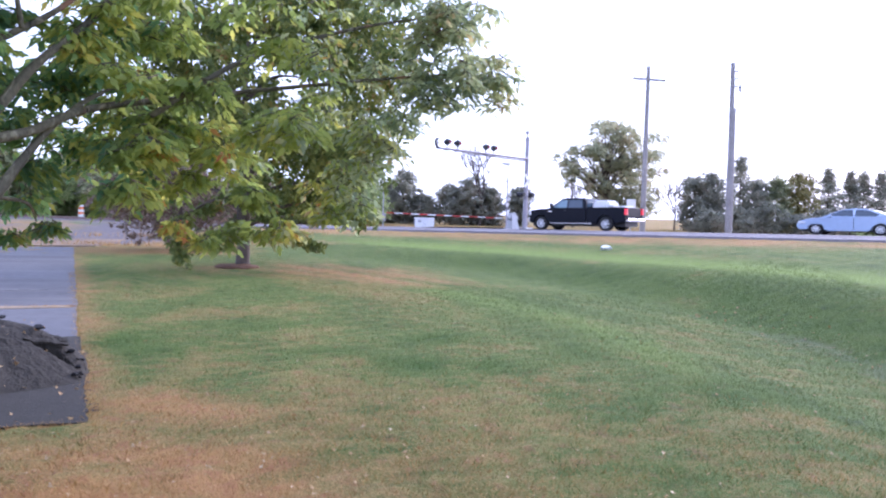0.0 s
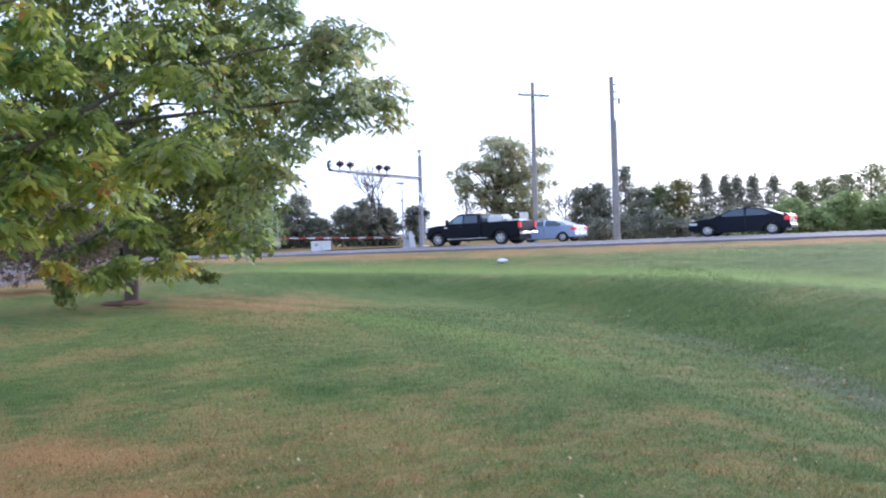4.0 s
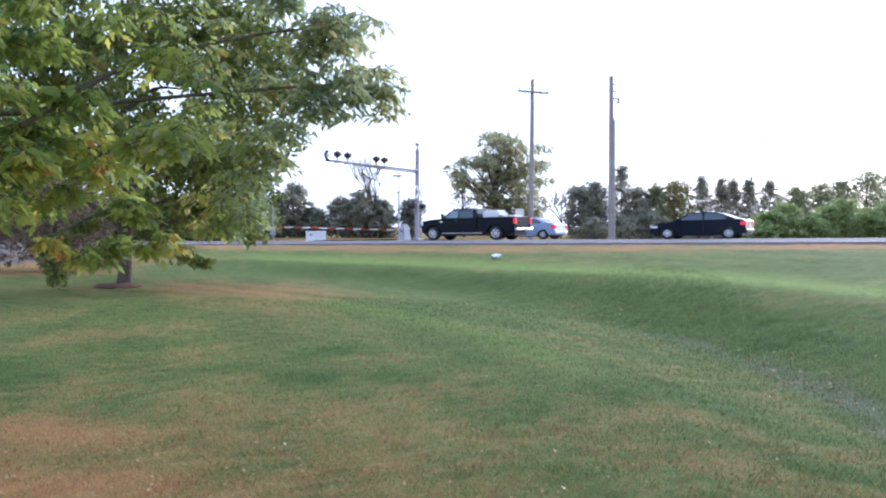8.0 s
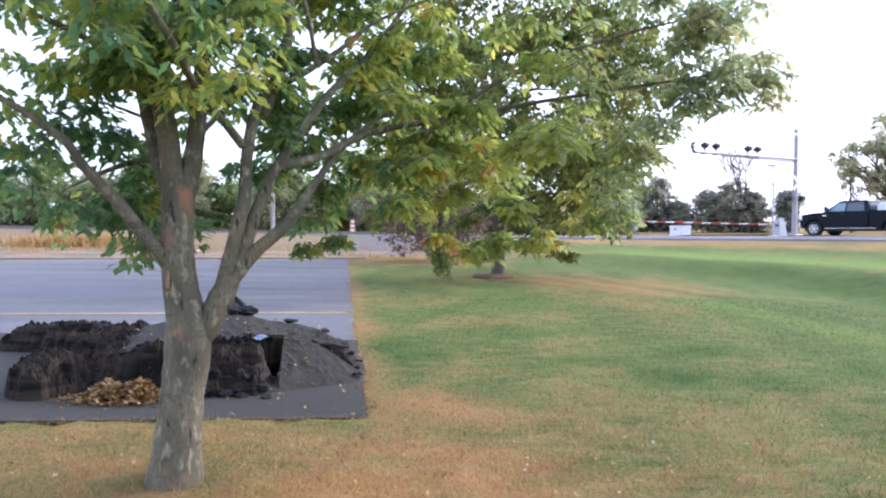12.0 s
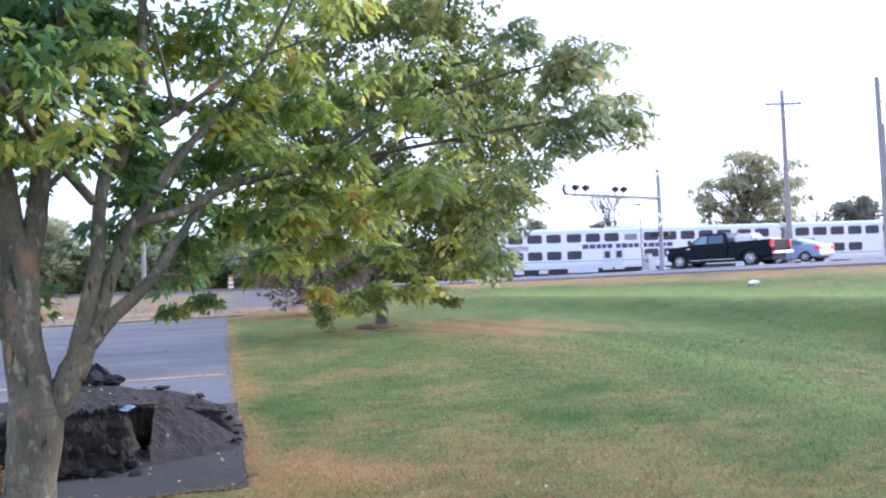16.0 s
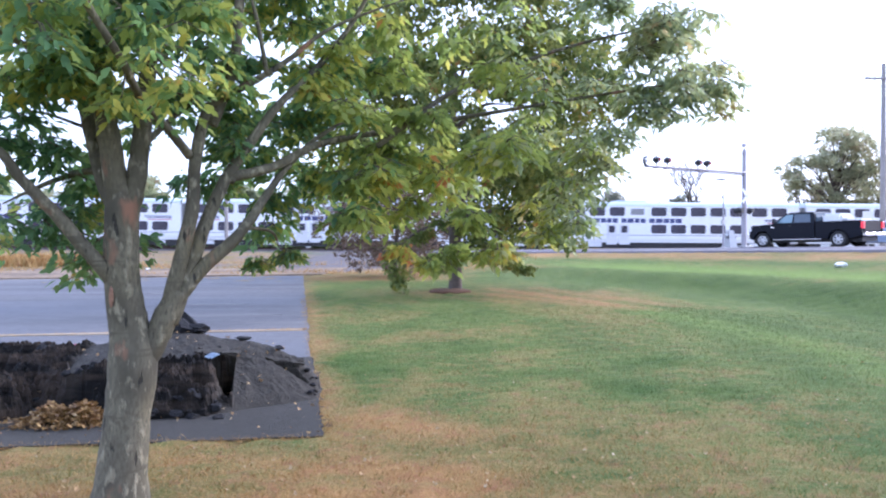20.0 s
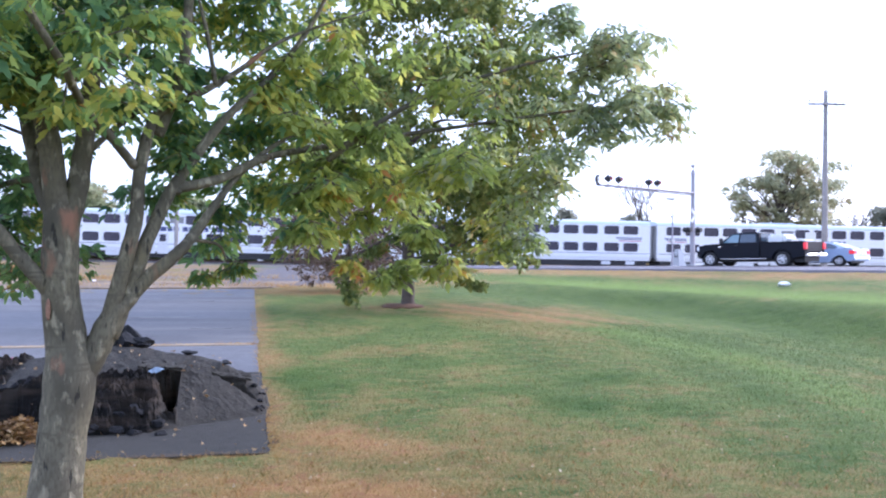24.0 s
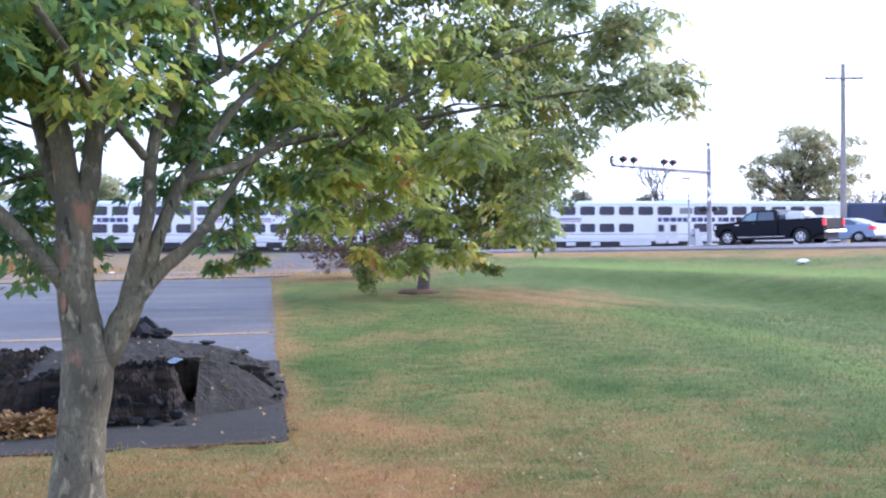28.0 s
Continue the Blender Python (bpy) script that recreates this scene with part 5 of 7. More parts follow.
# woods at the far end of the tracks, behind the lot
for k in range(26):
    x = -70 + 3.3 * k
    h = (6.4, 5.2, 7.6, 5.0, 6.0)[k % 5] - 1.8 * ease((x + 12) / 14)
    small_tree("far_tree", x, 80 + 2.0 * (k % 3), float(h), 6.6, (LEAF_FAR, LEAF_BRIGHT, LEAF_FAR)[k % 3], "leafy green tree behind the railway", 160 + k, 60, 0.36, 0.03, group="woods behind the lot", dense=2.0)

# ---- vehicles ----


def wheel(car, x, y, r, width, spokes=6):
    """A wheel with a tyre and a spoked rim; y gives its side."""
    hub = thing("wheel", pose(x, y, r), "", "")
    hub.parent = car
    side = 1 if y > 0 else -1
    bm = bmesh.new()
    rings = []
    n = 22
    for a, b in ((-0.5, 0.62), (-0.5, 0.94), (-0.36, 1.0), (0.36, 1.0), (0.5, 0.94), (0.5, 0.62)):
        rings.append([bm.verts.new((b * r * math.cos(k * math.tau / n), a * width, b * r * math.sin(k * math.tau / n))) for k in range(n)])
    for p, q in zip(rings, rings[1:] + rings[:1]):
        for k in range(n):
            bm.faces.new((p[k], p[(k + 1) % n], q[(k + 1) % n], q[k]))
    part("tyre", bm, RUBBER, hub, smooth=True)
    # black backing disc, added to darken the gaps between the spokes
    bm = bmesh.new()
    rod(bm, (0, -0.3 * width, 0), (0, 0.24 * width * side, 0), 0.63 * r, 0.63 * r, 20)
    part("backing_disc", bm, BLACK, hub)
    bm = bmesh.new()
    edge = [[bm.verts.new((q * r * math.cos(k * math.tau / 20), a * width * side, q * r * math.sin(k * math.tau / 20))) for k in range(20)] for q, a in ((0.64, 0.3), (0.64, 0.47), (0.55, 0.47), (0.55, 0.3))]
    for p, q in zip(edge, edge[1:] + edge[:1]):
        for k in range(20):
            bm.faces.new((p[k], p[(k + 1) % 20], q[(k + 1) % 20], q[k]))
    rod(bm, (0, 0.2 * width * side, 0), (0, 0.44 * width * side, 0), 0.16 * r, 0.13 * r, 10)
    for k in range(spokes):
        a = k * math.tau / spokes
        c, s = math.cos(a), math.sin(a)
        rod(bm, (0.1 * r * c, 0.4 * width * side, 0.1 * r * s), (0.6 * r * c, 0.42 * width * side, 0.6 * r * s), 0.1 * r, 0.09 * r, 5)
    part("rim", bm, ALLOY, hub)
    return hub


def arch(x, r, z):
    """The outline of a wheel arch, from the front of the wheel to its back."""
    return [(x + r * math.cos(a), z + r * math.sin(a)) for a in [math.pi * k / 8 for k in range(9)]]


def tapered(bm, outline, w_low, w_top, z_low, z_top):
    """A cabin: a side outline whose half width shrinks from w_low at z_low to w_top at z_top."""
    def half(z):
        return w_low + (w_top - w_low) * (z - z_low) / (z_top - z_low)
    left = [bm.verts.new((x, -half(z), z)) for x, z in outline]
    right = [bm.verts.new((x, half(z), z)) for x, z in outline]
    n = len(outline)
    for k in range(n):
        bm.faces.new((left[k], left[(k + 1) % n], right[(k + 1) % n], right[k]))
    bm.faces.new(left[::-1]), bm.faces.new(right)
    return bm


def side_glass(bm, outline, w_low, w_top, z_low, z_top, side, out=0.012):
    def half(z):
        return w_low + (w_top - w_low) * (z - z_low) / (z_top - z_low) + out
    bm.faces.new([bm.verts.new((x, side * half(z), z)) for x, z in outline])
    return bm


def across(bm, x0, z0, w0, x1, z1, w1):
    bm.faces.new([bm.verts.new(p) for p in ((x0, -w0, z0), (x0, w0, z0), (x1, w1, z1), (x1, -w1, z1))])
    return bm


def bevel_all(bm, size):
    bmesh.ops.bevel(bm, geom=[e for e in bm.edges if e.calc_face_angle(0) > 0.5], offset=size, segments=2, affect="EDGES", clamp_overlap=True)
    return bm


def pickup(m, paint, label, cargo=True, glass=None):
    """A four-door pickup, 6.2 m long, its front towards +x."""
    car = thing("pickup_truck", m, label, "truck", "vehicles on the road")
    fw, rw, r = 1.98, -2.0, 0.41
    outline = [(2.72, 0.5), (2.76, 0.95), (2.68, 1.18), (2.1, 1.28), (1.45, 1.32), (-0.82, 1.32), (-0.82, 0.45)] + [(1.3, 0.45)] + arch(fw, 0.52, 0.42)[::-1]
    bm = bevel_all(extrude_profile(bmesh.new(), outline, 0.98), 0.04)
    part("body", bm, paint, car, smooth=False)
    z0, z1 = 1.3, 1.93
    cab = [(1.5, z0), (0.75, 1.86), (0.5, 1.93), (-0.55, 1.93), (-0.72, 1.88), (-0.8, z0)]
    part("cab", bevel_all(tapered(bmesh.new(), cab, 0.96, 0.78, z0, z1), 0.03), paint, car)
    for side in (-1, 1):
        part("front_window", side_glass(bmesh.new(), [(1.22, 1.36), (0.74, 1.8), (0.36, 1.82), (0.36, 1.36)], 0.96, 0.78, z0, z1, side), CAR_GLASS_PALE, car)
        part("rear_window", side_glass(bmesh.new(), [(0.28, 1.36), (0.28, 1.82), (-0.52, 1.82), (-0.62, 1.36)], 0.96, 0.78, z0, z1, side), CAR_GLASS, car)
        part("door_handle", box(bmesh.new(), 0.38, 0.55, side * 0.99 - 0.02, side * 0.99 + 0.02, 1.18, 1.22), BLACK, car)
        mirror = box(bmesh.new(), 1.12, 1.26, side * 1.18 - 0.1, side * 1.18 + 0.1, 1.36, 1.62, 0.03)
        part("mirror", box(mirror, 1.16, 1.22, side * 1.02 - 0.1, side * 1.02 + 0.1, 1.4, 1.46), BLACK, car)
        part("running_board", box(bmesh.new(), -1.2, 1.35, side * 0.97 - 0.08, side * 0.97 + 0.08, 0.4, 0.46, 0.02), CHROME, car)
        part("fender_badge", box(bmesh.new(), 1.3, 1.52, side * 0.982 - 0.006, side * 0.982 + 0.006, 1.1, 1.17), CHROME, car)
        part("tail_lamp", box(bmesh.new(), -3.2, -3.06, side * 0.9 - 0.1, side * 0.9 + 0.09, 0.95, 1.3, 0.02), TAIL, car)
        part("headlamp", box(bmesh.new(), 2.6, 2.78, side * 0.8 - 0.17, side * 0.8 + 0.19, 0.9, 1.15, 0.03), HEAD, car)
    part("windscreen", across(bmesh.new(), 1.47, 1.36, 0.86, 0.79, 1.865, 0.74), CAR_GLASS_PALE, car)
    part("back_window", across(bmesh.new(), -0.815, 1.4, 0.8, -0.74, 1.85, 0.7), CAR_GLASS, car)
    # the bed: two sides with wheel arches, a floor, a front wall and a tailgate
    side_line = [(-0.86, 0.5), (-0.86, 1.36), (-3.12, 1.38), (-3.14, 0.6)] + [(x, z) for x, z in arch(rw, 0.52, 0.42)[::-1]]
    for side in (-1, 1):
        part("bed_side", bevel_all(extrude_profile(bmesh.new(), side_line, 0.06, y=side * 0.92), 0.015), paint, car)
    bed = box(bmesh.new(), -3.05, -0.86, -0.88, 0.88, 0.78, 0.86)
    part("bed_floor", box(bed, -0.92, -0.85, -0.88, 0.88, 0.86, 1.36), paint, car)
    part("tailgate", box(bmesh.new(), -3.14, -3.06, -0.78, 0.78, 0.8, 1.37, 0.015), paint, car)
    part("rear_bumper", box(bmesh.new(), -3.3, -3.12, -0.94, 0.94, 0.55, 0.72, 0.03), CHROME, car)
    part("front_bumper", box(bmesh.new(), 2.7, 2.84, -0.98, 0.98, 0.5, 0.76, 0.03), CHROME, car)
    part("grille", box(bmesh.new(), 2.73, 2.79, -0.6, 0.6, 0.8, 1.14, 0.02), BLACK, car)
    part("plate", box(bmesh.new(), -3.335, -3.325, -0.15, 0.15, 0.6, 0.74), WHITE, car)
    part("underbody", box(bmesh.new(), -3.0, 2.65, -0.7, 0.7, 0.26, 0.52), BLACK, car)
    if cargo:
        for x0, x1, z1, mat, what in ((-1.95, -0.98, 1.8, LITTER_WHITE, "pale tarpaulin bundle behind the cab"), (-2.3, -1.8, 1.5, GALVANISED, "grey metal box in the bed"), (-2.95, -2.45, 1.48, LITTER_WHITE, "small pale bundle at the tailgate")):
            part("bed_load", bevel_all(box(bmesh.new(), x0, x1, -0.62, 0.6, 0.86, z1), 0.12), mat, car, what)
    for x in (fw, rw):
        for y in (-0.86, 0.86):
            wheel(car, x, y, r, 0.26, 6)
    car.scale = (1, 1, 0.9)
    return car


def sedan(m, paint, label, tail=TAIL):
    """A four-door saloon, 4.65 m long, its front towards +x."""
    car = thing("sedan", m, label, "car", "vehicles on the road")
    fw, rw, r = 1.42, -1.36, 0.325
    outline = [(2.2, 0.3), (2.29, 0.46), (2.27, 0.64), (2.12, 0.8), (1.75, 0.91), (1.1, 1.0), (-1.5, 1.06), (-1.95, 1.06), (-2.08, 0.98), (-2.11, 0.55), (-1.98, 0.3)]
    outline += arch(rw, 0.38, 0.3)[::-1] + [(-0.8, 0.22), (0.85, 0.22)] + arch(fw, 0.38, 0.3)[::-1]
    part("body", bevel_all(extrude_profile(bmesh.new(), outline, 0.89), 0.05), paint, car)
    z0, z1 = 0.98, 1.5
    cab = [(1.2, z0), (0.46, 1.36), (0.18, 1.45), (-0.2, 1.5), (-0.6, 1.48), (-0.95, 1.41), (-1.66, 1.08)]
    part("cabin", bevel_all(tapered(bmesh.new(), cab, 0.86, 0.62, z0, z1), 0.03), paint, car)
    for side in (-1, 1):
        part("front_window", side_glass(bmesh.new(), [(1.0, 1.05), (0.46, 1.32), (0.22, 1.4), (-0.14, 1.43), (-0.2, 1.05)], 0.86, 0.62, z0, z1, side), CAR_GLASS, car)
        part("rear_window", side_glass(bmesh.new(), [(-0.27, 1.05), (-0.27, 1.43), (-0.6, 1.42), (-0.9, 1.36), (-1.3, 1.16), (-1.15, 1.06)], 0.86, 0.62, z0, z1, side), CAR_GLASS, car)
        part("mirror", box(bmesh.new(), 0.72, 0.88, side * 0.97 - 0.09, side * 0.97 + 0.09, 0.98, 1.12, 0.03), paint, car)
        part("tail_lamp", box(bmesh.new(), -2.12, -1.86, side * 0.74 - 0.17, side * 0.74 + 0.165, 0.72, 0.96, 0.03), tail, car)
        part("headlamp", box(bmesh.new(), 1.86, 2.24, side * 0.76 - 0.15, side * 0.76 + 0.15, 0.6, 0.77, 0.04), HEAD, car)
        part("door_seam", box(bmesh.new(), -0.25, -0.23, side * 0.893 - 0.004, side * 0.893 + 0.004, 0.3, 0.96), BLACK, car)
        for x in (0.0, -0.95):
            part("door_handle", box(bmesh.new(), x - 0.1, x + 0.08, side * 0.9 - 0.02, side * 0.9 + 0.02, 0.84, 0.88), paint, car)
    part("windscreen", across(bmesh.new(), 1.18, 1.02, 0.8, 0.5, 1.375, 0.64), CAR_GLASS_PALE, car)
    part("back_window", across(bmesh.new(), -1.62, 1.11, 0.76, -1.0, 1.405, 0.6), CAR_GLASS, car)
    part("rear_bumper", box(bmesh.new(), -2.15, -1.98, -0.86, 0.86, 0.32, 0.55, 0.05), paint, car)
    part("plate", box(bmesh.new(), -2.12, -2.105, -0.15, 0.15, 0.66, 0.78), WHITE, car)
    part("underbody", box(bmesh.new(), -1.9, 2.1, -0.7, 0.7, 0.18, 0.32), BLACK, car)
    for x in (fw, rw):
        for y in (-0.77, 0.77):
            wheel(car, x, y, r, 0.21, 8)
    car.scale = (1, 1, 0.84)
    return car


def drive(s, off):
    return pose(*on_road(s, off, 0.05), 0, 1.09, ROAD_TURN)


black_pickup = pickup(drive(-0.6, 0), CAR_BLACK, "black four-door pickup waiting at the crossing, lit tail lamps")
blue_sedan = sedan(drive(-13.3, 3.6), CAR_BLUE, "pale blue saloon pulling up beside the black pickup")
navy_sedan = sedan(drive(-25.5, 0), CAR_NAVY, "dark navy saloon stopping behind the pickup")
red_pickup = pickup(drive(-75, 0), CAR_RED, "maroon pickup with a chrome bumper stopping last in the queue", cargo=False)

# ---- train ----
CAR_PITCH, CAR_LONG, CAR_WIDE, CAR_HIGH = 27.06, 26.45, 3.0, 4.3


def window_shape(bm, x0, x1, z0, z1, y, cut=0.12):
    """A flat pane with rounded corners, standing at y."""
    pts = []
    for x, z, start in ((x1 - cut, z0 + cut, -90), (x1 - cut, z1 - cut, 0), (x0 + cut, z1 - cut, 90), (x0 + cut, z0 + cut, 180)):
        pts += [(x + cut * math.cos(radians(start + 30 * k)), z + cut * math.sin(radians(start + 30 * k))) for k in range(4)]
    n = len(pts)
    a = [bm.verts.new((x, y, z)) for x, z in pts]
    b = [bm.verts.new((x, y + (0.03 if y > 0 else -0.03), z)) for x, z in pts]
    for k in range(n):
        bm.faces.new((a[k], a[(k + 1) % n], b[(k + 1) % n], b[k]))
    bm.faces.new(b), bm.faces.new(a[::-1])
    return bm


def rail_car(variant):
    """A two-storey passenger car; x along the train, the far end at -x leads."""
    car = thing("passenger_rail_car", pose(0, 0, 0), "white two-storey passenger rail car with dark windows and a striped side", "train car", "cars of the passing train")
    h, w = CAR_LONG / 2, CAR_WIDE / 2
    section = [(-w, 0.95), (-w, 3.9), (-w + 0.12, 4.12), (-w + 0.45, 4.24), (0, CAR_HIGH), (w - 0.45, 4.24), (w - 0.12, 4.12), (w, 3.9), (w, 0.95)]
    bm = bmesh.new()
    a, b = [bm.verts.new((-h, y, z)) for y, z in section[1:-1]], [bm.verts.new((h, y, z)) for y, z in section[1:-1]]
    for k in range(len(a) - 1):
        bm.faces.new((a[k], a[k + 1], b[k + 1], b[k]))
    bm.faces.new(a[::-1]), bm.faces.new(b), bm.faces.new((a[0], b[0], b[-1], a[-1]))
    part("roof", bm, TRAIN_ROOF, car)
    part("body", box(bmesh.new(), -h, h, -w - 0.003, w + 0.003, 0.98, 3.88, 0.03), TRAIN_BODY, car)
    part("skirt", box(bmesh.new(), -h + 0.02, h - 0.02, -w + 0.02, w - 0.02, 0.68, 0.979, 0.02), TRAIN_SKIRT, car)
    part("underframe", box(bmesh.new(), -h + 0.3, h - 0.3, -1.4, 1.4, 0.16, 0.68), TRAIN_UNDER, car)
    part("equipment_box", box(bmesh.new(), -h + 6.2, -h + 9.0, -w + 0.04, w - 0.04, 0.3, 0.675, 0.02), TRAIN_SKIRT, car)
    part("rub_rail", box(bmesh.new(), -h + 0.1, h - 0.1, -w - 0.02, w + 0.02, 1.3, 1.35), TRAIN_GREY, car)
    # windows: spans of the upper and the lower floor along the car
    upper = ((0.9, 3), (6.24, 3), (13.4, 5), (22.3, 2)) if variant % 2 == 0 else ((0.9, 6), (12.9, 4), (20.0, 3))
    lower = ((0.9, 3), (6.24, 1), (13.4, 5), (22.3, 2)) if variant % 2 == 0 else ((0.9, 4), (12.9, 4), (20.0, 3))
    for side in (-1, 1):
        y = side * (w + 0.004)
        first = part("window", window_shape(bmesh.new(), -0.05, 1.28, -0.38, 0.38, y, 0.16), TRAIN_GLASS, car)
        first.matrix_basis = pose(-h + upper[0][0], 0, 3.4)
        spots = [(x + 1.74 * k, 3.4) for x, n in upper for k in range(n)] + [(x + 1.74 * k, 1.88) for x, n in lower for k in range(n)]
        for x, z in spots[1:]:
            other = first.copy()
            scene.collection.objects.link(other)
            other.matrix_basis = pose(-h + x, 0, z)
        for x in (9.4, 10.5):
            bm = box(bmesh.new(), -h + x, -h + x + 0.95, side * (w + 0.001), side * (w + 0.02), 0.5, 2.3, 0.01)
            door = part("door", bm, TRAIN_SKIRT, car)
            part("door_window", window_shape(bmesh.new(), -h + x + 0.22, -h + x + 0.73, 1.55, 2.15, side * (w + 0.02), 0.06), TRAIN_GLASS, door)
        part("vent_panel", box(bmesh.new(), -h + 11.55, -h + 12.7, side * (w + 0.002), side * (w + 0.02), 3.12, 3.66), TRAIN_GREY, car)
        # the name band: unreadable lettering as a row of bars
        rng, x = random.Random(variant), -h + (7.6 if variant % 2 == 0 else 9.6)
        for k in range(14):
            n = rng.uniform(0.3, 0.62)
            part("lettering_bar", box(bmesh.new(), x, x + n, side * (w + 0.002), side * (w + 0.014), 2.42, 2.8), TRAIN_MARK, car, "dark blue bar of lettering")
            x += n + (0.32 if k in (4, 8) else 0.1)
        for x0, x1 in ((-h + 0.9, -h + 2.7), (h - 2.9, h - 0.8)):
            for z, mat in ((2.72, TRAIN_MARK), (2.6, TRAIN_MARK), (2.44, TRAIN_RED)):
                part("stripe", box(bmesh.new(), x0 + 2.5 - z, x1, side * (w + 0.002), side * (w + 0.012), z - 0.035, z + 0.035), mat, car)
    for x in (-h + 2.9, h - 2.9):
        bogie = part("bogie", box(bmesh.new(), x - 1.5, x + 1.5, -1.15, 1.15, 0.35, 0.75, 0.05), TRAIN_UNDER, car)
        for dx in (-1.1, 1.1):
            bm = bmesh.new()
            for y in (-0.8, 0.8):
                rod(bm, (x + dx, y - 0.07, 0.44), (x + dx, y + 0.07, 0.44), 0.44, 0.44, 18)
            rod(bm, (x + dx, -0.8, 0.44), (x + dx, 0.8, 0.44), 0.09, 0.09, 8)
            part("wheelset", bm, RAIL_STEEL, bogie)
            part("axle_box", box(bmesh.new(), x + dx - 0.42, x + dx + 0.42, -1.46, 1.46, 0.3, 0.64, 0.04), TRAIN_SKIRT, bogie)
    for x in (-h, h):
        side = 1 if x > 0 else -1
        diaphragm = part("diaphragm", box(bmesh.new(), x, x + 0.2 * side, -1.38, 1.38, 0.9, 3.85, 0.03), TRAIN_GREY, car)
        for k in range(2):
            part("fold", box(bmesh.new(), x + (0.2 + 0.05 * k) * side, x + (0.23 + 0.05 * k) * side, -1.3 - 0.1 * k, 1.3 + 0.1 * k, 0.95, 3.8), TRAIN_UNDER if k == 0 else TRAIN_GREY, diaphragm)
        part("coupler", box(bmesh.new(), x - 0.1, x + 0.3 * side, -0.15, 0.15, 0.55, 0.85), TRAIN_UNDER, car)
    part("roof_unit", box(bmesh.new(), -h + 10.4, -h + 13.2, -0.8, 0.8, CAR_HIGH - 0.04, CAR_HIGH + 0.1, 0.03), TRAIN_ROOF, car)
    return car


def locomotive():
    loco = thing("locomotive", pose(0, 0, 0), "dark blue diesel locomotive with white stripes pushing at the rear", "locomotive", "cars of the passing train")
    h, w = 10.2, 1.5
    part("body", box(bmesh.new(), -h, h - 1.6, -w, w, 2.35, 4.15, 0.15), LOCO_BLUE, loco)
    nose = [(h - 1.7, 0.9), (h - 1.7, 4.1), (h - 1.2, 4.05), (h - 0.5, 2.9), (h, 2.5), (h, 0.9)]
    part("nose", extrude_profile(bmesh.new(), nose, w - 0.05), LOCO_BLUE, loco)
    part("lower_side", box(bmesh.new(), -h, h - 1.7, -w, w, 0.95, 2.0, 0.04), TRAIN_SKIRT, loco)
    part("white_stripe", box(bmesh.new(), -h - 0.003, h - 1.7, -w - 0.004, w + 0.004, 2.0, 2.22), WHITE, loco)
    part("thin_stripe", box(bmesh.new(), -h - 0.002, h - 1.7, -w - 0.002, w + 0.002, 2.22, 2.35), TRAIN_BLUE, loco)
    part("fuel_tank", box(bmesh.new(), -3, 3, -1.3, 1.3, 0.3, 0.95, 0.06), TRAIN_UNDER, loco)
    for side in (-1, 1):
        for x in (-7, -4.6, -2.2, 0.2, 2.6):
            part("grille", box(bmesh.new(), x, x + 1.8, side * w, side * (w + 0.02), 2.9, 3.8), BLACK, loco)
        part("cab_window", window_shape(bmesh.new(), 6.6, 7.8, 3.1, 3.7, side * w, 0.08), TRAIN_GLASS, loco)
    for x in (-6.6, 6.0):
        bogie = part("bogie", box(bmesh.new(), x - 1.9, x + 1.9, -1.2, 1.2, 0.35, 0.9, 0.05), TRAIN_UNDER, loco)
        for dx in (-1.35, 1.35):
            bm = bmesh.new()
            for y in (-0.8, 0.8):
                rod(bm, (x + dx, y - 0.07, 0.5), (x + dx, y + 0.07, 0.5), 0.5, 0.5, 18)
            part("wheelset", bm, RAIL_STEEL, bogie)
    part("coupler", box(bmesh.new(), -h - 0.45, -h + 0.1, -0.15, 0.15, 0.55, 0.85), TRAIN_UNDER, loco)
    return loco


even_car, odd_car = rail_car(0), rail_car(1)
train = []
for k in range(8):
    train.append(even_car if k == 0 else odd_car if k == 1 else copy_thing((even_car, odd_car)[k % 2], pose(0, 0, 0)))
rear_locomotive = locomotive()


def train_front(t):
    """Where the train's leading end stands along the track."""
    return -49.57 - 15.45 * (t - 20) - 0.0688 * (t - 20) ** 2


def on_track(x):
    slope = math.degrees(math.atan((float(rail_z(x + 10)) - float(rail_z(x - 10))) / 20))
    return pose(x, RAIL_Y + RAIL_SLANT * x, float(rail_z(x)), 0, -slope, math.degrees(RAIL_SLANT))

# ---- crossing, poles and small things ----


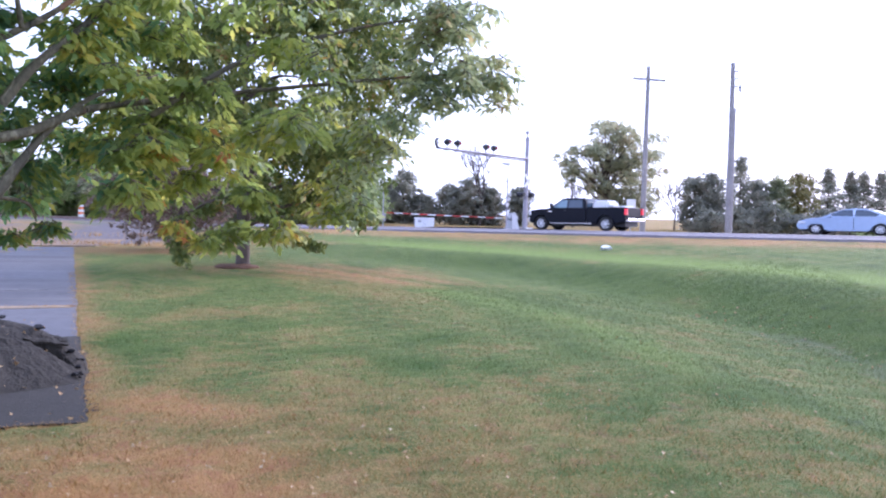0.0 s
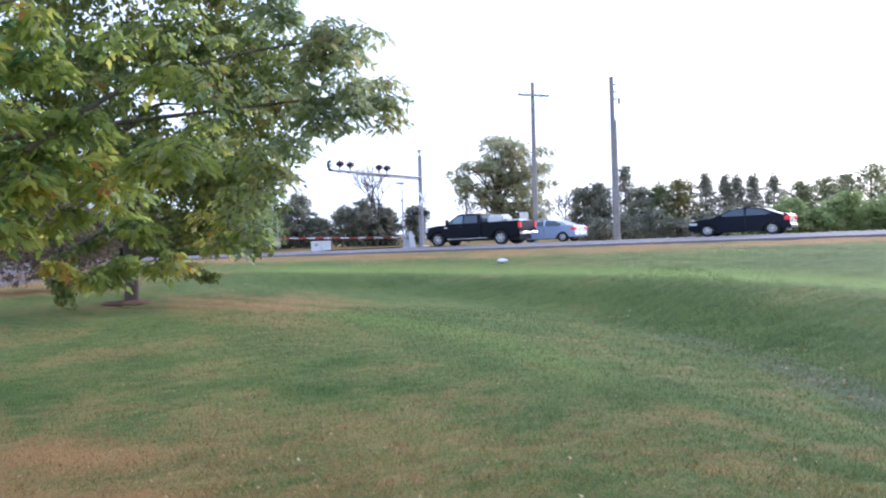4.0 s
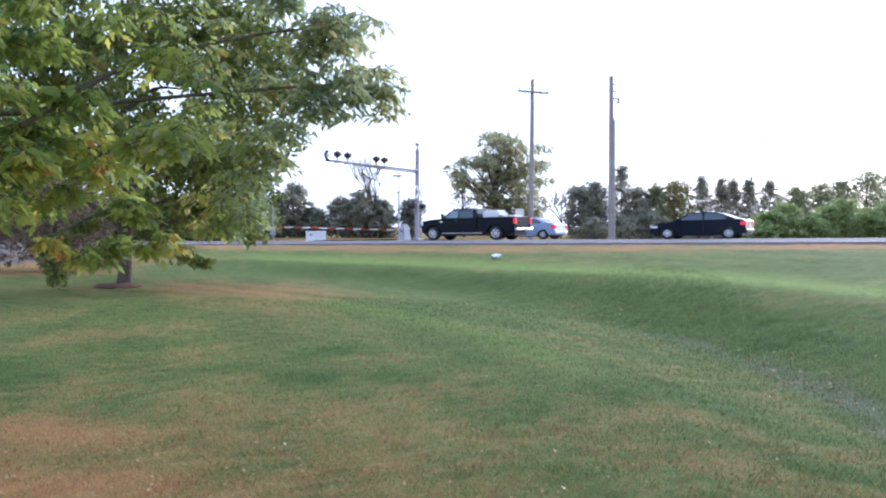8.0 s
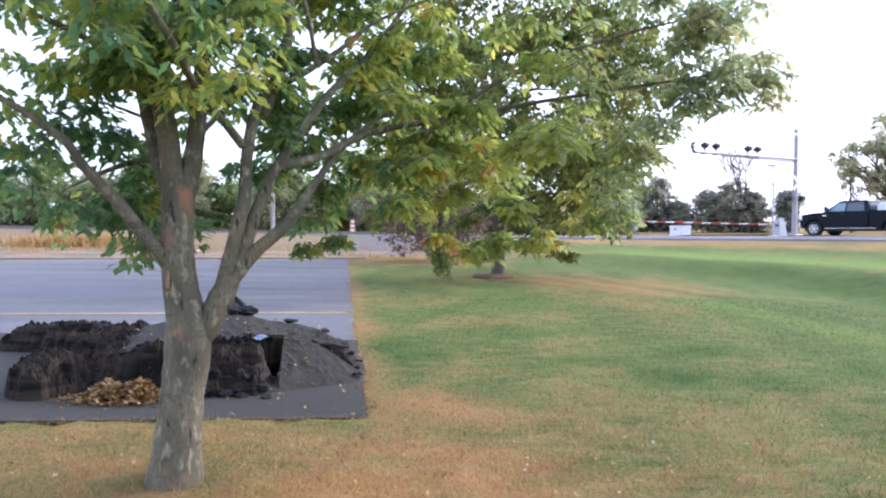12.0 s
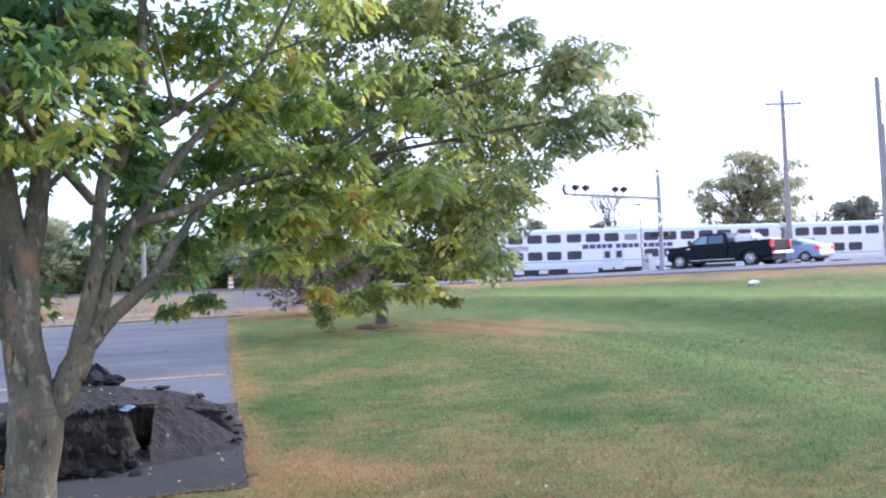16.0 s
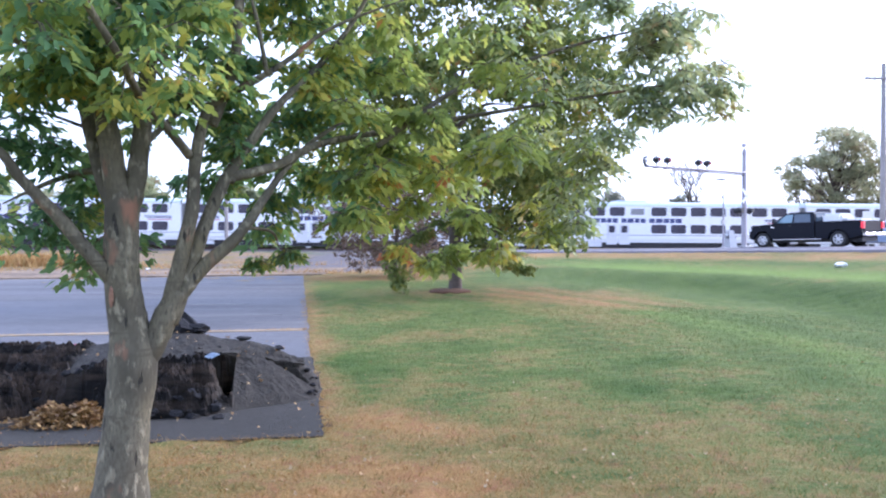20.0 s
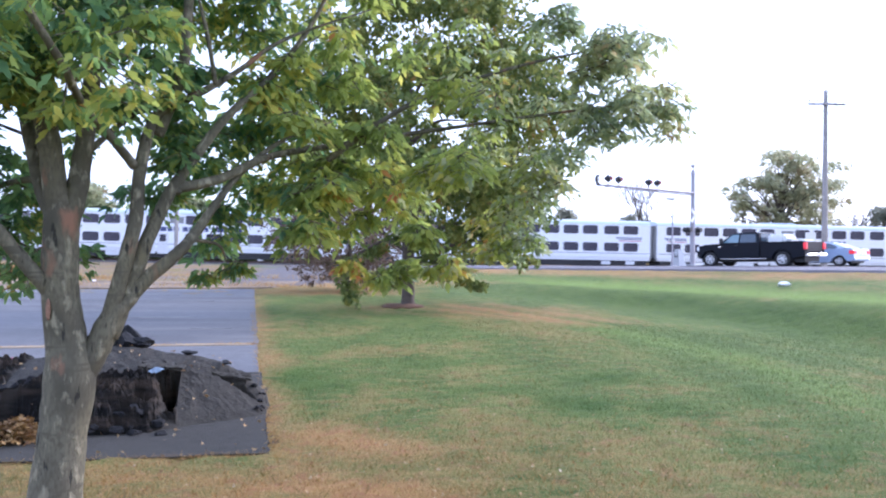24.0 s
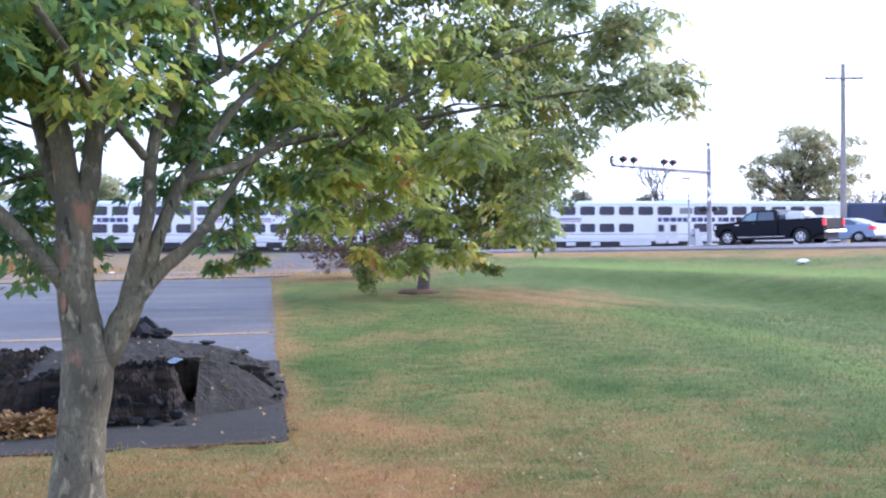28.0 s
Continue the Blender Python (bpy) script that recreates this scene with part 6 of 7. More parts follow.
def crossing_signal():
    """Cantilever signal at the crossing: mast, arm over the road, twin flashers and a crossbuck."""
    x, y = 19.2, 50.45
    z = float(ground_z(x, y))
    post = thing("crossing_signal", pose(x, y, z, 0, 0, math.degrees(math.atan2(-ASIDE[1], -ASIDE[0]))), "silver cantilever railway crossing signal over the road", "signal")
    part("mast", rod(bmesh.new(), (0, 0, 0), (0, 0, 6.3), 0.17, 0.13, 12), ALUMINIUM, post)
    part("cap", box(rod(bmesh.new(), (0, 0, 6.3), (0, 0, 6.5), 0.06, 0.03, 8), -0.3, 0.3, -0.03, 0.03, 6.05, 6.11), ALUMINIUM, post)
    part("base", box(bmesh.new(), -0.4, 0.4, -0.4, 0.4, 0, 0.18, 0.03), GALVANISED, post)
    length, zarm = 9.3, 4.82
    bm = bmesh.new()
    for dy in (-0.16, 0.16):
        rod(bm, (0, dy, zarm), (length, dy, zarm + 0.02), 0.055, 0.05, 8)
    for k in range(10):
        rod(bm, (0.9 * k + 0.3, -0.16, zarm), (0.9 * k + 0.9, 0.16, zarm), 0.025, 0.025, 5)
    rod(bm, (0, 0, zarm - 0.14), (length * 0.75, 0, zarm - 0.1), 0.05, 0.04, 6)
    part("arm", bm, ALUMINIUM, post)
    for k, px in enumerate((8.45, 7.5, 4.65, 3.8)):
        unit = part("flasher", rod(rod(bmesh.new(), (px, 0, zarm), (px, 0, zarm + 0.66), 0.03, 0.03, 6), (px, -0.02, zarm + 0.42), (px, 0.03, zarm + 0.42), 0.2, 0.2, 18), BLACK, post)
        part("hood", rod(bmesh.new(), (px, 0.03, zarm + 0.45), (px - 0.02, 0.22, zarm + 0.43), 0.15, 0.13, 12), BLACK, unit)
        part("rear_hood", rod(bmesh.new(), (px, -0.02, zarm + 0.45), (px + 0.02, -0.18, zarm + 0.43), 0.15, 0.12, 12), BLACK, unit)
        part("lens", rod(bmesh.new(), (px - 0.02, 0.22, zarm + 0.43), (px - 0.02, 0.235, zarm + 0.43), 0.11, 0.11, 14), LENS_RED, unit)
        part("clamp", box(bmesh.new(), px - 0.08, px + 0.08, -0.2, 0.2, zarm - 0.08, zarm + 0.09, 0.02), ALUMINIUM, unit)
    hook = [(length - 0.1, 0, zarm + 0.02), (length + 0.08, 0, zarm + 0.1), (length + 0.2, 0, zarm + 0.28), (length + 0.16, 0, zarm + 0.48), (length - 0.02, 0, zarm + 0.54)]
    part("end_bracket", tube(bmesh.new(), smooth_line(hook, 3), [0.075] * len(smooth_line(hook, 3)), 8), BLACK, post, "black hooked bracket at the arm's tip")
    part("end_plate", box(bmesh.new(), length - 0.12, length + 0.06, -0.03, 0.03, zarm + 0.22, zarm + 0.42, 0.02), GALVANISED, post)
    for a in (-45, 45):
        bm = box(bmesh.new(), -0.6, 0.6, -0.012, 0.012, -0.1, 0.1)
        bmesh.ops.transform(bm, matrix=pose(0, 0.19, 3.35 , 0, a, 0), verts=bm.verts)
        part("crossbuck_board", bm, WHITE, post)
    for px in (-0.55, 0.55):
        unit = part("flasher", rod(rod(bmesh.new(), (0, 0, 2.4), (px, 0, 2.4), 0.03, 0.03, 6), (px, -0.03, 2.4), (px, 0.03, 2.4), 0.22, 0.22, 16), BLACK, post)
        part("hood", rod(bmesh.new(), (px, -0.28, 2.42), (px, 0.28, 2.42), 0.17, 0.15, 12), BLACK, unit)
    part("bell", rod(bmesh.new(), (0, -0.1, 6.6), (0, 0.1, 6.6), 0.14, 0.1, 10), ALUMINIUM, post)


def gate_mechanism():
    """The near gate's machine beside the mast, its short arm stub pointing along the line of sight."""
    x, y = 17.6, 48.6
    unit = thing("gate_machine", pose(x, y, float(ground_z(x, y)), 0, 0, 110), "pale crossing gate machine with sloping sides", "gate machine")
    bm = bmesh.new()
    low, top = [(-0.42, -0.3), (0.42, -0.3), (0.42, 0.3), (-0.42, 0.3)], [(-0.16, -0.16), (0.16, -0.16), (0.16, 0.16), (-0.16, 0.16)]
    a, b = [bm.verts.new((*p, 0)) for p in low], [bm.verts.new((*p, 1.15)) for p in top]
    for k in range(4):
        bm.faces.new((a[k], a[(k + 1) % 4], b[(k + 1) % 4], b[k]))
    bm.faces.new(b), bm.faces.new(a[::-1])
    part("case", bm, GALVANISED, unit)
    part("hub", rod(bmesh.new(), (0, -0.4, 0.8), (0, 0.4, 0.8), 0.14, 0.14, 12), GALVANISED, unit)


def flasher_post(x, y):
    z = float(ground_z(x, y))
    post = thing("flasher_post", pose(x, y, z, 0, 0, 35), "slim silver post with a small lamp and a bracket", "signal post")
    part("shaft", rod(bmesh.new(), (0, 0, 0), (0, 0, 3.1), 0.06, 0.045, 10), ALUMINIUM, post)
    part("foot", box(bmesh.new(), -0.2, 0.2, -0.2, 0.2, 0, 0.12, 0.02), GALVANISED, post)
    part("lamp", rod(bmesh.new(), (-0.1, 0, 3.1), (0.12, 0, 3.18), 0.08, 0.07, 8), GALVANISED, post)
    part("bracket", box(bmesh.new(), -0.16, 0.16, -0.05, 0.05, 1.5, 1.75, 0.02), GALVANISED, post)


def gate(x, y, length, turn, label, pole):
    """A crossing gate: mechanism case, counterweights and a lowered striped arm."""
    z = float(ground_z(x, y))
    unit = thing("crossing_gate", pose(x, y, z, 0, 0, turn), label, "gate", "gates at the crossing")
    part("stand", rod(bmesh.new(), (0, 0, 0), (0, 0, pole), 0.07, 0.06, 10), GALVANISED, unit)
    part("mechanism", box(bmesh.new(), -0.3, 0.25, -0.25, 0.25, 0.55, 1.35, 0.04), ALUMINIUM, unit)
    part("counterweight", box(bmesh.new(), -1.3, -0.3, -0.12, 0.12, 0.85, 1.05, 0.03), BLACK, unit)
    n = int(length / 0.8)
    for k in range(n):
        a = 0.3 + k * length / n
        part("arm_stripe", box(bmesh.new(), a, a + length / n, -0.04, 0.04, 1.35 - 0.016 * k, 1.46 - 0.017 * k), (RED, WHITE)[k % 2], unit)
    for k in range(3):
        part("arm_lamp", rod(bmesh.new(), (length * (0.4 + 0.29 * k), 0, 1.3), (length * (0.4 + 0.29 * k), 0, 1.5), 0.05, 0.05, 8), LENS_RED, unit)


def utility_pole(x, y, height, lean, arms, label, r=0.17):
    z = float(ground_z(x, y))
    pole = thing("utility_pole", pose(x, y, z - 0.1, 0, lean, 0), label, "pole", "utility poles by the road")
    part("shaft", rod(bmesh.new(), (0, 0, 0), (0, 0, height), r, r * 0.62, 12), POLE_WOOD, pole)
    if arms:
        arm = part("crossarm", box(bmesh.new(), -1.25, 1.25, -0.2, -0.09, height - 1.0, height - 0.86, 0.015), POLE_WOOD, pole)
        for dx in (-1.15, -0.6, 0.6, 1.15):
            part("insulator", rod(rod(bmesh.new(), (dx, -0.14, height - 0.87), (dx, -0.14, height - 0.75), 0.02, 0.02, 6), (dx, -0.14, height - 0.76), (dx, -0.14, height - 0.64), 0.055, 0.035, 8), GALVANISED, arm)
        bm = bmesh.new()
        for dx in (-0.75, 0.75):
            rod(bm, (dx, -0.1, height - 0.95), (0, -0.12, height - 1.6), 0.02, 0.02, 5)
        part("brace", bm, GALVANISED, pole)
    else:
        part("splice", rod(bmesh.new(), (0.02, 0, 0), (0.06, 0, height * 0.74), r * 1.12, r * 0.95, 12), POLE_WOOD, pole, "thicker stub lashed beside the shaft")
        for k in range(3):
            part("insulator", rod(bmesh.new(), (0, -0.1, height - 0.5 - 0.45 * k), (0.28, -0.16, height - 0.5 - 0.45 * k), 0.045, 0.05, 7), GALVANISED, pole)
        part("pole_can", rod(bmesh.new(), (0.5, -0.05, height - 1.7), (0.5, -0.05, height - 1.3), 0.08, 0.08, 8), GALVANISED, pole)


def street_lamp(x, y, top, reach, label):
    z = float(ground_z(x, y))
    lamp = thing("street_lamp", pose(x, y, z), label, "street lamp")
    part("pole", rod(bmesh.new(), (0, 0, 0), (0, 0, top - z), 0.07, 0.045, 8), ALUMINIUM, lamp)
    part("arm", rod(bmesh.new(), (0, 0, top - z), (reach, 0, top - z + 0.15), 0.03, 0.03, 6), ALUMINIUM, lamp)
    part("head", box(bmesh.new(), reach - 0.1, reach + 0.7, -0.16, 0.16, top - z + 0.08, top - z + 0.24, 0.05), GALVANISED, lamp)


def equipment_box():
    x, y = 18.3, 75.9
    z = float(ground_z(x, y))
    unit = thing("equipment_box", pose(x, y, z - 0.02, 0, 0, -14), "white metal signal cabinet on a grey plinth by the tracks", "cabinet")
    part("case", box(bmesh.new(), -0.95, 0.95, -0.6, 0.6, 0.22, 1.05, 0.02), WHITE, unit)
    part("roof", box(bmesh.new(), -1.0, 1.0, -0.66, 0.66, 1.05, 1.2, 0.03), WHITE, unit)
    part("plinth", box(bmesh.new(), -1.0, 1.0, -0.64, 0.64, -0.05, 0.22), GALVANISED, unit)
    part("door_seam", box(bmesh.new(), -0.01, 0.01, -0.606, -0.598, 0.12, 0.92), GALVANISED, unit)
    part("latch", box(bmesh.new(), 0.08, 0.14, -0.625, -0.6, 0.45, 0.6), GALVANISED, unit)
    part("vent", box(bmesh.new(), -0.6, -0.3, -0.615, -0.6, 0.75, 0.95), GALVANISED, unit)


def road_sign(x, y, high, w, h, label, face=WHITE, turn=-25):
    z = float(ground_z(x, y))
    sign = thing("road_sign", pose(x, y, z, 0, 0, turn), label, "sign")
    part("post", rod(bmesh.new(), (0, 0, -0.1), (0, 0, high), 0.035, 0.035, 8), GALVANISED, sign)
    part("panel", box(bmesh.new(), -w / 2, w / 2, -0.06, -0.038, high - h, high, 0.01), face, sign)


def litter(x, y, size, label, turn=0):
    z = float(ground_z(x, y))
    bm = bmesh.new()
    bmesh.ops.create_icosphere(bm, subdivisions=3, radius=1.0, matrix=Matrix.LocRotScale((0, 0, size * 0.22), None, (size, size * 0.5, size * 0.3)))
    for v in bm.verts:
        v.co += Vector(noise.noise_vector(v.co * (3 / size))) * size * 0.18
    bag = tagged(part("plastic_bag", bm, LITTER_WHITE), label, "litter")
    bag.matrix_basis = pose(x, y, z, 0, 0, turn)


crossing_signal()
gate(14.45, 77.6, 11.6, -14.7, "lowered red and white striped crossing gate", 3.7)
gate_mechanism()
flasher_post(16.68, 47.1)
utility_pole(27.7, 49.8, 11.7, 0.0, True, "grey wooden utility pole with a crossarm", 0.2)
utility_pole(29.1, 41.9, 10.4, -0.9, False, "grey wooden utility pole spliced to a thicker stub", 0.2)
utility_pole(-15.9, 57.8, 8.0, 0.0, False, "slim wooden pole beside the railway", 0.13)
street_lamp(94.0, 95.0, 15.4, 0.5, "pale street lamp beside the road")
street_lamp(23.4, 66.05, 5.9, -0.5, "pale street lamp near the crossing")
equipment_box()
road_sign(26.5, 49.3, 2.3, 0.62, 0.85, "plain white road sign seen beyond the pickup")
def traffic_barrel(x, y):
    z = float(ground_z(x, y))
    unit = thing("traffic_barrel", pose(x, y, z), "orange and white striped traffic barrel on a black foot", "barrel")
    part("foot", rod(bmesh.new(), (0, 0, 0), (0, 0, 0.08), 0.42, 0.4, 16), RUBBER, unit)
    for k in range(5):
        part("band", rod(bmesh.new(), (0, 0, 0.08 + 0.22 * k), (0, 0, 0.3 + 0.22 * k), 0.3 - 0.018 * k, 0.282 - 0.018 * k, 16), (WHITE, ORANGE)[k % 2], unit)
    part("handle", box(bmesh.new(), -0.09, 0.09, -0.03, 0.03, 1.18, 1.32, 0.01), ORANGE, unit)


traffic_barrel(-13.2, 77.2)
road_sign(-15.7, 76.5, 1.45, 0.5, 0.75, "small white sign on a post beyond the tracks", WHITE, 0)
litter(12.4, 24.68, 0.25, "crumpled white plastic bag on the grass bank", 20)
litter(-13.6, 36.3, 0.13, "small white scrap on the stony ground", 50)


# ---- asphalt pile on the lot ----


CRUST_B, CRUST_A = (0.9, 1.02, 1.4, 1.85, 2.0, 2.28, 2.4, 2.7, 3.3), (1.25, 1.42, 1.45, 1.36, 1.14, 1.18, 1.75, 2.0, 2.3)


def pile_height(a, b):
    """Height of the heap over the lot at a along and b across it: a smooth crust that slopes down beside the lawn,
    broken off in a ragged face, with a wedge-shaped hollow between.
    """
    front = np.interp(b, [-0.1, 0.0, 0.6, 1.0, 1.43, 1.8, 2.1, 3.3], [1.6, 1.28, 0.98, 0.74, 0.62, 0.8, 1.1, 1.5])
    top = np.interp(b, [-0.08, 0.05, 0.22, 0.42, 0.64, 1.07, 1.3, 1.6, 2.0, 2.3, 2.6, 3.0, 3.3], [0.0, 0.17, 0.31, 0.42, 0.48, 0.53, 0.57, 0.56, 0.5, 0.43, 0.36, 0.26, 0.0])
    ridge = np.interp(b, [0, 1.0, 1.3, 2.0, 2.6, 3.3], [2.0, 2.1, 2.35, 2.3, 2.5, 2.6])
    crust = np.interp(b, CRUST_B, CRUST_A)
    smooth = top * (1 - np.clip((ridge - a) / (ridge - front), 0, 1) ** 1.5)
    over = top * (1 - 0.28 * np.clip((ridge - a) / (ridge - crust), 0, 1) ** 1.5)
    face = 0.72 * top * np.clip((a - front) / np.maximum(crust - front, 0.05), 0, 1) ** 0.7
    broken = np.where(a < crust, face, over)
    share = np.clip((b - 0.9) / 0.1, 0, 1)
    fall = np.clip(1 - ((a - ridge) / 1.0) ** 2, 0, 1)
    h = np.where(a < ridge, smooth * (1 - share) + broken * share, top * fall)
    spine = np.interp(b, [2.4, 2.96, 4.2], [2.9, 3.2, 3.6])
    h = np.maximum(h, np.interp(b, [2.1, 2.7, 3.4, 4.1, 4.5], [0.0, 0.27, 0.27, 0.2, 0.0]) * np.clip(1 - ((a - spine) / 0.4) ** 2, 0, 1) ** 0.5)
    h = np.maximum(h, 0.27 * np.clip(1 - ((a - 1.15) / 0.5) ** 2 - ((b - 2.95) / 0.36) ** 2, 0, 1) ** 0.45)
    wide = 0.03 + 0.25 * np.clip((a - 0.98) / 0.55, 0, 1)
    hollow = np.clip((b - 0.79) / 0.02, 0, 1) * np.clip((0.8 + wide - b) / 0.02, 0, 1) * np.clip((a - 0.98) / 0.04, 0, 1) * np.clip((1.62 + 0.35 * (0.9 - b) - a) / 0.03, 0, 1)
    line = a - 1.68 - 0.3 * (b - 0.3)
    slot = np.clip((line + 0.02) / 0.03, 0, 1) * np.clip((0.09 - 0.25 * np.abs(b - 0.22) - line) / 0.02, 0, 1) * np.clip((0.5 - b) / 0.04, 0, 1) * np.clip((b - 0.06) / 0.05, 0, 1)
    lifted = 0.05 * np.exp(-((line - 0.2) / 0.1) ** 2) * np.clip((0.5 - b) / 0.1, 0, 1)
    return (h + lifted * (h > 0.05)) * (1 - 0.95 * hollow) * (1 - 0.7 * slot)


def asphalt_pile():
    na, nb = 170, 290
    aa, bb = np.meshgrid(np.linspace(0.35, 4.1, na), np.linspace(-0.1, 4.7, nb))
    flat = np.stack([aa, bb], -1).reshape(-1, 2)
    shift = np.array([noise.fractal(Vector((p[0] * 2.2, p[1] * 2.2, 4.0)), 0.9, 2.1, 4) for p in flat]).reshape(aa.shape)
    edge = np.interp(bb, CRUST_B, CRUST_A) + 0.05 * shift
    torn_or_shaded = np.clip((bb - 0.88) / 0.06, 0, 1) * np.clip((edge + 0.06 - aa) / 0.06, 0, 1)
    # left part: broken asphalt, blackened further to hold the overhang's shade
    torn_or_shaded = np.maximum(torn_or_shaded, np.clip((bb - 2.36) / 0.06, 0, 1))
    # the shade inside the hollow is put into the colour as well
    torn_or_shaded = np.maximum(torn_or_shaded, (bb > 0.77) * (bb < 1.1) * (aa > 0.97) * (aa < 1.7) * (pile_height(aa, bb) < 0.12))
    h = pile_height(aa + shift * (0.02 + 0.09 * torn_or_shaded), bb + 0.04 * shift * torn_or_shaded)
    clod = np.array([noise.turbulence(Vector((p[0] * 6.0, p[1] * 6.0, 5.0)), 5, True) for p in flat]).reshape(aa.shape)
    grain = np.array([noise.fractal(Vector((p[0] * 13, p[1] * 13, 0.3)), 0.7, 2.1, 3) for p in flat]).reshape(aa.shape)
    h = h + ((0.62 - clod) * (0.025 + 0.2 * torn_or_shaded) + grain * (0.004 + 0.022 * torn_or_shaded)) * np.clip(h / 0.12, 0, 1)
    xs, ys = lot_point(aa, bb)
    z = np.clip(h, 0, None) - 0.01
    idx = np.arange(na * nb).reshape(nb, na)
    faces = np.stack([idx[:-1, :-1], idx[:-1, 1:], idx[1:, 1:], idx[1:, :-1]], -1).reshape(-1, 4)
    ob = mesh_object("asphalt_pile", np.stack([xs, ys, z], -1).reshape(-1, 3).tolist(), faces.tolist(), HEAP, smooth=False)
    att = ob.data.attributes.new("torn_or_shaded", "FLOAT", "POINT")
    att.data.foreach_set("value", torn_or_shaded.reshape(-1))
    tagged(ob, "dumped heap of dark asphalt with a ragged face and a hollow coloured black", "asphalt pile", kind="stuff")
    for a0, a1, b0, b1, up, lean in ((1.52, 1.95, 0.76, 1.12, 0.475, 4), (1.74, 1.94, 0.12, 0.46, 0.345, 9)):  # crust slabs that bridge the hollow and the crack
        bm = bmesh.new()
        bmesh.ops.create_grid(bm, x_segments=9, y_segments=9, size=0.5)
        for v in bm.verts:
            jag = 0.06 * noise.noise(Vector((v.co.x * 5, v.co.y * 5, a0)))
            v.co = Vector((v.co.x * (b1 - b0) + jag, v.co.y * (a1 - a0) + jag, 0.02 * noise.noise(v.co * 7)))
        bmesh.ops.solidify(bm, geom=bm.faces, thickness=0.02)
        slab = tagged(part("asphalt_slab", bm, HEAP), "cracked slab of dark asphalt crust on the heap", "asphalt slab", "slabs of asphalt crust")
        x, y = lot_point((a0 + a1) / 2, (b0 + b1) / 2)
        slab.matrix_basis = pose(x, y, up, lean, 12 if b0 < 0.5 else 4, 6)
    rng = random.Random(11)
    spots = [(2.5, 1.5, 0.25), (2.6, 1.66, 0.2), (2.45, 1.36, 0.16), (2.4, 1.25, 0.12), (2.6, 1.8, 0.14), (2.35, 1.22, 0.08), (2.15, 0.74, 0.08), (1.97, 0.36, 0.07), (1.78, 0.08, 0.035)]
    spots += [(rng.uniform(1.4, 1.9), rng.uniform(-0.02, 0.06), rng.uniform(0.015, 0.03)) for _ in range(9)]
    spots += [(rng.uniform(3.05, 3.35), rng.uniform(2.6, 3.7), rng.uniform(0.05, 0.12)) for _ in range(12)]
    spots += [(rng.uniform(0.62, 1.0), rng.uniform(0.8, 1.9), rng.uniform(0.02, 0.06)) for _ in range(22)]
    spots += [(rng.uniform(1.2, 1.4), rng.uniform(2.0, 3.0), rng.uniform(0.03, 0.07)) for _ in range(10)]
    for k, (a, b, s) in enumerate(spots):
        bm = bmesh.new()
        for _ in range(16):
            v = Vector((rng.gauss(0, 1), rng.gauss(0, 1), rng.gauss(0, 1))).normalized()
            bm.verts.new((v.x * s * 1.25, v.y * s, v.z * s * (0.35 if 0.06 < s < 0.1 and a > 1.9 else 0.75)))
        made = bmesh.ops.convex_hull(bm, input=bm.verts)
        bmesh.ops.delete(bm, geom=[g for g in set(made["geom_interior"] + made["geom_unused"]) if isinstance(g, bmesh.types.BMVert)], context="VERTS")
        lump = part("asphalt_chunk", bm, ASPHALT_FRESH)
        x, y = lot_point(a, b)
        lump.matrix_basis = pose(x, y, float(pile_height(np.array(a), np.array(b))) + 0.015 + s * 0.1, 0, 0, rng.uniform(0, 360))
        tagged(lump, "broken lump of dark asphalt", "asphalt lump", "lumps of broken asphalt")


def scrap(name, a, b, up, size, material, label):
    """A small bent scrap lying on the heap or beside it."""
    bm = bmesh.new()
    bmesh.ops.create_grid(bm, x_segments=4, y_segments=3, size=1.0)
    for v in bm.verts:
        v.co = Vector((v.co.x * size, v.co.y * size * 0.5, 0.25 * size * math.sin(v.co.x * 2.5 + v.co.y)))
    bmesh.ops.solidify(bm, geom=bm.faces, thickness=size * 0.08)
    ob = tagged(part(name, bm, material), label, "litter")
    x, y = lot_point(a, b)
    ob.matrix_basis = pose(x, y, up, 12, 0, 30)


asphalt_pile()
scrap("plastic_scrap", 1.46, 1.0, 0.44, 0.07, plain("pale_blue_plastic", (0.2, 0.26, 0.34), 0.5), "pale blue plastic scrap at the hollow's rim")
scrap("plastic_scrap", 2.75, 2.6, 0.37, 0.1, plain("pink_wrapper", (0.55, 0.16, 0.2), 0.5), "crumpled pink and red wrapper behind the heap")


def scatter(name, count, area, sizes, material, shape, label, category, seed, lift=0.01, droop=0.1):
    """Loose pieces strewn on the ground, as one stuff object."""
    rng = np.random.default_rng(seed)
    x, y = area(rng, count)
    z = ground_z(x, y) + lift
    ob = leaf_cloud(name, np.stack([x, y, z], -1), rng.uniform(*sizes, len(x)), material, None, shape, droop, seed)
    if material == BLADE:
        turf = ob.data.attributes.new("dry", "FLOAT", "POINT")
        straw = np.clip(dryness(x, y) * 1.1 - 0.1 + rng.normal(0, 0.25, len(x)), 0, 1)
        turf.data.foreach_set("value", np.repeat(straw, len(shape)))
    return tagged(ob, label, category, kind="stuff")


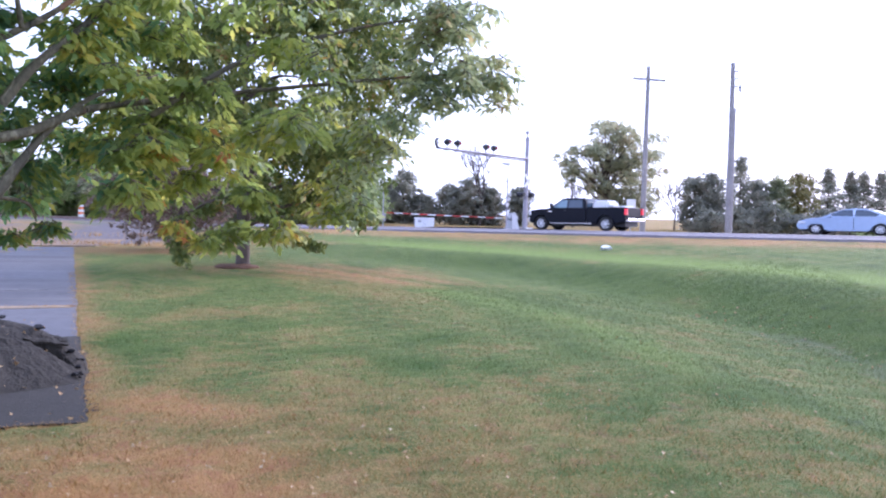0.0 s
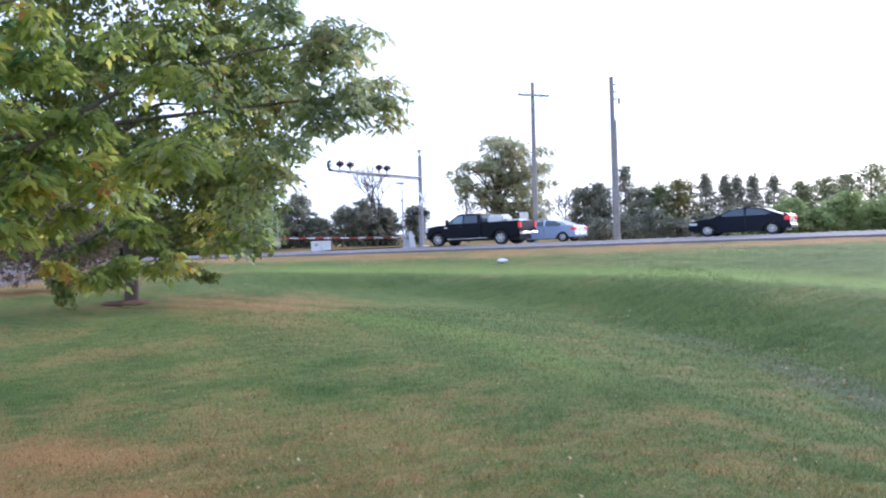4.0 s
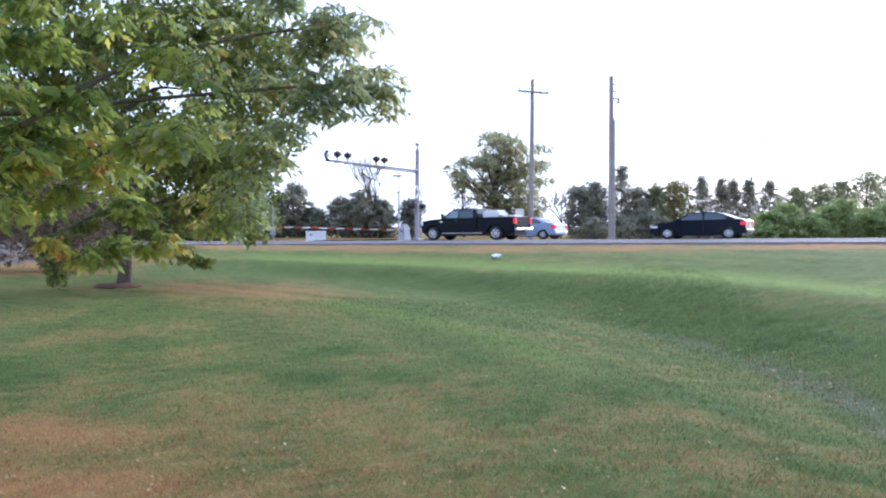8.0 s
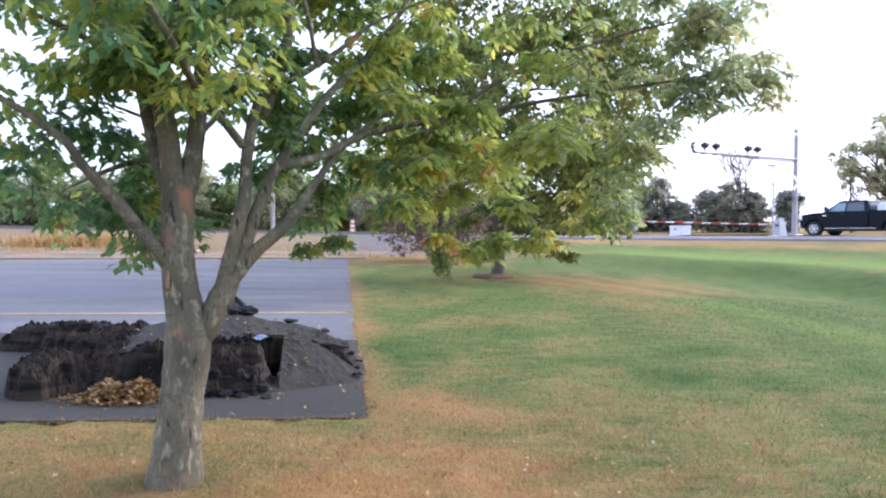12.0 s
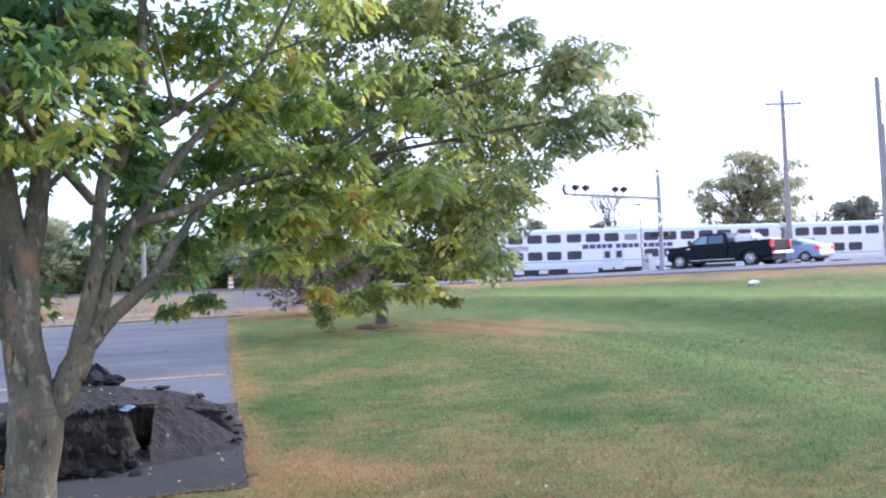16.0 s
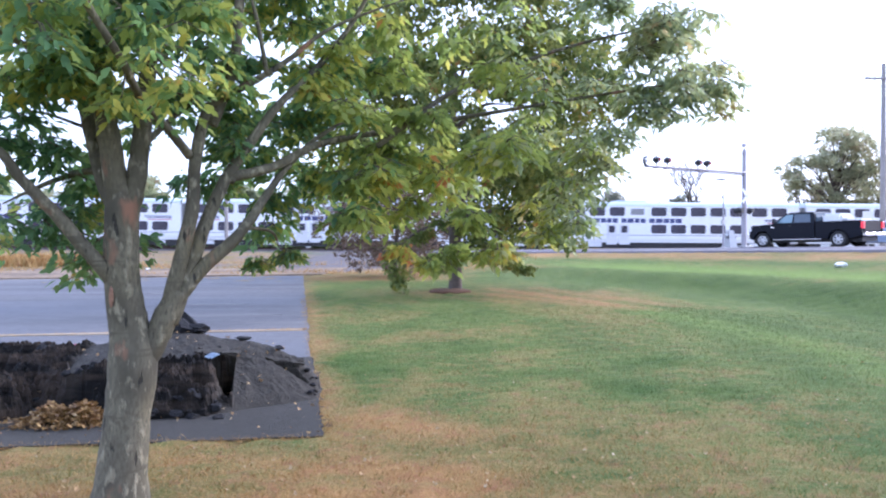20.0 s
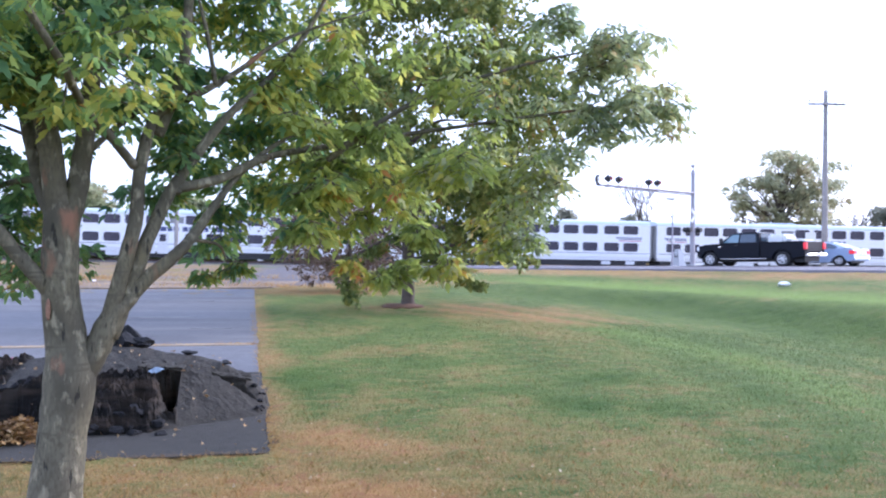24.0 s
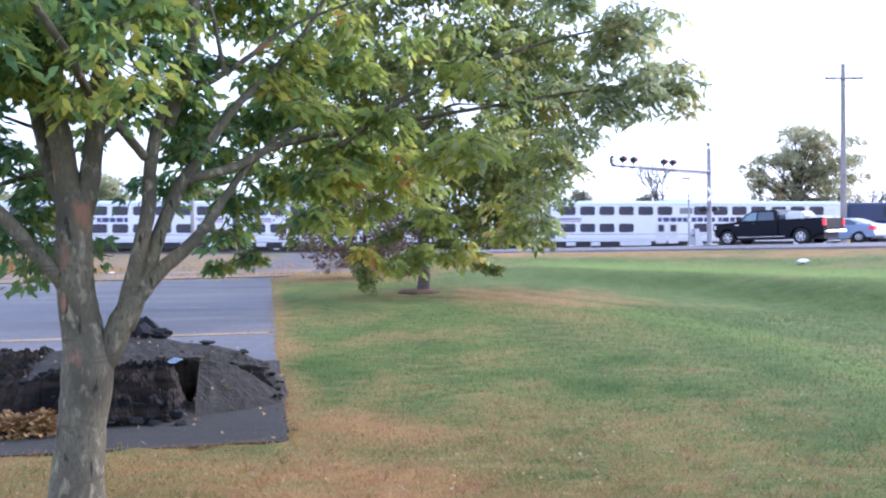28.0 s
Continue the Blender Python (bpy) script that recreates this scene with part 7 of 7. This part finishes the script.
def lawn_spots(near, far, x0, x1, power=1.6):
    """Spots spread over the lawn, thicker near the camera, never on the lot."""
    def area(rng, count):
        y = near + (far - near) * rng.uniform(0, 1, count) ** power + rng.normal(0, 0.5, count)
        x = rng.uniform(x0, x1, count) * (0.35 + 0.65 * y / far)
        keep = x > -0.86 - 0.193 * (y - 5.5) + 0.03
        keep |= y < 5.95 + 0.1 * (x + 1)
        return x[keep], y[keep]
    return area


scatter("fallen_leaves", 620, lawn_spots(3.0, 15.0, -5, 15, 1.7), (0.018, 0.04), LEAF_FALLEN, MAPLE, "scattered dry fallen leaves on the lawn", "leaves", 31, 0.02, 0.0)
def near_leaves(rng, count):
    """Most of the leaves lie under the maple and beside the lot's corner."""
    x, y = rng.normal(-0.4, 1.6, count), rng.normal(5.2, 1.1, count)
    keep = (y > 2.6) & ((y < 5.9 + 0.1 * (x + 1)) | (x > -0.8 - 0.193 * (y - 5.5)))
    return x[keep], y[keep]


scatter("maple_litter", 420, near_leaves, (0.025, 0.05), LEAF_FALLEN, MAPLE, "curled tan maple leaves lying in the dry grass", "leaves", 39, 0.025, 0.0)
def ditch_bed(rng, count):
    """Leaves and bits washed into the bed of the ditch."""
    y = rng.uniform(3.0, 14.0, count)
    return np.interp(y, BED_Y, BED_X) + rng.normal(0, 0.4, count), y


scatter("ditch_litter", 170, ditch_bed, (0.03, 0.07), LEAF_FALLEN, MAPLE, "brown and pale leaves washed into the ditch bed", "leaves", 43, 0.02, 0.0)
scatter("grass", 130000, lawn_spots(2.6, 17.0, -7, 14, 1.7), (0.022, 0.06), BLADE, SLIM, "short mixed green and dry grass blades", "grass", 32, 0.0, -1.4)


def behind(rng, count):
    return rng.uniform(-7, 8, count), rng.uniform(-6, 2.8, count)


scatter("grass_behind", 26000, behind, (0.03, 0.075), BLADE, SLIM, "short mixed grass blades where the camera stands", "grass", 37, 0.0, -1.4)


def dry_belt(rng, count):
    x, y = rng.uniform(-3.6, 6.5, count), rng.uniform(2.6, 9.0, count)
    keep = (y < 5.95 + 0.1 * (x + 1)) | (x > -0.86 - 0.193 * (y - 5.5) + 0.03)
    keep &= rng.uniform(0.0, 1.0, count) < np.clip(0.9 * dryness(x, y) * ease((9.0 - y) / 4.5) * ease((6.5 - x) / 4) * ease((x + 3.6) / 2), 0.0, 0.8)
    return x[keep], y[keep]


scatter("dry_grass", 90000, dry_belt, (0.014, 0.045), BLADE_DRY, SLIM, "dry straw-coloured grass blades before the lot", "grass", 33, 0.0, -1.2)


def ragged_edge(rng, count):
    """Along the two sides of the lot that meet at its near corner."""
    half = count // 2
    a = np.concatenate([-0.2 + 14 * rng.uniform(0, 1, half) ** 1.5, rng.normal(-0.09, 0.05, count - half)])
    b = np.concatenate([rng.normal(-0.03, 0.04, half), 6 * rng.uniform(0, 1, count - half)])
    return lot_point(a, b)


scatter("edge_grass", 5200, ragged_edge, (0.02, 0.048), BLADE_DRY, SLIM, "dry grass hanging over the ragged edge of the lot", "grass", 38, 0.005, -0.7)


def seam_line(rng, count):
    """Weeds and dust caught in the seam between the old and the dark asphalt."""
    b = 9 * rng.uniform(0, 1, count) ** 1.6
    return lot_point(7.0 - 0.02 * b + rng.normal(0, 0.05, count), b)


scatter("seam_weeds", 1100, seam_line, (0.02, 0.06), BLADE_DRY, SLIM, "dry weeds grown in the seam of the asphalt", "grass", 40, 0.02, -0.7)


def leaf_heap():
    rng = np.random.default_rng(34)
    a, b = rng.normal(0.62, 0.1, 2600), rng.normal(2.12, 0.19, 2600)
    x, y = lot_point(a, b)
    high = 0.2 * np.exp(-((a - 0.66) / 0.2) ** 2 - ((b - 2.12) / 0.3) ** 2) * (0.75 + 0.25 * np.sin(17 * b)) + 0.02
    places = np.stack([x, y, high * np.sqrt(rng.uniform(0.05, 1, 2600)) + 0.015], -1)
    ob = leaf_cloud("leaf_heap", places, rng.uniform(0.025, 0.06, 2600), LEAF_HEAP, None, OVAL, 0.0, 34)
    tagged(ob, "small heap of tan fallen leaves by the asphalt", "leaves", kind="stuff")
    a, b = rng.uniform(0.0, 2.2, 90), rng.uniform(0.0, 2.6, 90)
    x, y = lot_point(a, b)
    places = np.stack([x, y, np.clip(pile_height(a, b), 0, None) + 0.03], -1)
    ob = leaf_cloud("blown_leaves", places, rng.uniform(0.03, 0.06, 90), LEAF_FALLEN, None, MAPLE, 0.0, 36)
    tagged(ob, "dry leaves blown over the asphalt", "leaves", kind="stuff")


leaf_heap()


def weeds(rng, count):
    return rng.normal(-21.5, 1.8, count), rng.normal(41.0, 0.8, count)


def strip_weeds(rng, count):
    """Straw in uneven clumps on the gravel between the lot and the ballast."""
    mid = rng.uniform(0, 1, (60, 2)) * (34, 11) + (-31, 30.5)
    pick = mid[rng.integers(0, 60, count)] + rng.normal(0, (0.9, 0.35), (count, 2))
    keep = pick[:, 1] > 31.3 + 0.1 * (pick[:, 0] + 5)
    return pick[keep, 0], pick[keep, 1]


scatter("strip_grass", 5000, strip_weeds, (0.1, 0.3), BLADE_DRY, SLIM, "patchy dry straw on the gravel beyond the lot", "grass", 41, 0.0, -1.6)
scatter("tall_dry_grass", 2600, weeds, (0.35, 0.8), BLADE_DRY, SLIM, "clump of tall dry straw-coloured grass beyond the lot", "grass", 35, 0.0, -2.2)


def motions():
    end = 28.0
    still = [(0.0, drive(-0.6, 0)), (end, drive(-0.6, 0))]
    walk(black_pickup, still)
    walk(blue_sedan, [(t, drive(s, 3.6)) for t, s in ((0, -13.3), (0.5, -10.7), (1, -8.4), (1.5, -6.8), (2, -5.65), (3, -4.1), (3.5, -3.6), (4.5, -2.8), (5.5, -2.4), (7, -2.25), (end, -2.25))])
    walk(navy_sedan, [(t, drive(s, 0)) for t, s in ((0, -25.0), (1, -21.6), (2, -18.8), (3, -16.6), (3.5, -15.65), (4.5, -14.0), (5.5, -13.25), (6.5, -13.15), (end, -13.15))])
    walk(red_pickup, [(t, drive(s, 0)) for t, s in ((0, -80), (6, -38), (8, -28), (9, -24.4), (9.5, -23.5), (10, -22.95), (10.5, -22.55), (11.2, -22.4), (end, -22.4))])
    times = [0, 3, 6, 9, 12, 14, 16, 18, 20, 22, 24, 26, 28]
    for k, car in enumerate(train):
        walk(car, [(t, on_track(train_front(t) + CAR_PITCH * (k + 0.5))) for t in times])
    walk(rear_locomotive, [(t, on_track(train_front(t) + CAR_PITCH * 8 + 10.6)) for t in times])


motions()
